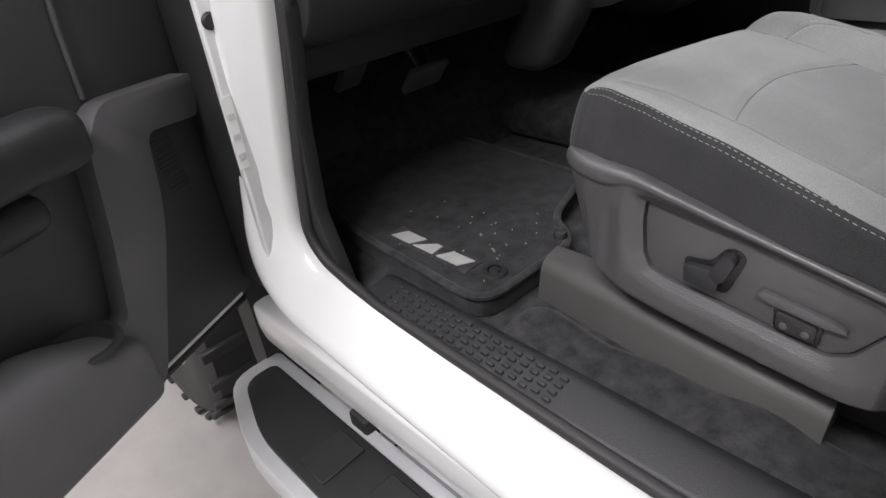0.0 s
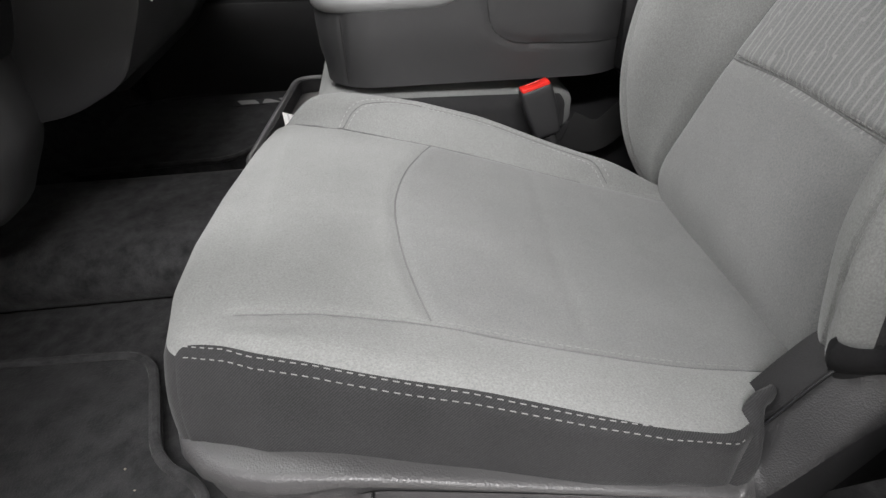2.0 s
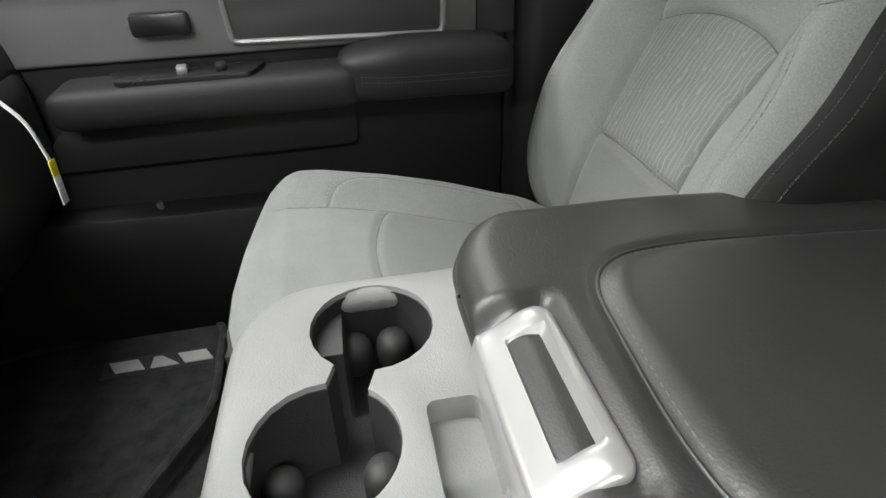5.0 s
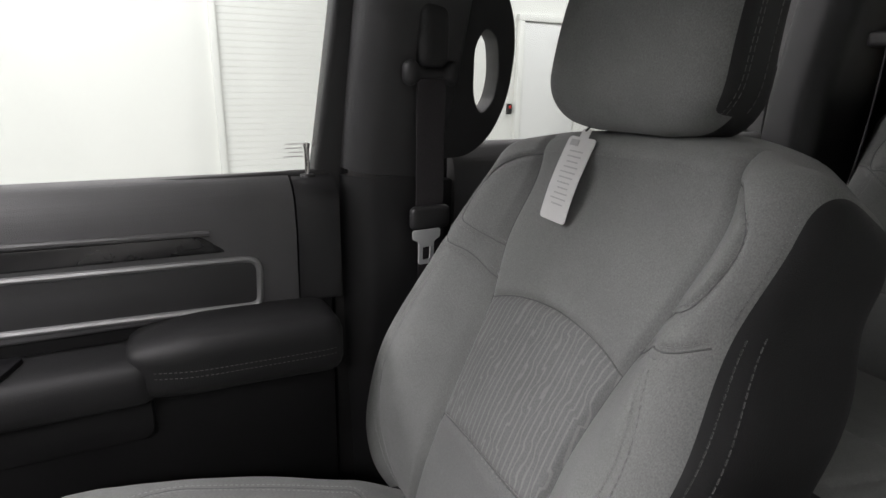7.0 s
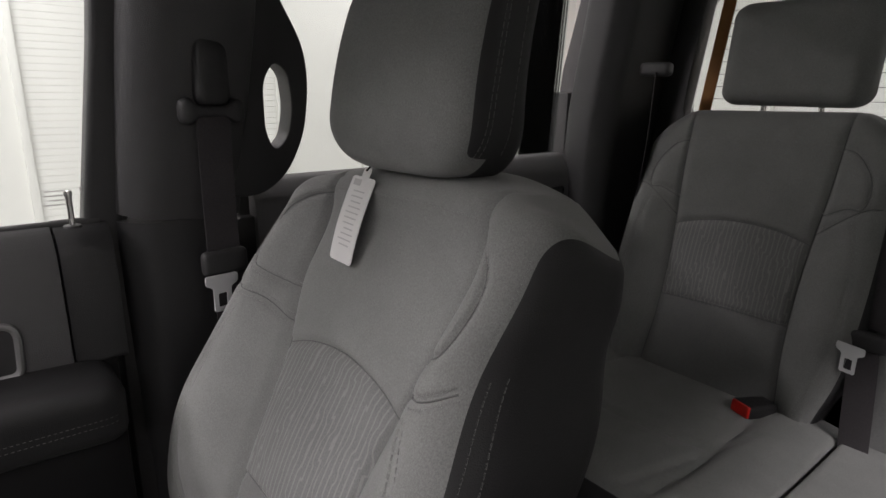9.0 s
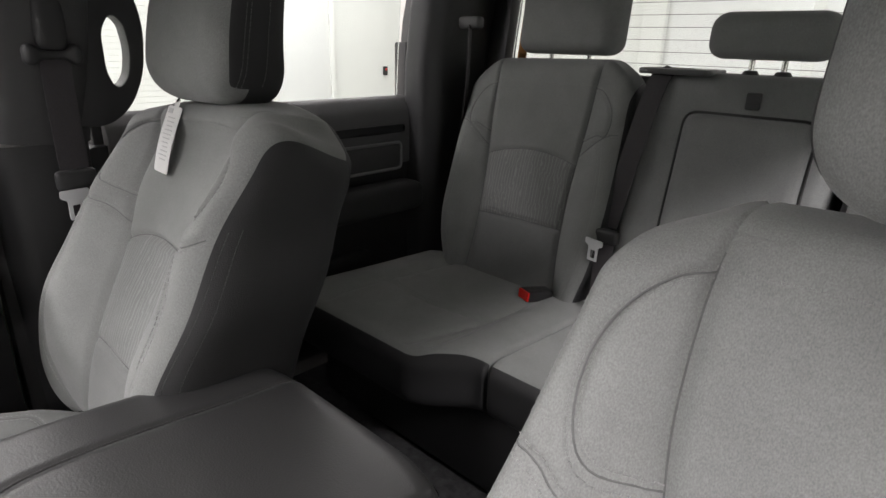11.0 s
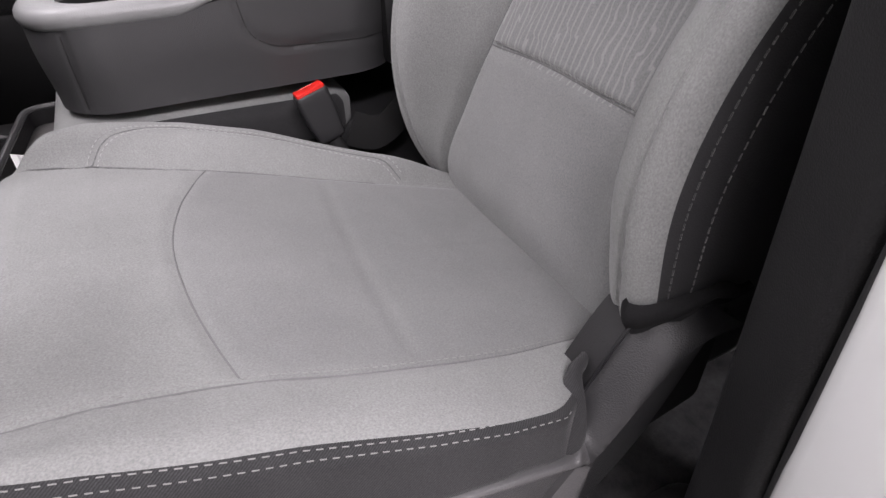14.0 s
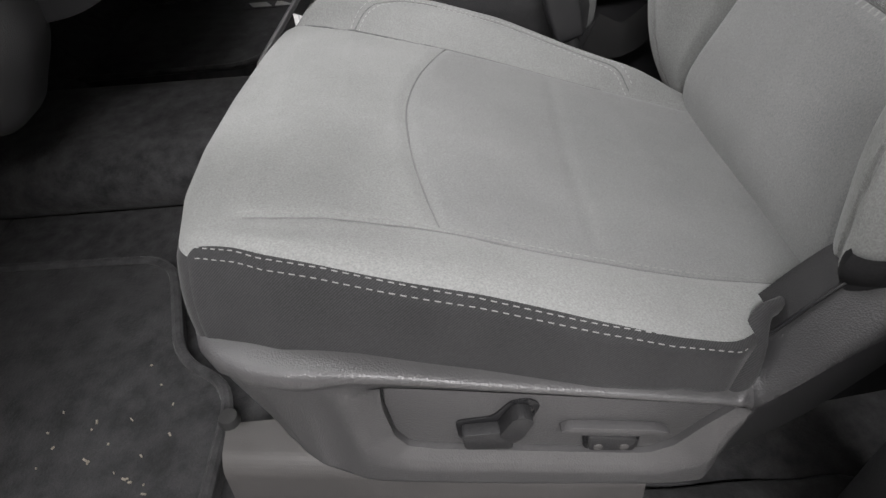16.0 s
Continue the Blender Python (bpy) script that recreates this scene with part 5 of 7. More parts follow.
def shield_surface(xo, s, back, tall):
    """Side moulding: a rolled band along the top that wraps round the nose, a framed switch field, and the recliner cover rising behind."""
    top = np.array([(0.58, 1.016), (0.50, 1.019), (0.43, 1.023), (0.39, 1.026), (0.349, 1.0265), (0.313, 1.0275), (0.273, 1.0262), (0.187, 1.0125), (0.095, 0.999), (0.03, 0.9895), (0.010, 0.9885),
                    (-0.004, 1.005), (-0.0186, 1.0235), (-0.035, 1.049), (-0.052, 1.071), (-0.066, 1.081), (-0.086, 1.083), (-0.110, 1.077)])
    low = np.array([(0.58, 0.89), (0.50, 0.89), (0.43, 0.888), (0.39, 0.886), (0.35, 0.876), (0.313, 0.864), (0.270, 0.856), (0.187, 0.851), (0.095, 0.849), (0.04, 0.849), (0.010, 0.856),
                    (-0.018, 0.860), (-0.042, 0.882), (-0.072, 0.918), (-0.098, 0.965), (-0.116, 1.006), (-0.128, 1.036), (-0.138, 1.058)])
    if not tall:
        rise = step01(-top[:, 0], -0.01, 0.08)
        top[:, 1] = np.where(top[:, 0] < 0.01, 0.9885 - 0.02 * rise, top[:, 1])
        low[:, 1] = np.minimum(low[:, 1], top[:, 1] - 0.04)
    T, B = smooth_path([tuple(p) for p in top], 9), smooth_path([tuple(p) for p in low], 9)
    T, B = np.array(T), np.array(B)
    n = len(T)
    drop = np.array([0.0, 0.0, 0.0008, 0.0024, 0.005, 0.009, 0.014, 0.018, 0.020, 0.0225, 0.0255])
    deep_band = np.array([0.050, 0.014, 0.0070, 0.0030, 0.0012, 0.0003, 0.0, 0.0004, 0.0014, 0.0034, 0.0050])
    deep_cover = np.array([0.050, 0.036, 0.0350, 0.0300, 0.0225, 0.0160, 0.0100, 0.0065, 0.0050, 0.0038, 0.0026])
    rest = np.linspace(0, 1, SHIELD_ROWS - len(drop) + 1)[1:]
    Q, Z, D = [], [], []
    for t, b in zip(T, B):
        way = b - t
        L = np.linalg.norm(way)
        way = way / L
        cover = step01(-t[0], -0.012, 0.004)
        nose = step01(t[0], 0.292, 0.330)
        drop_here = drop * (0.5 + 0.5 * max(nose, cover))
        dist = np.concatenate([drop_here, drop_here[-1] + (L - drop_here[-1]) * rest])
        f = np.concatenate([np.zeros(len(drop)), rest])
        d = np.concatenate([(deep_band * (0.25 + 0.75 * nose) * (np.arange(11) > 6) + deep_band * (np.arange(11) <= 6)) * (1 - cover) + deep_cover * cover,
                            0.0048 * nose * np.ones(len(rest)) * (1 - cover) + 0.0018 * (1 - nose) * (1 - cover) * (1 - step01(rest, 0.0, 0.2)) + cover * (0.0026 + 0.022 * rest)])
        d = d + 0.006 * nose * np.sin(np.pi * np.clip(f, 0, 1)) + 0.014 * step01(f, 0.90, 1.0) ** 2
        Q.append(t[0] + way[0] * dist)
        Z.append(t[1] + way[1] * dist)
        D.append(d)
    Q, Z, D = (np.array(a) for a in (Q, Z, D))
    m = Q.shape[1]
    flat = np.column_stack([Q.ravel(), Z.ravel()])
    r1, r2 = soft_ring(FIELD), soft_ring(RIM)
    in1, in2 = inside(flat, r1), inside(flat, r2)
    d1, d2 = near_line(flat, np.vstack([r1, r1[:1]])), near_line(flat, np.vstack([r2, r2[:1]]))
    t = d2 / np.maximum(d1 + d2, 1e-5)
    D = D.ravel() * np.where(in2, 1 - np.clip(t * 2, 0, 1), 1) + np.where(in1, 0.0135, np.where(in2, 0.0095 * t ** 1.3, 0))
    q, z = flat[:, 0], flat[:, 1]
    x_in = np.where(q > 0.30, np.interp(q, WRAP_Q, WRAP_IN), shield_x(q))
    y = np.where(q > 0.30, np.interp(q, WRAP_Q, WRAP_Y), q)
    # outward way in plan, turning forward round the nose
    a = np.interp(q, [0.30, 0.34, 0.40, 0.44, 0.50], [0.08, 0.25, 0.80, 1.15, 1.45])
    tuck = 0.034 * step01(1.01 - z, 0.0, 0.16) ** 1.5 * step01(q, 0.32, 0.42)
    X = xo - s * (x_in + (D + 0.25 * tuck) * np.cos(a))
    Y = y - D * np.sin(a) - tuck + back
    F = [(i * m + k, i * m + k + 1, (i + 1) * m + k + 1, (i + 1) * m + k) for i in range(n - 1) for k in range(m - 1)]
    F = [f for f in F if not in1[list(f)].any()]
    return np.column_stack([X, Y, z]), [f[::-1] for f in F] if s < 0 else F


def dense(outline, gap=0.02):
    """Add points along an outline so that it can bend."""
    out = []
    for i, p in enumerate(outline):
        q = outline[(i + 1) % len(outline)]
        n = max(1, int(math.dist(p, q) / gap))
        out += [(p[0] + (q[0] - p[0]) * k / n, p[1] + (q[1] - p[1]) * k / n) for k in range(n)]
    return out


def cushion(cx, side, seat, form, back_tree):
    mid = np.array((cx, 0, 0))
    V, F, P = soft_box((-CUSH_SIDE, -0.21, CUSH_LO), (CUSH_SIDE, 0.44, CUSH_HI), (0.024, 0.030, 0.022), (0.0045, 0.0045, 0.010))
    b = form.back
    inner = smooth_path([(np.interp(y, PAD_Y, form.seam), y) for y in (0.378, 0.30, 0.20, 0.10, 0.0, -0.10)], 8)
    outer = smooth_path([(-0.157, 0.36), (-0.160, 0.285), (-0.164, 0.221), (-0.179, 0.132), (-0.186, 0.038), (-0.180, -0.064)], 8)
    wide = lambda y, f: np.interp(y, PAD_Y, form.seam) + f * (np.interp(y, PAD_Y, form.plus) - np.interp(y, PAD_Y, form.seam))
    pad = smooth_path([(wide(y, f), y) for y, f in ((0.300, 0.0), (0.286, 0.28), (0.262, 0.46), (0.222, 0.56), (0.17, 0.55), (0.118, 0.53), (0.067, 0.52), (0.018, 0.50), (-0.018, 0.45), (-0.036, 0.12))], 8)
    arc = smooth_path([(-0.158, 0.220), (-0.116, 0.229), (-0.064, 0.237), (0.0, 0.241), (0.05, 0.238), (0.109, 0.226), (0.155, 0.209), (wide(0.19, 0), 0.190)], 6)
    cross = smooth_path([(-0.165, 0.099), (-0.09, 0.094), (0.0, 0.086), (0.09, 0.076), (0.172, 0.066)], 6)
    top = P[:, 2] > CUSH_HI - 0.0001
    W = cush_map(form, V[:, 0], V[:, 1], V[:, 2])
    xy = W[:, :2] - np.array((0, b))
    dent = np.zeros(len(V))
    for line, dep, wid in ((inner, 0.0045, 0.006), (outer, 0.0028, 0.005), (pad, 0.0030, 0.0048), (arc, 0.0036, 0.0055), (cross, 0.0016, 0.006)):
        dent = np.maximum(dent, dep * np.exp(-(near_line(xy, line) / wid) ** 2))
    W[:, 2] -= dent * top
    W[:, 2] += 0.0014 * np.sin(W[:, 0] * 27 + 2 * cx) * np.sin(W[:, 1] * 21 + 1) * top
    W = W + mid
    C = P[F].mean(1)
    reg = np.zeros(len(F), int)
    reg[(C[:, 0] < -CUSH_SIDE + 0.0001)] = 1
    reg[(C[:, 0] > CUSH_SIDE - 0.0001)] = 3
    reg[(C[:, 1] > 0.4399) & (C[:, 2] < 1.084)] = 2
    reg[C[:, 1] < -0.2099] = 4
    reg[(C[:, 2] < CUSH_LO + 0.0001)] = 4
    c = W[F].mean(1) - mid - np.array((0, b, 0))
    line_y = np.array(outer)[::-1]
    middle = (c[:, 0] > np.interp(c[:, 1], line_y[:, 1], line_y[:, 0])) & (c[:, 0] < np.interp(c[:, 1], PAD_Y, form.seam)) & (c[:, 1] < np.interp(c[:, 0], arc[:, 0], arc[:, 1]))
    reg[(reg == 0) & (C[:, 2] > CUSH_HI - 0.0001) & middle] = 5
    W = smooth_borders(W, F, reg, 8)
    split_mesh(W, F, reg, {5: ("cushion_centre", FABRIC_TONED, "mid-grey cloth cushion centre"), 0: ("cushion_top", FABRIC, "pale grey cloth cushion"), 1: ("cushion_side", FABRIC_DARK, "charcoal cloth cushion side"), 3: ("cushion_side", FABRIC, "grey cloth cushion side"),
                           2: ("cushion_front", FABRIC_DARK, "charcoal cloth cushion nose"), 4: ("cushion_base", VINYL_BLACK, "")}, seat)
    tree = BVHTree.FromPolygons([tuple(v) for v in W], [tuple(f) for f in F])
    rows = []
    for zc in (1.0915, 1.0838):
        w = cush_map(form, np.full(110, -CUSH_SIDE), np.linspace(0.012, 0.43, 110), np.full(110, zc)) + mid
        rows.append([((cx - 0.5, p[1], p[2]), (1, 0, 0)) for p in w])
    stitches("stitching", tree, rows, THREAD, seat, 0.0076, 0.0050, 0.0010, 0.0004)

    def down(line):
        return [((p[0] + cx, p[1] + b, 1.5), (0, 0, -1)) for p in line]

    rows = [down(offset_line(line, off)) for line, off in ((pad, 0.005), (pad, -0.005))]
    stitches("stitching", tree, [down(offset_line(outer, 0.005))], THREAD, seat, 0.0070, 0.0046, 0.0010, 0.0004)
    stitches("stitching", tree, rows, THREAD_PALE, seat, 0.0070, 0.0046, 0.0012, 0.0004)
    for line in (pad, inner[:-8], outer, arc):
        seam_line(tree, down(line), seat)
    # moulded side shield, running up into the recliner cover, with a chamfered switch field
    for s in (-1, 1):
        xo = cx + s * 0.270
        if s != side:
            prism("side_shield", rounded([(0.36 + b, 0.955), (-0.02 + b, 0.945), (-0.10 + b, 0.925), (-0.17 + b, 0.90), (-0.10 + b, 0.87), (0.33 + b, 0.87), (0.36 + b, 0.90)], 0.02), "x", cx + s * 0.16, cx + s * 0.175, 0.006, TRIM_DARK, seat, "black inner side shield")
            continue
        V, F = shield_surface(xo, s, b, side < 0)
        # Tail of the one moulding goes black: shade put into its colour.
        tail = [V[min(f) // SHIELD_ROWS * SHIELD_ROWS, 1] - b < -0.002 for f in F]
        shield = mesh_from("side_shield", V, [f for f, k in zip(F, tail) if not k], PLASTIC, seat, "charcoal grained side shield")
        mesh_from("recliner_cover", V, [f for f, k in zip(F, tail) if k], PLASTIC_BLACK, shield, "black recliner cover")
        r1, r2 = soft_ring(FIELD), soft_ring(RIM)
        n_ = len(r1)
        pull = (0.5 * (r1 + r2), 0.8 * r1 + 0.2 * r2, r1, r1)
        ring = np.concatenate([np.column_stack([xo - s * (dx + shield_x(r[:, 0])), r[:, 0], r[:, 1]]) for dx, r in zip((0.0030, 0.0068, 0.0090, 0.0180), pull)])
        ring[:, 1] += b
        faces = [(k * n_ + i, k * n_ + (i + 1) % n_, (k + 1) * n_ + (i + 1) % n_, (k + 1) * n_ + i) for k in (0, 1, 2) for i in range(n_)]
        mesh_from("field_frame", ring, faces if s > 0 else [f[::-1] for f in faces], PLASTIC, shield, "moulded frame round the switches")
        mid_f = r1.mean(0)
        field = r1 + (mid_f - r1) / np.linalg.norm(mid_f - r1, axis=1)[:, None] * 0.0022
        bend_shield(prism("switch_field", [tuple(p) for p in field], "x", xo - s * 0.0138, xo - s * 0.0178, 0.0007, PLASTIC, shield, "recessed charcoal switch field"), s, b)
        bend_shield(prism("field_back", [tuple(p) for p in 0.9 * r1 + 0.1 * r2], "x", xo - s * 0.0172, xo - s * 0.022, 0, RUBBER, shield, "black joint behind the switch field"), s, b)
        x0 = xo - s * 0.0138
        well = rounded([(0.220, 0.946), (0.190, 0.952), (0.176, 0.974), (0.162, 0.977), (0.153, 0.969), (0.163, 0.930), (0.168, 0.918), (0.217, 0.918)], 0.006, 4)
        bend_shield(prism("switch_well", dense(well, 0.01), "x", x0, x0 + s * 0.0016, 0.0006, PLASTIC_SMOOTH, shield, "black slot round the seat switches"), s, b)
        slide = [(0.216, 0.9425), (0.184, 0.9475), (0.174, 0.940), (0.175, 0.921), (0.213, 0.921)]
        bend_shield(prism("slide_switch", rounded(slide, 0.004, 4), "x", x0 + s * 0.002, x0 + s * 0.013, 0.0028, PLASTIC_BLACK, shield, "black seat slide switch"), s, b)
        tilt = [(0.187, 0.944), (0.176, 0.969), (0.169, 0.9725), (0.160, 0.967), (0.167, 0.944), (0.174, 0.934)]
        bend_shield(prism("tilt_switch", rounded(tilt, 0.004, 4), "x", x0 + s * 0.002, x0 + s * 0.015, 0.003, PLASTIC_BLACK, shield, "black backrest tilt switch"), s, b)
        hood = rounded([(0.130, 0.944), (0.062, 0.939), (0.048, 0.933), (0.066, 0.929), (0.118, 0.932), (0.138, 0.937)], 0.004, 4)
        bend_shield(prism("lumbar_hood", hood, "x", x0, x0 + s * 0.008, 0.003, PLASTIC, shield), s, b)
        bend_shield(prism("lumbar_bezel", rounded([(0.118, 0.9335), (0.070, 0.9300), (0.070, 0.901), (0.114, 0.903)], 0.005, 4), "x", x0, x0 + s * 0.004, 0.001, PLASTIC_SMOOTH, shield, "black lumbar bezel"), s, b)
        bend_shield(prism("lumbar_switch", rounded([(0.114, 0.928), (0.074, 0.925), (0.074, 0.9055), (0.111, 0.907)], 0.004, 4), "x", x0, x0 + s * 0.0075, 0.002, PLASTIC_BLACK, shield, "black lumbar rocker switch"), s, b)
        for k in (0, 1):
            yd = 0.083 + 0.021 * k
            lathe("lumbar_dot", [(0.0042, 0.0), (0.0038, 0.0012), (0.0, 0.0018)], (x0 + s * 0.0073 - s * float(shield_x(yd)), yd + b, 0.913), (s, 0, 0), RISER, shield, n=14)
        # black panel inside the recliner cover, with a glossy edge
        up = 0.0 if side < 0 else -0.09
        panel = [(0.020, 0.985), (0.000, 1.003), (-0.0186, 1.0225 + up * 0.4), (-0.035, 1.048 + up * 0.7), (-0.052, 1.070 + up), (-0.066, 1.080 + up), (-0.11, 1.075 + up), (-0.16, 1.05 + up), (-0.16, 0.93), (-0.02, 0.90)]
        bend_shield(prism("recliner_panel", dense(rounded(panel, 0.008, 4), 0.02), "x", xo - s * 0.070, xo - s * 0.0365, 0.004, TRIM_DARK, seat, "black inner recliner panel", seg=2), s, b)
        if side > 0:
            continue
        tube("panel_edge", smooth_path([(xo - s * 0.0362, y + b, z) for y, z in ((-0.006, 1.0085), (-0.0186, 1.0245), (-0.035, 1.050), (-0.052, 1.072), (-0.064, 1.0805))], 5), 0.0013, PLASTIC_SMOOTH, seat, "glossy panel edge", n=6)
        # cloth flap under the backrest and the cushion cover's loose rear hem
        V, nr = [], 9
        turns = np.linspace(0.35, 2.05, 40)
        for a in turns:
            way = np.array((s * math.sin(a), math.cos(a), 0))
            f = step01(a, 0.4, 1.3)
            zt, zb = 1.096 + 0.010 * f - 0.016 * step01(a, 1.3, 2.0), 1.047 + 0.030 * f - 0.008 * step01(a, 1.3, 2.0)
            for k in range(nr):
                u = k / (nr - 1)
                z = zt + (zb - zt) * u
                hit = back_tree.ray_cast(Vector((xo - s * 0.075, -0.115, z)) + 0.4 * Vector(way), -Vector(way))[0]
                out = -0.003 + 0.012 * math.sin(math.pi * min(1, u * 1.25 + 0.1)) ** 0.6 if u < 0.7 else 0.007 - 0.02 * (u - 0.7)
                out -= 0.012 * max(0.0, 1 - (a - 0.35) / 0.12)
                V.append(np.array(hit if hit is not None else (xo, -0.1, z)) + way * out + np.array((0, 0, 0.0012 * math.sin(a * 9 + u * 3))))
        F = [(i * nr + k, i * nr + k + 1, (i + 1) * nr + k + 1, (i + 1) * nr + k) for i in range(len(turns) - 1) for k in range(nr - 1)]
        mesh_from("cover_flap", V, [f[::-1] for f in F] if s < 0 else F, CLOTH_BLACK, seat, "black cloth cover flap")
        path = smooth_path([(xo - s * 0.013, 0.014, 0.983), (xo - s * 0.017, 0.006, 1.000), (xo - s * 0.027, 0.001, 1.016), (xo - s * 0.039, -0.004, 1.027), (xo - s * 0.046, -0.012, 1.0315), (xo - s * 0.052, -0.024, 1.030)], 6)
        sweep("cushion_hem", path, circle(0.0085, 12, 0.0045), (s, 0.25, 0.2), FABRIC_DARK, seat, "charcoal cloth hem")
    # front apron
    V, F, P = soft_box((-0.205, 0.31, 0.870), (0.205, 0.408, 1.046), (0.045, 0.030, 0.012), (0.016, 0.012, 0.016))
    V[:, 1] += b - 0.040 * step01(-V[:, 2], -1.0, -0.86) - 0.030 * step01(np.abs(V[:, 0]), 0.12, 0.21) ** 2
    mesh_from("front_apron", V + mid, F, PLASTIC, seat, "charcoal front apron")
    # riser covers on the floor at either side
    for s in (-1, 1):
        sec = [(cx + s * 0.252, 0.752), (cx + s * 0.244, 0.810), (cx + s * 0.232, 0.823), (cx + s * 0.15, 0.828), (cx + s * 0.15, 0.752)]
        o = prism("riser", rounded(sec, [0.004, 0.010, 0.010, 0.0, 0.0], 5), "y", 0.04, 0.455, 0.006, RISER, seat, "warm grey seat riser cover")
        co = np.zeros(len(o.data.vertices) * 3)
        o.data.vertices.foreach_get("co", co)
        co = co.reshape(-1, 3) + ORIGIN[o.name]
        k = step01(co[:, 1], 0.3, 0.46)
        co[:, 0] -= s * 0.05 * k * (np.abs(co[:, 0] - cx) > 0.2)
        o.data.vertices.foreach_set("co", (co - ORIGIN[o.name]).ravel())
    lathe("track_bolt", [(0.0, 0.010), (0.009, 0.009), (0.011, 0.004), (0.011, 0.0)], (cx + side * 0.165, 0.440, 0.856), (0, 0, 1), RUBBER, seat, "black track bolt", n=14)
    block("seat_base", (cx, 0.13, 0.855), (0.36, 0.42, 0.19), 0.01, PLASTIC_BLACK, seat, "black seat base")


front_seat(-0.463, -1, "grey cloth driver's seat with charcoal sides and power switches")
front_seat(0.470, 1, "grey cloth passenger's seat with black sides and paper tag")

# ---- rear bench ----
rear = thing("rear_bench", (0, -1.0, FLOOR_Z), "grey cloth split rear bench seat with folding armrest", "seat")
backrest(rear_form(0.447), rear, fine=0.006)
backrest(rear_form(-0.50), rear, fine=0.012)


def pad(name, lo, hi, r, step, mat, parent, label="", lean=0.0, grooves=(), depth=0.005):
    """A soft upright or flat pad; grooves are lines in (x, z) or (x, y) pressed into its front or top."""
    V, F, P = soft_box(lo, hi, r, step)
    for line, axes, k, lim in grooves:
        dd = depth * np.exp(-(near_line(V[:, list(axes)], line) / 0.006) ** 2)
        V[:, k] -= dd * (P[:, k] > lim)
    V[:, 1] -= lean * (V[:, 2] - lo[2])
    return mesh_from(name, V, F, mat, parent, label)


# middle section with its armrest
pad("middle_back", (-0.215, -1.24, 1.03), (0.180, -1.10, 1.605), (0.03, 0.03, 0.03), (0.01, 0.02, 0.01), FABRIC_TONED, rear, "mid-grey cloth middle backrest", lean=0.22)
pad("armrest", (-0.170, -1.15, 1.145), (0.075, -1.107, 1.525), (0.02, 0.018, 0.025), (0.01, 0.008, 0.01), FABRIC_TONED, rear, "mid-grey cloth fold-down armrest", lean=0.22)
gap = rounded([(-0.174, 1.141), (-0.174, 1.529), (0.079, 1.529), (0.079, 1.141)], 0.028)
tube("armrest_gap", [(a, -1.103 - 0.22 * (b - 1.03) + 0.0035, b) for a, b in gap], 0.0026, RUBBER, rear, "dark gap round the armrest", up=(0, 1, 0), n=6, closed=True)
block("armrest_latch", (-0.05, -1.212, 1.558), (0.028, 0.012, 0.034), 0.004, PLASTIC_BLACK, rear, "black armrest loop")
prism("belt_bezel", rounded([(0.205, -1.33), (0.205, -1.215), (0.045, -1.215), (0.045, -1.33)], 0.02), "z", 1.600, 1.612, 0.004, PLASTIC, rear, "charcoal belt guide on the backrest top")
block("belt_slot", (0.125, -1.262, 1.6125), (0.062, 0.014, 0.002), 0.0008, RUBBER, rear, "dark slot")


def rear_headrest(cx, w, z0, z1, posts):
    V, F, P = soft_box((cx - w, -1.34, z0), (cx + w, -1.235, z1), (0.035, 0.04, 0.032), (0.008, 0.008, 0.008))
    V[:, 1] -= 0.1 * (V[:, 2] - z0)
    mesh_from("headrest", V, F, FABRIC, rear, "grey cloth rear headrest")
    for s in (-1, 1):
        tube("headrest_post", [(cx + s * posts, -1.29, 1.55), (cx + s * posts, -1.292, z0 + 0.02)], 0.0055, STEEL, rear, up=(1, 0, 0))
        lathe("post_collar", [(0.006, 0.008), (0.013, 0.007), (0.017, 0.0), (0.017, -0.02)], (cx + s * posts, -1.29, 1.606), (0, 0, 1), PLASTIC_BLACK, rear, n=14)


rear_headrest(0.425, 0.138, 1.632, 1.84, 0.055)
rear_headrest(-0.042, 0.118, 1.635, 1.728, 0.031)
rear_headrest(-0.50, 0.138, 1.632, 1.84, 0.055)

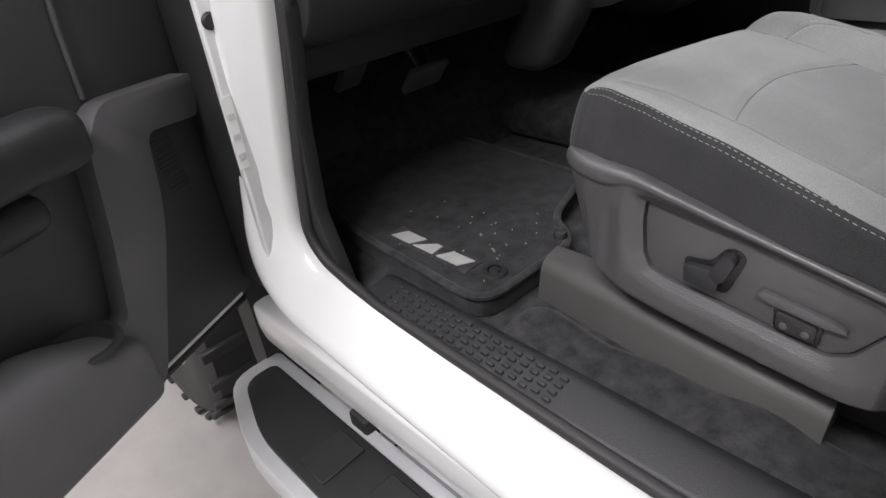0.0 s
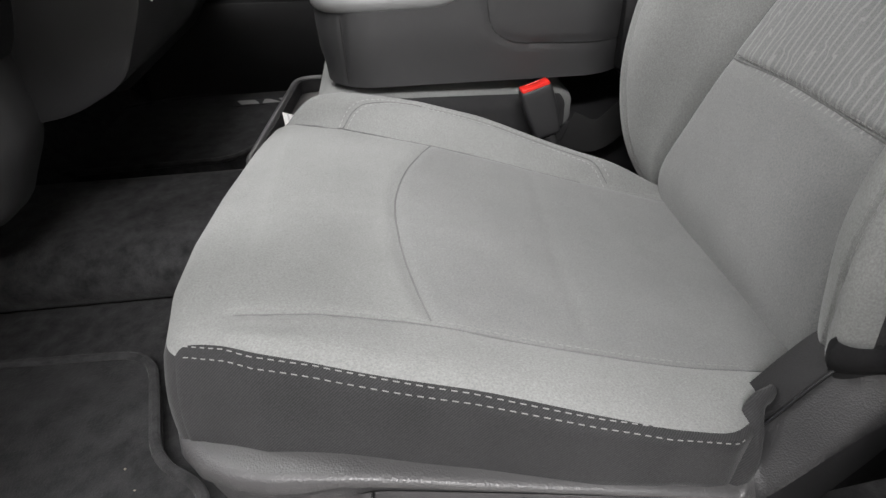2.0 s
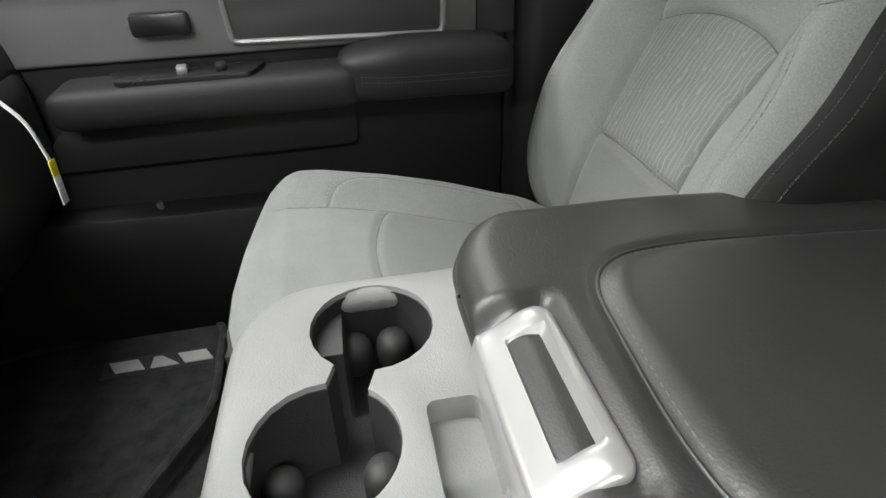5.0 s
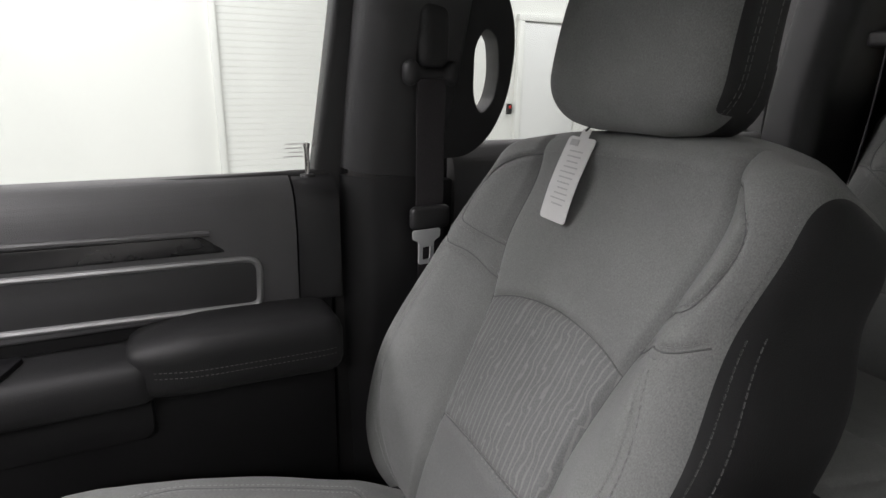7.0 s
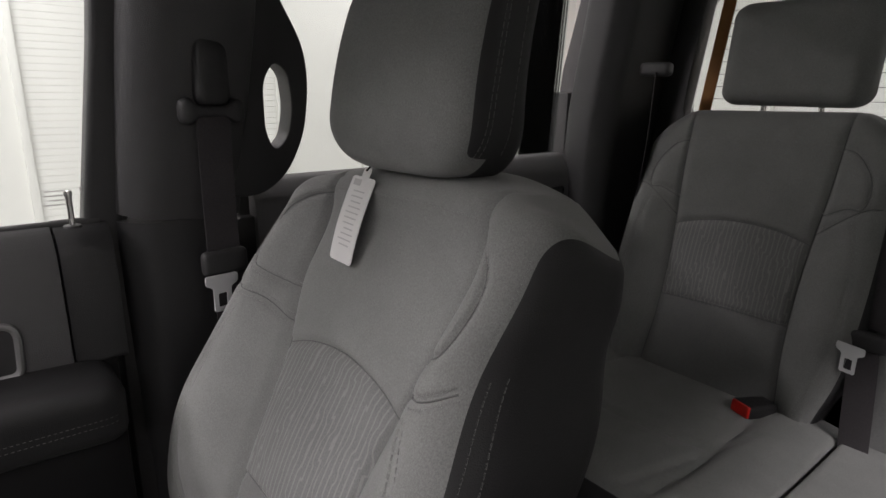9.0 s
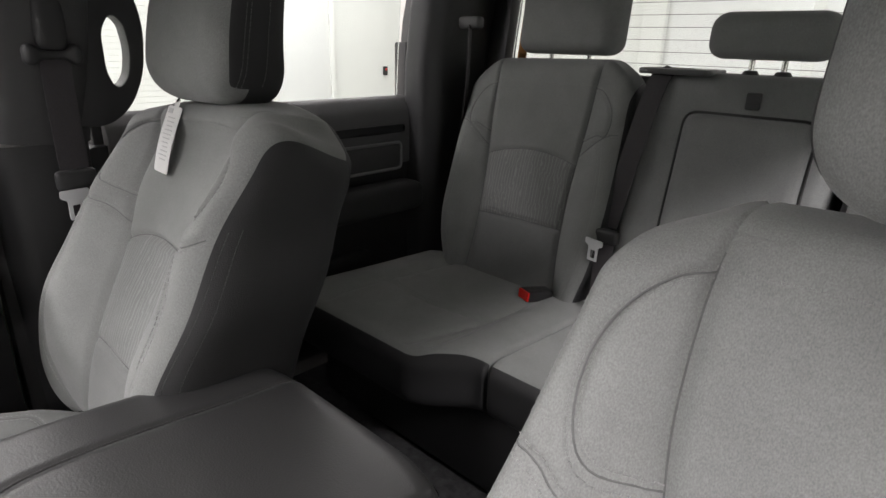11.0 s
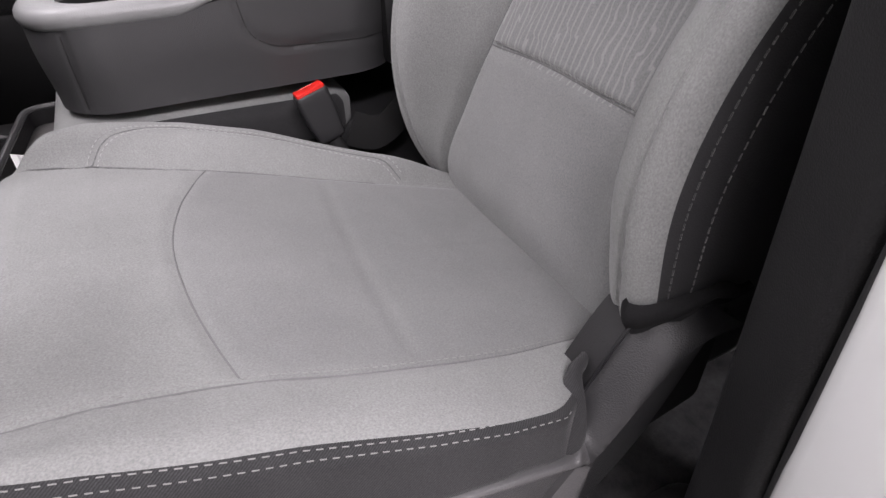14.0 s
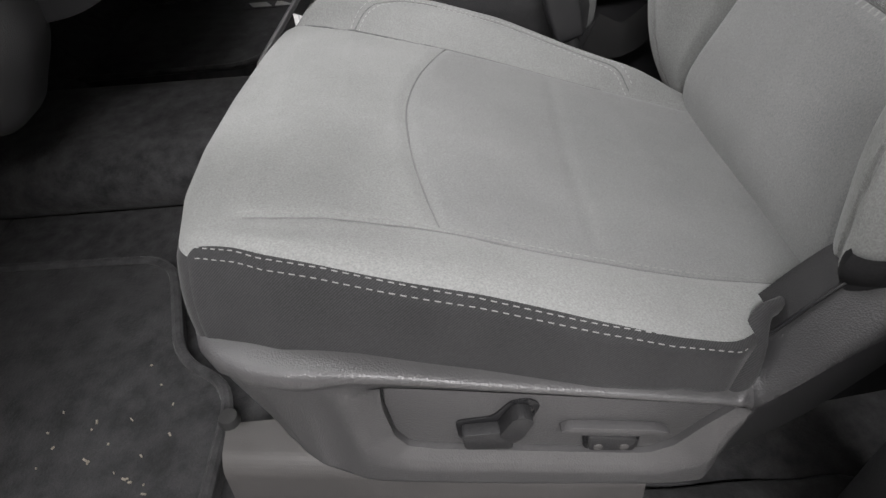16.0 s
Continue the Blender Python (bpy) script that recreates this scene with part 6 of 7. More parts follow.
# rear cushions: the narrow one and the wide one, over a black skirt
for name, x0, x1, mid_in in (("cushion", 0.1822, 0.755, 1), ("cushion", -0.755, 0.1816, 0)):
    V, F, P = soft_box((x0, -1.16, 0.955), (x1, -0.615, 1.082), (0.008, 0.04, 0.03), (0.008, 0.008, 0.014))
    cxm = 0.47 if mid_in else -0.50
    seams = [smooth_path([(cxm + s * 0.165, -0.66), (cxm + s * 0.175, -0.80), (cxm + s * 0.155, -1.12)], 8) for s in (-1, 1)]
    seams.append(smooth_path([(cxm - 0.17, -0.86), (cxm, -0.835), (cxm + 0.17, -0.86)], 8))
    if mid_in:
        seams.append(smooth_path([(0.345, -0.655), (0.315, -0.80), (0.275, -0.96)], 8))
    dent = np.zeros(len(V))
    for l in seams:
        dent = np.maximum(dent, 0.0055 * np.exp(-(near_line(V[:, :2], l) / 0.0075) ** 2))
    V[:, 2] -= dent * (P[:, 2] > 1.08)
    sw = 0.010 * step01(np.abs(V[:, 0] - cxm), 0.16, 0.20) * (1 - step01(np.abs(V[:, 0] - cxm), 0.22, 0.30))
    V[:, 2] += sw * (P[:, 2] > 1.08) - 0.05 * (-0.62 - V[:, 1])
    # the middle place stands back a little
    V[:, 1] -= 0.085 * (step01(-V[:, 0], -0.33, -0.19) if mid_in else step01(V[:, 0], -0.34, -0.20)) * step01(V[:, 1], -1.0, -0.62)
    C = P[F].mean(1)
    reg = np.where((C[:, 1] > -0.6151) | (C[:, 2] < 0.9551), 1, 0)
    reg[(C[:, 1] > -0.6151) & (C[:, 2] > 1.075)] = 0
    split_mesh(V, F, reg, {0: (name, FABRIC, "grey cloth rear cushion"), 1: ("cushion_skirt", VINYL_BLACK, "black cushion skirt")}, rear)
pad("bench_base", (-0.74, -1.15, 0.758), (0.74, -0.72, 0.97), (0.02, 0.02, 0.02), (0.1, 0.1, 0.1), PLASTIC_BLACK, rear, "black bench base")


# ---- centre console ----
CX = 0.042
console = thing("centre_console", (CX, 0.05, 1.08), "charcoal fold-down centre console with three cup holders", "console")
V, F, P = soft_box((CX - 0.1785, -0.130, 1.080), (CX + 0.1785, 0.331, 1.212), (0.083, 0.085, 0.006), (0.007, 0.005, 0.006))
low = step01(-V[:, 2], -1.17, -1.08)
V[:, 0] = CX + (V[:, 0] - CX) * (1 - 0.05 * low)
V[:, 1] -= 0.008 * low * step01(V[:, 1], 0.1, 0.34)
flap = smooth_path([(0.090, 1.205), (0.083, 1.165), (0.065, 1.146), (0.035, 1.138), (-0.05, 1.134), (-0.125, 1.132)], 8)
corner_seam = np.array([(0.285, 1.19), (0.288, 1.09)])
for line in (flap, corner_seam):
    V[:, 0] += 0.003 * np.exp(-(near_line(V[:, 1:], line) / 0.004) ** 2) * (V[:, 0] < CX - 0.12)
top = P[:, 2] > 1.2119
V[:, 2] -= 0.016 * step01(V[:, 1], 0.070, 0.205) * step01(V[:, 2], 1.18, 1.21)
V[:, 2] -= 0.10 * top * (np.abs(V[:, 0] - CX) < 0.158) * (V[:, 1] > 0.13) * (V[:, 1] < 0.31) * ((np.abs(V[:, 0] - CX) < 0.10) | (V[:, 1] < 0.245))
mesh_from("body", V, F, CONSOLE_BODY, console, "dark vinyl console body with a side pocket")
side_tree = BVHTree.FromPolygons([tuple(v) for v in V], [tuple(f) for f in F])
for line in (flap, np.array([(0.288, z) for z in np.linspace(1.182, 1.092, 12)])):
    hit = [side_tree.ray_cast(Vector((-0.6, b, c)), Vector((1, 0, 0)))[0] for b, c in line]
    tube("seam", [tuple(h) for h in hit if h is not None], 0.0009, RUBBER, console, up=(1, 0, 0), n=5)
block("rear_frame", (CX, -0.20, 1.14), (0.33, 0.19, 0.11), 0.012, TRIM_DARK, console, "black console hinge frame")


def chain_hole(c, r, neck):
    """The outline of three round wells joined by short necks: c[0] - c[1] - c[2]."""
    out = []
    ang = lambda p, q: math.atan2(q[1] - p[1], q[0] - p[0])
    h = math.asin(neck / r)
    a = ang(c[0], c[1])
    out += [(c[0][0] + r * math.cos(t), c[0][1] + r * math.sin(t)) for t in np.linspace(a + h, a + 2 * math.pi - h, 22)]
    b, e = ang(c[1], c[0]), ang(c[1], c[2])
    t0, t1 = b + h, e - h
    while t1 < t0:
        t1 += 2 * math.pi
    out += [(c[1][0] + r * math.cos(t), c[1][1] + r * math.sin(t)) for t in np.linspace(t0, t1, 12)]
    a2 = ang(c[2], c[1])
    out += [(c[2][0] + r * math.cos(t), c[2][1] + r * math.sin(t)) for t in np.linspace(a2 + h, a2 + 2 * math.pi - h, 22)]
    t0, t1 = e + h, b - h
    while t1 < t0:
        t1 += 2 * math.pi
    out += [(c[1][0] + r * math.cos(t), c[1][1] + r * math.sin(t)) for t in np.linspace(t0, t1, 12)]
    return out


cups = [(-0.078, 0.235), (0.047, 0.259), (0.154, 0.220)]
def deck_line(inset):
    w, r = 0.1815 - inset, 0.088 - inset
    return rounded([(CX - w, 0.086), (CX - w, 0.334 - inset), (CX + w, 0.334 - inset), (CX + w, 0.086)], [0.0, r, r, 0.0], 12)


slot = rounded([(-0.006, 0.152), (-0.006, 0.190), (0.068, 0.190), (0.068, 0.152)], 0.008, 4)
deck_ob = holed_plate("deck", dense(deck_line(0.0125), 0.012), [chain_hole(cups, 0.0505, 0.016), slot], "z", 1.214, -0.026, CONSOLE_TOP, console, "satin grey cup holder deck", bevel=0.0022, seg=2)
roll = [(p[0], p[1], 1.200) for p in dense(deck_line(0.0135), 0.012)]
first = min(range(len(roll)), key=lambda k: (round(roll[k][1], 4), roll[k][0]))
roll = [p for p in roll[first:] + roll[:first] if abs(p[0] - CX) > 0.160 or p[1] > 0.2]
edge_ob = sweep("deck_edge", roll, circle(0.014, 16), (0, 0, 1), CONSOLE_TOP, deck_ob, "rolled deck edge")
for part_ in (deck_ob, edge_ob):
    org = ORIGIN[part_.name]
    co = np.zeros(len(part_.data.vertices) * 3)
    part_.data.vertices.foreach_get("co", co)
    co = co.reshape(-1, 3) + org
    co[:, 2] += (1.2142 - co[:, 2]) * 0.80 * (1 - step01(co[:, 1], 0.088, 0.165))
    part_.data.vertices.foreach_set("co", (co - org).ravel())
cav = rounded([(-0.120, 0.18), (-0.120, 0.25), (-0.09, 0.28), (0.0, 0.305), (0.13, 0.295), (0.190, 0.255), (0.190, 0.165)], 0.02)
prism("cup_floor", cav, "z", 1.120, 1.128, 0, PLASTIC_BLACK, console, "black cup well floor")
holed_plate("cup_liner", rounded([(-0.130, 0.175), (-0.130, 0.252), (-0.100, 0.285), (-0.06, 0.300), (0.0, 0.313), (0.095, 0.313), (0.160, 0.292), (0.205, 0.262), (0.208, 0.168), (0.092, 0.168), (0.080, 0.200), (-0.020, 0.200), (-0.024, 0.175)], 0.006), [chain_hole(cups, 0.0495, 0.015)], "z", 1.2085, -0.082, PLASTIC_BLACK, console, "black cup well walls", bevel=0)
block("cup_divider", (-0.010, 0.247, 1.150), (0.06, 0.022, 0.05), 0.004, PLASTIC, console, "charcoal removable cup divider", turn=rot(0, 0, 11))
block("cup_divider", (-0.078, 0.240, 1.136), (0.075, 0.026, 0.016), 0.003, PLASTIC, console, "charcoal removable cup divider", turn=rot(0, 0, 8))
for k, (c, a) in enumerate(((0, 3.5), (0, 5.4), (1, 1.2), (1, 5.0), (2, 0.5), (2, 5.8))):
    gx, gy = cups[c][0] + 0.038 * math.cos(a), cups[c][1] + 0.038 * math.sin(a)
    V, F, P = soft_box((gx - 0.016, gy - 0.016, 1.132), (gx + 0.016, gy + 0.016, 1.174), 0.0155, (0.005, 0.005, 0.006))
    mesh_from("cup_grip", V, F, RUBBER, console, "black rubber cup grip")
prism("slot_floor", slot, "z", 1.182, 1.193, 0, CONSOLE_TOP, console)

# padded lid with piping, stitched edge and a latch
LID0, LID1 = CX - 0.180, CX + 0.172
V, F, P = soft_box((LID0, -0.275, 1.2165), (LID1, 0.152, 1.278), (0.024, 0.03, 0.022), (0.0032, 0.0032, 0.004))
rx = np.clip((np.abs(V[:, 0] - CX + 0.004) - 0.094) / 0.084, 0, 1)
V[:, 1] -= 0.080 * (1 - np.sqrt(1 - 0.98 * rx ** 2)) * step01(V[:, 1], -0.12, 0.152)
V[:, 1] += 0.055 * (1 - np.sqrt(1 - 0.98 * rx ** 2)) * (1 - step01(V[:, 1], -0.275, -0.10))
V[:, 2] -= 0.014 * (1 - step01(V[:, 1], -0.28, 0.0)) * np.clip((V[:, 2] - 1.2165) / 0.06, 0, 1)
inner = smooth_path([(0.128, -0.27), (0.127, -0.12), (0.126, -0.03), (0.119, 0.030), (0.090, 0.061), (0.029, 0.071), (-0.045, 0.075), (-0.088, 0.063), (-0.115, 0.028), (-0.123, -0.04), (-0.129, -0.13), (-0.131, -0.27)], 8)
edge = near_line(V[:, :2], inner)
top = P[:, 2] > 1.2779
V[:, 2] -= 0.0026 * np.exp(-(edge / 0.005) ** 2) * top
V[:, 2] += 0.005 * inside(V[:, :2], inner) * step01(edge, 0.0, 0.02) * top
# bay for the latch, and a groove under the piped edge
bay = step01(V[:, 0], -0.066, -0.050) * step01(-V[:, 0], -0.094, -0.078) * step01(V[:, 1], 0.090, 0.106)
V[:, 2] -= (0.009 + 0.010 * step01(V[:, 1], 0.12, 0.152)) * bay * step01(V[:, 2], 1.24, 1.277)
groove = np.exp(-((V[:, 2] - 1.2475) / 0.0032) ** 2) * 0.0024
V[:, 0] += np.where(P[:, 0] < LID0 + 1e-4, groove, 0)
V[:, 1] -= np.where(P[:, 1] > 0.1519, groove, 0)
lid = mesh_from("lid", V, F, LID_LEATHER, console, "satin charcoal padded armrest lid")
lt = BVHTree.FromPolygons([tuple(v) for v in V], [tuple(f) for f in F])


def lid_round(z, last):
    """Rays from within the lid that meet its side and front at one height."""
    rays = [((CX, y, z), (-1, 0, 0)) for y in np.linspace(-0.25, 0.04, 60)]
    rays += [((LID0 + 0.09, 0.045, z), (math.cos(a), math.sin(a), 0)) for a in np.linspace(math.pi, math.pi / 2, 40)]
    return rays + [((x, 0.05, z), (0, 1, 0)) for x in np.linspace(LID0 + 0.092, last, 8)]


outer_round = [((CX, y, 1.2535), (1, 0, 0)) for y in np.linspace(-0.25, 0.04, 30)] + [((LID1 - 0.09, 0.045, 1.2535), (math.cos(a), math.sin(a), 0)) for a in np.linspace(0, math.pi / 2, 40)]
rows = [[((p[0], p[1], 1.5), (0, 0, -1)) for p in smooth_path(offset_line(inner, 0.006), 3)]]
stitches("stitching", lt, rows, SEAM_GREY, lid, 0.0062, 0.0040, 0.0010, 0.0004)
stitches("stitching", lt, [[((2 * np.array(lt.ray_cast(Vector(o_), Vector(w_))[0]) - np.array(o_)), tuple(-np.array(w_))) for o_, w_ in lid_round(1.2478, -0.058)]], THREAD, lid, 0.0058, 0.0034, 0.0010, 0.0004)
for rays in (lid_round(1.2535, -0.058), outer_round):
    hit = [lt.ray_cast(Vector(o_), Vector(w_))[0] for o_, w_ in rays]
    tube("piping", [tuple(p) for p in hit if p is not None], 0.0021, LID_LEATHER, lid, "black piped edge", up=(0.1, 0.2, 1), n=8)
hit = [lt.ray_cast(Vector((p[0], p[1], 1.5)), Vector((0, 0, -1)))[0] for p in inner]
tube("piping", [tuple(p) for p in hit if p is not None], 0.0016, LID_LEATHER, lid, "black piped seam", up=(0.1, 0.2, 1), n=8)
# latch: a bright plate let into the lid, bent down over its front edge, with a finger hollow
V, F, P = soft_box((-0.046, 0.101, 1.262), (0.080, 0.154, 1.2765), (0.012, 0.010, 0.005), (0.0035, 0.0035, 0.003))
u = step01(V[:, 1], 0.112, 0.150)
hollow = step01(V[:, 0], -0.028, -0.024) * step01(-V[:, 0], -0.062, -0.057) * step01(V[:, 1], 0.112, 0.115) * step01(-V[:, 1], -0.137, -0.134)
V[:, 2] -= 0.017 * u + 0.0075 * hollow * (P[:, 2] > 1.2764)
mesh_from("latch", V, F, CHROME_SATIN, lid, "silver lid latch")
block("latch_face", (0.017, 0.1525, 1.2460), (0.122, 0.006, 0.024), 0.0028, CHROME_SATIN, lid, "silver latch face", turn=rot(14, 0, 0))
block("hinge_block", (CX, -0.285, 1.195), (0.24, 0.04, 0.03), 0.010, TRIM_DARK, console, "black lid hinge")

console.location, console.scale, console.rotation_euler = (0.061, 0.05, 1.073), (1.12, 1.0, 1.0), (0.0, 0.045, -0.035)

bench = thing("jump_seat", (CX, 0.05, FLOOR_Z), "grey cloth centre seat cushion under the console", "seat")
V, F, P = soft_box((CX - 0.172, -0.045, 0.985), (CX + 0.172, 0.350, 1.077), (0.045, 0.06, 0.03), (0.01, 0.01, 0.01))
V[:, 2] -= 0.012 * step01(-V[:, 1], -0.30, 0.15) * step01(V[:, 2], 0.98, 1.08)
C = P[F].mean(1)
reg = np.where(C[:, 0] - CX > 0.1719, 1, 0)
reg[C[:, 0] - CX < -0.1719] = 2
split_mesh(V, F, reg, {0: ("cushion", FABRIC, "grey cloth cushion top and nose"), 1: ("cushion_side", FABRIC_DARK, "charcoal cushion side"), 2: ("cushion_side", FABRIC_DARK, "charcoal cushion side")}, bench)
block("cushion_base", (CX, 0.05, 0.885), (0.30, 0.50, 0.25), 0.01, PLASTIC_BLACK, bench, "black base under the centre seat")

# storage tray in front of the centre seat, with a key fob and its paper tag
tray = thing("storage_tray", (0.03, 0.40, 0.94), "black plastic storage tray with a raised rim", "tray")
rim = rounded([(-0.165, 0.30), (-0.165, 0.452), (0.215, 0.415), (0.215, 0.30)], [0.02, 0.03, 0.03, 0.02], 6)
tube("rim", [(a, b, 1.000) for a, b in rim], 0.0055, PLASTIC, tray, "charcoal tray rim", n=8, closed=True)
prism("floor", rounded([(-0.160, 0.30), (-0.160, 0.447), (0.210, 0.410), (0.210, 0.30)], 0.025), "z", 0.968, 0.975, 0.002, RISER, tray, "grey tray floor")
holed_plate("wall", rounded([(-0.163, 0.30), (-0.163, 0.450), (0.213, 0.413), (0.213, 0.30)], 0.025), [rounded([(-0.158, 0.305), (-0.158, 0.445), (0.208, 0.408), (0.208, 0.305)], 0.023)], "z", 1.000, -0.034, PLASTIC_BLACK, tray, bevel=0)
key = thing("key_fob", (-0.10, 0.405, 0.976), "black key fob with a silver mark and ring", "key")
V, F, P = soft_box((-0.135, 0.388, 0.976), (-0.062, 0.428, 0.994), (0.012, 0.012, 0.007), (0.006, 0.006, 0.004))
mesh_from("body", V, F, PLASTIC_SMOOTH, key)
block("mark", (-0.10, 0.408, 0.9945), (0.035, 0.006, 0.001), 0, SILVER, key)
tube("ring", [(-0.055 + 0.012 * math.cos(a), 0.412 + 0.012 * math.sin(a), 0.992 + 0.004 * math.sin(a)) for a in np.linspace(0, 2 * math.pi, 20, endpoint=False)], 0.0012, STEEL, key, "steel ring", n=6, closed=True)
ktag = thing("key_tag", (-0.03, 0.40, 0.985), "white paper key tag with faint print", "tag")
kt = rot(28, -18, 12)
block("card", (-0.020, 0.402, 1.004), (0.048, 0.022, 0.0012), 0.0003, PAPER, ktag, turn=kt)
block("print_bar", tuple(np.array((-0.020, 0.402, 1.004)) + kt @ np.array((0.004, 0.002, 0.0009))), (0.036, 0.003, 0.0004), 0, INK, ktag, turn=kt)


# ---- seat belts ----
def ribbon(name, pts, width, across, mat, parent, label="", thick=0.0014):
    """A flat strap along points, its width along the direction across."""
    path = smooth_path(pts, 6)
    w, t = width / 2, thick / 2
    ac = np.array(across, float)
    ac /= np.linalg.norm(ac)
    tan = np.gradient(path, axis=0)
    tan /= np.linalg.norm(tan, axis=1)[:, None]
    V, F = [], []
    for p, q in zip(path, tan):
        a = ac - q * (ac @ q)
        a /= np.linalg.norm(a)
        n = np.cross(q, a)
        V += [p + a * x + n * y for x, y in ((-w, -t), (-w * 0.9, -t * 1.4), (w * 0.9, -t * 1.4), (w, -t), (w, t), (w * 0.9, t * 1.4), (-w * 0.9, t * 1.4), (-w, t))]
    k = 8
    for i in range(len(path) - 1):
        F += [(i * k + j, i * k + (j + 1) % k, (i + 1) * k + (j + 1) % k, (i + 1) * k + j) for j in range(k)]
    F += [tuple(range(k))[::-1], tuple((len(path) - 1) * k + j for j in range(k))]
    return mesh_from(name, V, F, mat, parent, label)


def plate_loop(name, centre, across, down, w, h, mat, parent, label, hole=True):
    """A belt tongue: a flat plate with a window, in the plane of across and down."""
    a, d = (np.array(v, float) / np.linalg.norm(v) for v in (across, down))
    n = np.cross(a, d)
    out = rounded([(-w, 0), (-w, h * 0.25), (-w * 0.55, h * 0.35), (-w * 0.55, h), (w * 0.55, h), (w * 0.55, h * 0.35), (w, h * 0.25), (w, 0)], w * 0.15, 4)
    win = rounded([(-w * 0.28, h * 0.50), (-w * 0.28, h * 0.88), (w * 0.28, h * 0.88), (w * 0.28, h * 0.50)], w * 0.1, 3)
    ob = holed_plate(name, out, [win], "z", 0.0, 0.0028, mat, parent, label, bevel=0)
    org = ORIGIN[ob.name]
    co = np.zeros(len(ob.data.vertices) * 3)
    ob.data.vertices.foreach_get("co", co)
    co = co.reshape(-1, 3) + org
    co = np.array(centre) + co[:, :1] * a + co[:, 1:2] * d + co[:, 2:] * n
    ob.data.vertices.foreach_set("co", (co - org).ravel())
    ob.data.update()
    return ob


belt = thing("seat_belt", (0.72, -0.18, 0.85), "dark grey webbing seat belt with a bright steel tongue", "seat belt", "seat belts")
AC = (0.10, -0.995, 0.0)
ribbon("webbing", [(0.705, -0.180, 1.625), (0.704, -0.179, 1.52), (0.703, -0.179, 1.43)], 0.048, AC, WEBBING, belt, "dark grey webbing")
ribbon("webbing", [(0.712, -0.184, 1.43), (0.716, -0.19, 1.30), (0.722, -0.20, 1.05), (0.728, -0.20, 0.86)], 0.048, AC, WEBBING, belt, "black webbing")
V, F, P = soft_box((-0.034, -0.009, -0.018), (0.034, 0.009, 0.018), (0.010, 0.008, 0.008), (0.006, 0.005, 0.005))
ax = np.array(AC) / np.linalg.norm(AC)
nx = np.cross((0, 0, 1.0), ax)
mesh_from("tongue_grip", np.array((0.700, -0.178, 1.418)) + V[:, :1] * ax + V[:, 1:2] * nx + V[:, 2:] * np.array((0, 0, 1.0)), F, PLASTIC_BLACK, belt, "black tongue grip")
plate_loop("tongue", (0.688, -0.168, 1.402), AC, (0.02, 0, -1), 0.024, 0.055, ALLOY, belt, "bright steel tongue")
V, F, P = soft_box((-0.046, -0.010, -0.014), (0.046, 0.010, 0.014), (0.013, 0.009, 0.009), (0.004, 0.004, 0.004))
V[:, 2] *= 0.55 + 0.75 * step01(np.abs(V[:, 0]), 0.016, 0.033)
V[:, 1] *= 0.8 + 0.5 * step01(np.abs(V[:, 0]), 0.016, 0.033)
mesh_from("belt_guide", np.array((0.705, -0.179, 1.630)) + V[:, :1] * ax + V[:, 1:2] * nx + V[:, 2:] * np.array((0, 0, 1.0)), F, PLASTIC_BLACK, belt, "black belt guide")
V, F, P = soft_box((-0.025, -0.018, -0.006), (0.025, 0.018, 0.088), (0.015, 0.012, 0.022), (0.005, 0.005, 0.006))
mesh_from("height_adjuster", np.array((0.715, -0.182, 1.640)) + V[:, :1] * ax + V[:, 1:2] * nx + V[:, 2:] * np.array((0, 0, 1.0)), F, PLASTIC_BLACK, belt, "black height adjuster")

belt.location += Vector((0.068, -0.052, -0.012))

belt2 = thing("seat_belt", (-0.74, -0.2, 0.85), "dark webbing driver's seat belt with a steel tongue", "seat belt", "seat belts")
AD = (0.22, -0.97, 0.0)
ribbon("webbing", [(-0.722, -0.20, 1.72), (-0.722, -0.214, 1.50), (-0.721, -0.217, 1.42), (-0.731, -0.215, 1.1), (-0.74, -0.2, 0.80)], 0.048, AD, WEBBING, belt2, "dark webbing")
V, F, P = soft_box((-0.034, -0.007, -0.013), (0.034, 0.007, 0.013), (0.009, 0.006, 0.007), (0.006, 0.004, 0.004))
V[:, 2] *= 1 - 0.45 * step01(V[:, 0], -0.02, 0.034)
ad = np.array(AD) / np.linalg.norm(AD)
nd = np.cross((0, 0, 1.0), ad)
mesh_from("tongue_grip", np.array((-0.716, -0.208, 1.428)) + V[:, :1] * ad + V[:, 1:2] * nd + V[:, 2:] * np.array((0, 0, 1.0)), F, PLASTIC_BLACK, belt2, "black tongue grip")
plate_loop("tongue", (-0.711, -0.192, 1.416), AD, (0.02, 0.1, -1), 0.024, 0.055, ALLOY, belt2, "bright steel tongue")

belt3 = thing("rear_seat_belt", (0.16, -1.1, 1.06), "dark rear seat belt lying over the backrest", "seat belt", "seat belts")
ribbon("webbing", [(0.135, -1.255, 1.612), (0.150, -1.216, 1.585), (0.168, -1.175, 1.44), (0.188, -1.138, 1.26)], 0.046, (1, 0, 0.1), WEBBING, belt3)
ribbon("webbing", [(0.186, -1.128, 1.25), (0.170, -1.098, 1.15), (0.158, -1.078, 1.055)], 0.046, (1, 0, 0.05), WEBBING, belt3)
V, F, P = soft_box((0.150, -1.135, 1.225), (0.222, -1.112, 1.258), (0.010, 0.008, 0.008), (0.007, 0.005, 0.005))
mesh_from("tongue_grip", V, F, PLASTIC_BLACK, belt3, "black tongue grip")
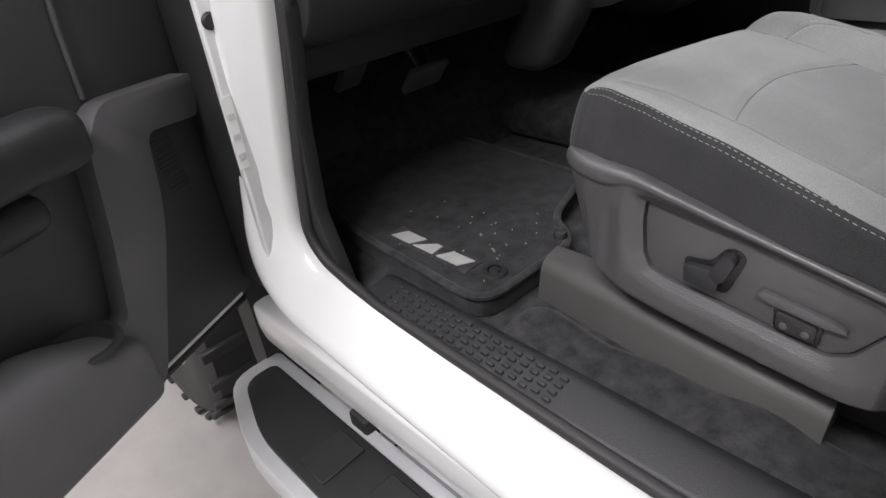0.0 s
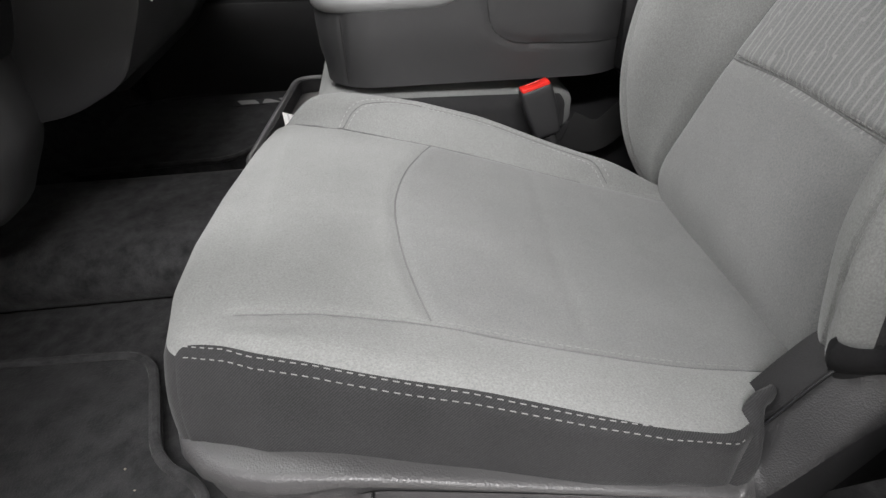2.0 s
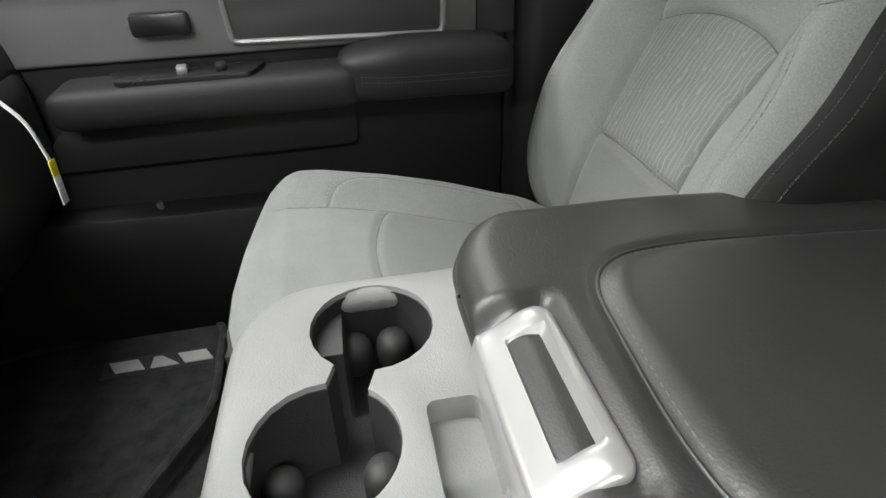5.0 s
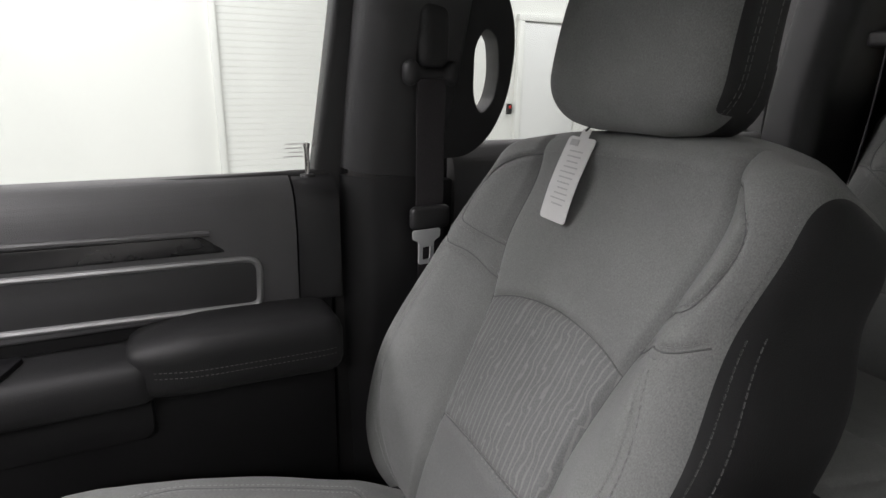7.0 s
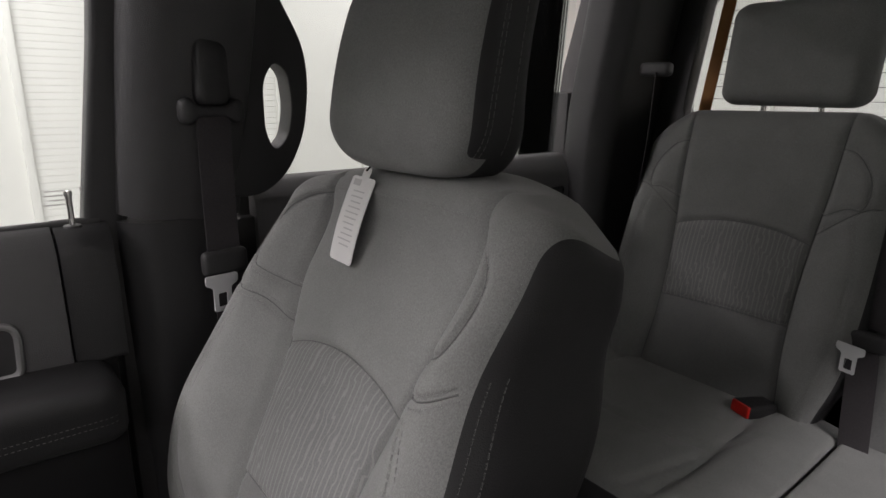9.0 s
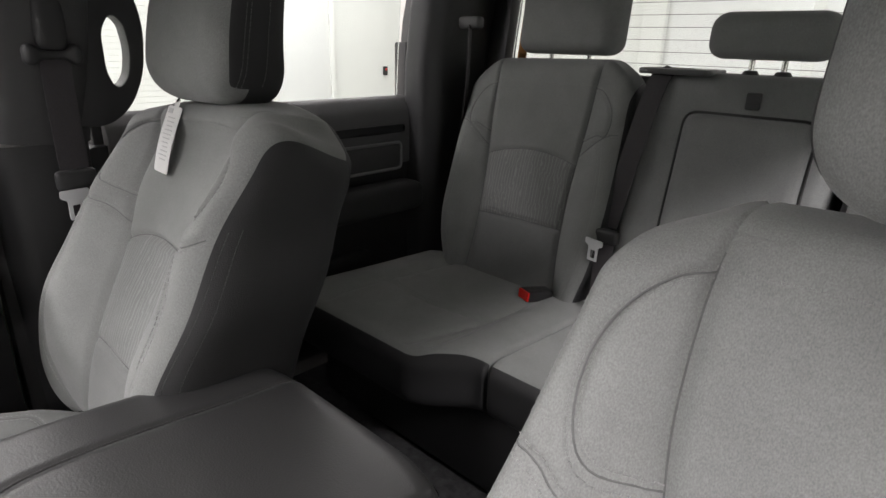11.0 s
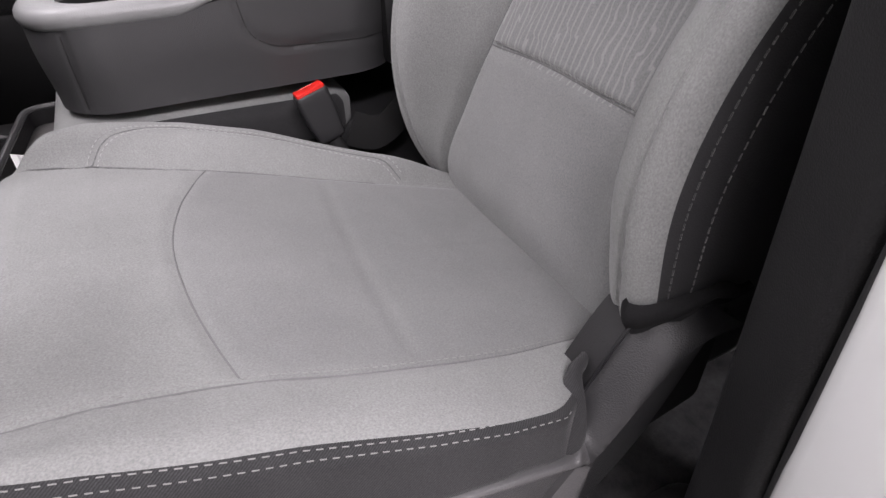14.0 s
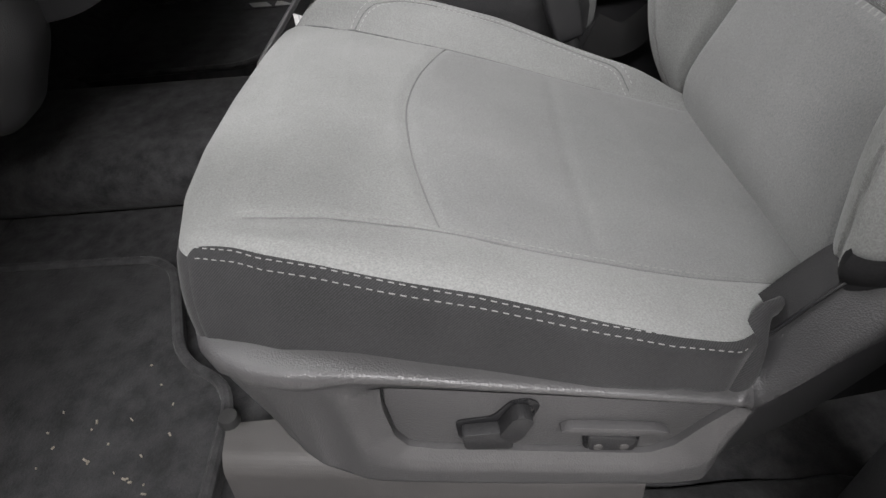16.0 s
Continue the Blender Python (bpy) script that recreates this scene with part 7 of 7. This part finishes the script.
plate_loop("tongue", (0.196, -1.098, 1.236), (1, 0, 0.1), (-0.05, 0.15, -1), 0.022, 0.05, ALLOY, belt3, "bright steel tongue")
belt4 = thing("rear_seat_belt", (0.70, -1.21, 1.1), "dark rear corner seat belt", "seat belt", "seat belts")
ribbon("webbing", [(0.690, -1.205, 1.70), (0.694, -1.20, 1.5), (0.72, -1.18, 1.2), (0.735, -1.15, 1.05)], 0.046, (0.5, -0.86, 0), WEBBING, belt4)
V, F, P = soft_box((0.655, -1.225, 1.690), (0.730, -1.195, 1.722), (0.012, 0.010, 0.010), (0.008, 0.006, 0.006))
mesh_from("belt_guide", V, F, PLASTIC_BLACK, belt4, "black belt guide")


def buckle(name, at, axis, across, label, strap=None):
    """A belt buckle: dark body along axis, red button on its end."""
    b = thing(name, tuple(at), label, "buckle", "seat belt buckles")
    ax = np.array(axis, float) / np.linalg.norm(axis)
    a = np.array(across, float)
    a -= ax * (a @ ax)
    a /= np.linalg.norm(a)
    n = np.cross(ax, a)
    place = lambda V: np.array(at) + V[:, :1] * a + V[:, 1:2] * n + V[:, 2:] * ax
    V, F, P = soft_box((-0.023, -0.013, -0.075), (0.023, 0.013, 0.0), (0.006, 0.006, 0.006), (0.006, 0.006, 0.008))
    V[:, 0] *= 1 - 0.15 * step01(-V[:, 2], 0.03, 0.075)
    body_ = mesh_from("body", place(V), F, PLASTIC_BLACK, b)
    V, F, P = soft_box((-0.0205, -0.0115, -0.006), (0.0205, 0.0115, 0.0035), (0.003, 0.003, 0.003), (0.006, 0.006, 0.004))
    V[:, 2] -= 0.0022 * np.clip(1 - (V[:, 0] / 0.018) ** 2, 0, 1) * (P[:, 2] > 0.003)
    mesh_from("button", place(V), F, RED, b, "red release button")
    return b


buckle("seat_belt_buckle", (-0.166, 0.034, 1.090), (0.10, 0.28, 0.95), (0.05, -0.95, 0.25), "black belt buckle with a red button")
bk = thing("buckle_stalk", (-0.18, -0.02, 0.9), "black flexible buckle stalk", "stalk")
tube("cable", smooth_path([(-0.174, 0.012, 1.018), (-0.182, -0.008, 0.97), (-0.195, -0.03, 0.90)], 5), 0.011, RUBBER, bk)
ribbon("sleeve", [(-0.16, -0.02, 1.02), (-0.15, -0.07, 1.0), (-0.14, -0.13, 1.04)], 0.05, (0, 0.2, 1), RUBBER, bk, "black belt sleeve")
buckle("seat_belt_buckle", (0.332, -1.030, 1.074), (0.35, 0.90, 0.10), (0.93, -0.36, 0.0), "black rear belt buckle with a red button on the cushion")

# ---- paper tag on the far seat ----
tag = thing("seat_tag", (0.50, -0.29, 1.45), "white paper instruction tag hanging from the headrest", "tag")
N_ = np.array((0.0, 0.90, 0.43))
top_c, bot_c = np.array((0.548, -0.338, 1.553)), np.array((0.551, -0.300, 1.443))
dn = (bot_c - top_c) / np.linalg.norm(bot_c - top_c)
acr = np.cross(dn, N_)
acr /= np.linalg.norm(acr)
nn = np.cross(acr, dn)
tag_l = np.linalg.norm(bot_c - top_c)


def tag_piece(name, u0, u1, v0, v1, mat, lift, label="", r=0.0):
    out = rounded([(u0, v0), (u0, v1), (u1, v1), (u1, v0)], r, 4) if r else [(u0, v0), (u0, v1), (u1, v1), (u1, v0)]
    c = np.array([top_c + acr * u + dn * v + nn * (lift + 0.006 * math.sin(v / tag_l * 2.6)) for u, v in dense(out, 0.012)])
    k = len(c)
    V = np.concatenate([c, c + nn * 0.0006])
    F = [tuple(range(k))[::-1], tuple(range(k, 2 * k))] + [(i, (i + 1) % k, k + (i + 1) % k, k + i) for i in range(k)]
    return mesh_from(name, V, F, mat, tag, label, smooth=False)


tag_piece("card", -0.0255, 0.0255, 0.008, tag_l, PAPER, 0.002, "white card", 0.006)
tag_piece("card_tab", -0.008, 0.008, -0.004, 0.012, PAPER, 0.0016, "", 0.004)
random.seed(4)
for k in range(11):
    w = 0.015 * random.uniform(0.75, 1.05)
    tag_piece("print_line", -w, w - random.uniform(0, 0.006), 0.026 + 0.0068 * k, 0.0276 + 0.0068 * k, INK, 0.0030)
tag_piece("print_block", 0.003, 0.018, 0.012, 0.020, INK, 0.0030)
tube("string", smooth_path([tuple(top_c + nn * 0.004), (0.540, -0.343, 1.566), (0.532, -0.365, 1.576)], 5), 0.0014, RUBBER, tag, "black string", n=6)


# ---- floor mats ----
def floor_mat(pts, logo, flip, label):
    m = thing("floor_mat", (pts[0][0], pts[0][1], FLOOR_Z), label, "floor mat", "floor mats")
    out = rounded(pts, 0.05, 7)
    o = prism("mat", dense(out, 0.03), "z", 0.757, 0.796, 0.004, MAT_CLOTH, m, "charcoal carpet mat")
    tube("edge_binding", [(a, b, 0.796) for a, b in dense(out, 0.03)], 0.007, CARPET, m, "black bound edge", n=8, closed=True)
    lx, y0, y1 = logo
    block("badge_field", (lx, (y0 + y1) / 2, 0.7965), (0.046, abs(y1 - y0) + 0.024, 0.003), 0.001, CARPET, m, "dark badge patch")
    n = 3
    w = (y1 - y0) / n
    for k in range(n):
        ya, yb = y0 + w * (k + 0.08), y0 + w * (k + 0.92)
        sk = 0.008 * flip
        prism("badge_shape", [(lx - 0.014, ya + sk), (lx + 0.014, ya - sk + (0.30 * w if k == 1 else 0)), (lx + 0.014, yb - sk - (0.30 * w if k == 1 else 0)), (lx - 0.014, yb + sk)], "z", 0.797, 0.8005, 0.0008, LOGO, m, "pale grey badge shape", seg=1)
    return m


dm = floor_mat([(-0.772, 0.476), (-0.545, 0.470), (-0.50, 0.545), (-0.315, 0.60), (-0.300, 1.04), (-0.705, 0.99), (-0.755, 0.80)], (-0.710, 0.735, 0.562), 1, "charcoal carpet floor mat with pale badge and crumbs")
lathe("eyelet", [(0.012, 0.004), (0.020, 0.004), (0.022, 0.0)], (-0.697, 0.516, 0.797), (0, 0, 1), RUBBER, dm, "black fixing eyelet", n=24)
lathe("eyelet_post", [(0.0, 0.006), (0.008, 0.005), (0.010, 0.0)], (-0.697, 0.516, 0.797), (0, 0, 1), RUBBER, dm, n=18)
floor_mat([(0.775, 0.476), (0.545, 0.470), (0.315, 0.60), (0.300, 1.04), (0.705, 0.99), (0.755, 0.80)], (0.672, 0.487, 0.66), -1, "charcoal carpet floor mat with pale badge")
random.seed(11)
crumbs = thing("crumbs", (-0.65, 0.6, 0.797), "pale straw crumbs scattered on the mat", "crumbs", kind="stuff")
V, F = [], []
for k in range(34):
    x, y = random.gauss(-0.62, 0.06), random.gauss(0.58, 0.075)
    if not (-0.75 < x < -0.5 and 0.49 < y < 0.95):
        continue
    a, l, w = random.uniform(0, 3.1), random.uniform(0.0007, 0.0026), random.uniform(0.0004, 0.0010)
    i = len(V)
    for z in (0.7965, 0.7985):
        V += [(x + math.cos(a) * u * l - math.sin(a) * v * w, y + math.sin(a) * u * l + math.cos(a) * v * w, z) for u, v in ((-1, -1), (1, -1), (1, 1), (-1, 1))]
    F += [(i + 4, i + 5, i + 6, i + 7)] + [(i + q, i + (q + 1) % 4, i + 4 + (q + 1) % 4, i + 4 + q) for q in range(4)]
tagged(mesh_from("crumb", V, F, CRUMB, crumbs, smooth=False), kind="stuff")

# carpet shoulder between the sill plate and the seat riser
V, F, P = soft_box((-0.79, -0.20, 0.735), (-0.69, 0.44, 0.775), (0.03, 0.04, 0.018), (0.012, 0.02, 0.008))
V[:, 2] += 0.006 * np.sin(V[:, 1] * 17) + 0.004 * np.sin(V[:, 1] * 41 + V[:, 0] * 30)
structure(mesh_from("carpet_edge", V, F, CARPET), "black carpet beside the seat riser", "carpet")
V, F, P = soft_box((-0.16, 0.36, 0.74), (0.18, 1.2, 0.86), (0.08, 0.08, 0.06), (0.02, 0.03, 0.02))
structure(mesh_from("tunnel", V, F, CARPET), "black carpeted floor tunnel", "floor")

# ---- dash, steering wheel, pedals ----
dash = thing("dashboard", (0, 1.1, 1.0), "black dashboard with knee panels and centre stack", "dashboard")
prism("upper_pad", rounded([(0.66, 1.27), (0.70, 1.43), (0.85, 1.46), (1.25, 1.42), (1.38, 1.30), (1.38, 1.12), (0.85, 1.12), (0.70, 1.16)], 0.05), "x", -0.84, 0.86, 0.01, PLASTIC_BLACK, dash, "black dash pad")
V, F, P = soft_box((-0.80, 0.665, 1.135), (-0.20, 0.83, 1.29), (0.05, 0.05, 0.05), (0.02, 0.02, 0.02))
V[:, 1] += 0.10 * step01(-V[:, 2], -1.24, -1.13)
mesh_from("knee_panel", V, F, PLASTIC_BLACK, dash, "black knee panel")
# Added block: its black stands for the dark behind the knee panel.
block("dark_filler", (-0.50, 1.03, 1.115), (0.66, 0.46, 0.06), 0.01, PLASTIC_BLACK, dash, "black under-dash cover")
V, F, P = soft_box((0.24, 0.655, 0.98), (0.82, 0.83, 1.30), (0.04, 0.05, 0.05), (0.02, 0.02, 0.02))
V[:, 1] += 0.08 * step01(-V[:, 2], -1.15, -0.98)
mesh_from("glove_box", V, F, PLASTIC_BLACK, dash, "black glove box")
V, F, P = soft_box((-0.24, 0.70, 0.955), (-0.12, 0.84, 1.22), (0.04, 0.05, 0.04), (0.015, 0.015, 0.015))
V[:, 1] += 0.06 * step01(-V[:, 2], -1.1, -0.955)
mesh_from("lower_duct", V, F, DOOR_TRIM, dash, "dark lower dash duct")
# centre stack
stack = prism("centre_stack_panel", rounded([(0.575, 1.13), (0.520, 1.24), (0.55, 1.42), (0.74, 1.43), (0.74, 1.08), (0.66, 1.09)], 0.03), "x", -0.16, 0.185, 0.012, PLASTIC_BLACK, dash, "black centre stack")
for sx in (-0.150, 0.164):
    prism("stack_bezel", rounded([(0.512, 1.262), (0.504, 1.274), (0.507, 1.31), (0.528, 1.42), (0.560, 1.42), (0.545, 1.32)], 0.006, 3), "x", sx - 0.012, sx + 0.012, 0.003, SILVER, stack, "satin grey stack bezel")
tube("stack_strip", [(-0.15, 0.507, 1.302), (0.0, 0.505, 1.304), (0.125, 0.509, 1.304)], 0.0055, CHROME, stack, "bright trim strip", n=10)
block("strip_back", (0.005, 0.528, 1.320), (0.29, 0.03, 0.018), 0.005, SILVER, stack, "satin grey panel edge", turn=rot(-14, 0, 0))
prism("toggle_shelf", rounded([(0.486, 1.256), (0.512, 1.272), (0.53, 1.272), (0.53, 1.242), (0.492, 1.248)], 0.004, 3), "x", -0.155, 0.152, 0.003, PLASTIC_SMOOTH, stack, "black toggle shelf")
for k in range(8):
    cap = block("toggle_switch", (-0.128 + 0.0365 * k, 0.497, 1.2645), (0.034, 0.018, 0.008), 0.003, SILVER, stack, "bright toggle switch", turn=rot(32, 0, 0))
    for r in range(3):
        block("grip_rib", (-0.128 + 0.0365 * k, 0.4905 + 0.0045 * r, 1.2655 + 0.0028 * r), (0.012, 0.0022, 0.0032), 0.0006, RUBBER, cap, turn=rot(32, 0, 0), seg=1)
block("lower_strip", (-0.02, 0.516, 1.228), (0.27, 0.004, 0.003), 0.001, CHROME, stack, "thin bright strip", turn=rot(0, 0, 0))
for kx in (-0.08, 0.02, 0.105):
    lathe("control_knob", [(0.0, 0.026), (0.014, 0.026), (0.0165, 0.022), (0.0175, 0.004), (0.021, 0.0)], (kx, 0.522, 1.350), (0, -0.95, 0.25), CHROME, stack, "bright ringed control knob", n=28)
    lathe("knob_cap", [(0.0, 0.0272), (0.012, 0.027), (0.0125, 0.025)], (kx, 0.522, 1.350), (0, -0.95, 0.25), PLASTIC_SMOOTH, stack, "black knob cap", n=24)
block("display", (0.012, 0.548, 1.400), (0.24, 0.012, 0.07), 0.004, PLASTIC_SMOOTH, stack, "glossy dark display", turn=rot(-14, 0, 0))

ytag = thing("hang_tag", (0.63, 0.60, 1.13), "yellow and white paper tag on a white strap", "tag")
ribbon("strap", [(0.655, 0.640, 1.285), (0.650, 0.615, 1.25), (0.643, 0.602, 1.20)], 0.009, (1, 0.1, 0), PAPER, ytag, "white strap")
block("tag_head", (0.641, 0.600, 1.189), (0.020, 0.0015, 0.022), 0.0004, YELLOW, ytag, "yellow tag head", turn=rot(0, 6, 0))
block("tag_card", (0.638, 0.600, 1.158), (0.020, 0.0014, 0.040), 0.0004, PAPER, ytag, "white tag card", turn=rot(0, 6, 0))
for k in range(3):
    block("print_line", (0.639, 0.5988, 1.150 + 0.008 * k), (0.013, 0.0006, 0.0022), 0, INK, ytag, turn=rot(0, 6, 0))

wheel_c = np.array((-0.421, 0.425, 1.529))
wn = np.array((0.0, -0.920, 0.392))
wu = np.cross(wn, (1, 0, 0))
wheel2 = thing("steering_wheel", tuple(wheel_c), "dark grey leather steering wheel", "steering wheel")
ringp = [wheel_c + 0.187 * (math.cos(a) * np.array((1, 0, 0)) + math.sin(a) * wu) for a in np.linspace(0, 2 * math.pi, 64, endpoint=False)]
sweep("rim", ringp, circle(0.0165, 14, 0.019), tuple(wn), RIM_LEATHER, wheel2, "grey leather rim", closed=True)
V, F, P = soft_box((-0.075, -0.06, -0.03), (0.075, 0.065, 0.02), (0.03, 0.03, 0.015), (0.012, 0.012, 0.01))
mesh_from("hub", wheel_c - wn * 0.01 + V[:, :1] * np.array((1.0, 0, 0)) + V[:, 1:2] * wu + V[:, 2:] * wn, F, PLASTIC_BLACK, wheel2, "black hub")
for a in (0.12, math.pi - 0.12, -math.pi / 2):
    d_ = math.cos(a) * np.array((1, 0, 0)) + math.sin(a) * wu
    sweep("spoke", [wheel_c + d_ * 0.06 - wn * 0.01, wheel_c + d_ * 0.12 - wn * 0.008, wheel_c + d_ * 0.185], rounded([(-0.02, -0.007), (0.02, -0.007), (0.02, 0.007), (-0.02, 0.007)], 0.005, 3), tuple(wn), PLASTIC_BLACK, wheel2, "black spoke")
tube("steering_column", [wheel_c - wn * 0.03, wheel_c - wn * 0.27], 0.055, PLASTIC_BLACK, dash, "black steering column shroud", n=18)

pedal = thing("brake_pedal", (-0.625, 0.95, 0.98), "worn rubber brake pedal on a steel arm", "pedal", "pedals")
block("pad", (-0.625, 0.91, 1.052), (0.062, 0.016, 0.10), 0.006, RISER, pedal, "worn grey pedal pad", turn=rot(38, 0, 6))
tube("arm", [(-0.625, 0.925, 1.06), (-0.62, 0.99, 1.13), (-0.61, 1.05, 1.25)], 0.009, STEEL, pedal)
pedal2 = thing("brake_pedal", (-0.452, 0.95, 0.95), "wide worn brown brake pedal on a steel arm", "pedal", "pedals")
block("pad", (-0.452, 0.905, 0.995), (0.105, 0.016, 0.065), 0.006, RISER, pedal2, "worn grey-brown pedal pad", turn=rot(38, 0, 0))
tube("arm", [(-0.452, 0.92, 1.0), (-0.45, 0.98, 1.08), (-0.45, 1.05, 1.2)], 0.009, STEEL, pedal2)
pedal3 = thing("accelerator_pedal", (-0.26, 1.08, 0.82), "black rubber accelerator pedal on the toe board", "pedal", "pedals")
block("pad", (-0.255, 1.05, 0.90), (0.052, 0.014, 0.13), 0.005, RUBBER, pedal3, turn=rot(40, 0, 0))
tube("arm", [(-0.255, 1.07, 0.92), (-0.255, 1.12, 1.0)], 0.008, RUBBER, pedal3)

# ---- what stands outside the windows ----
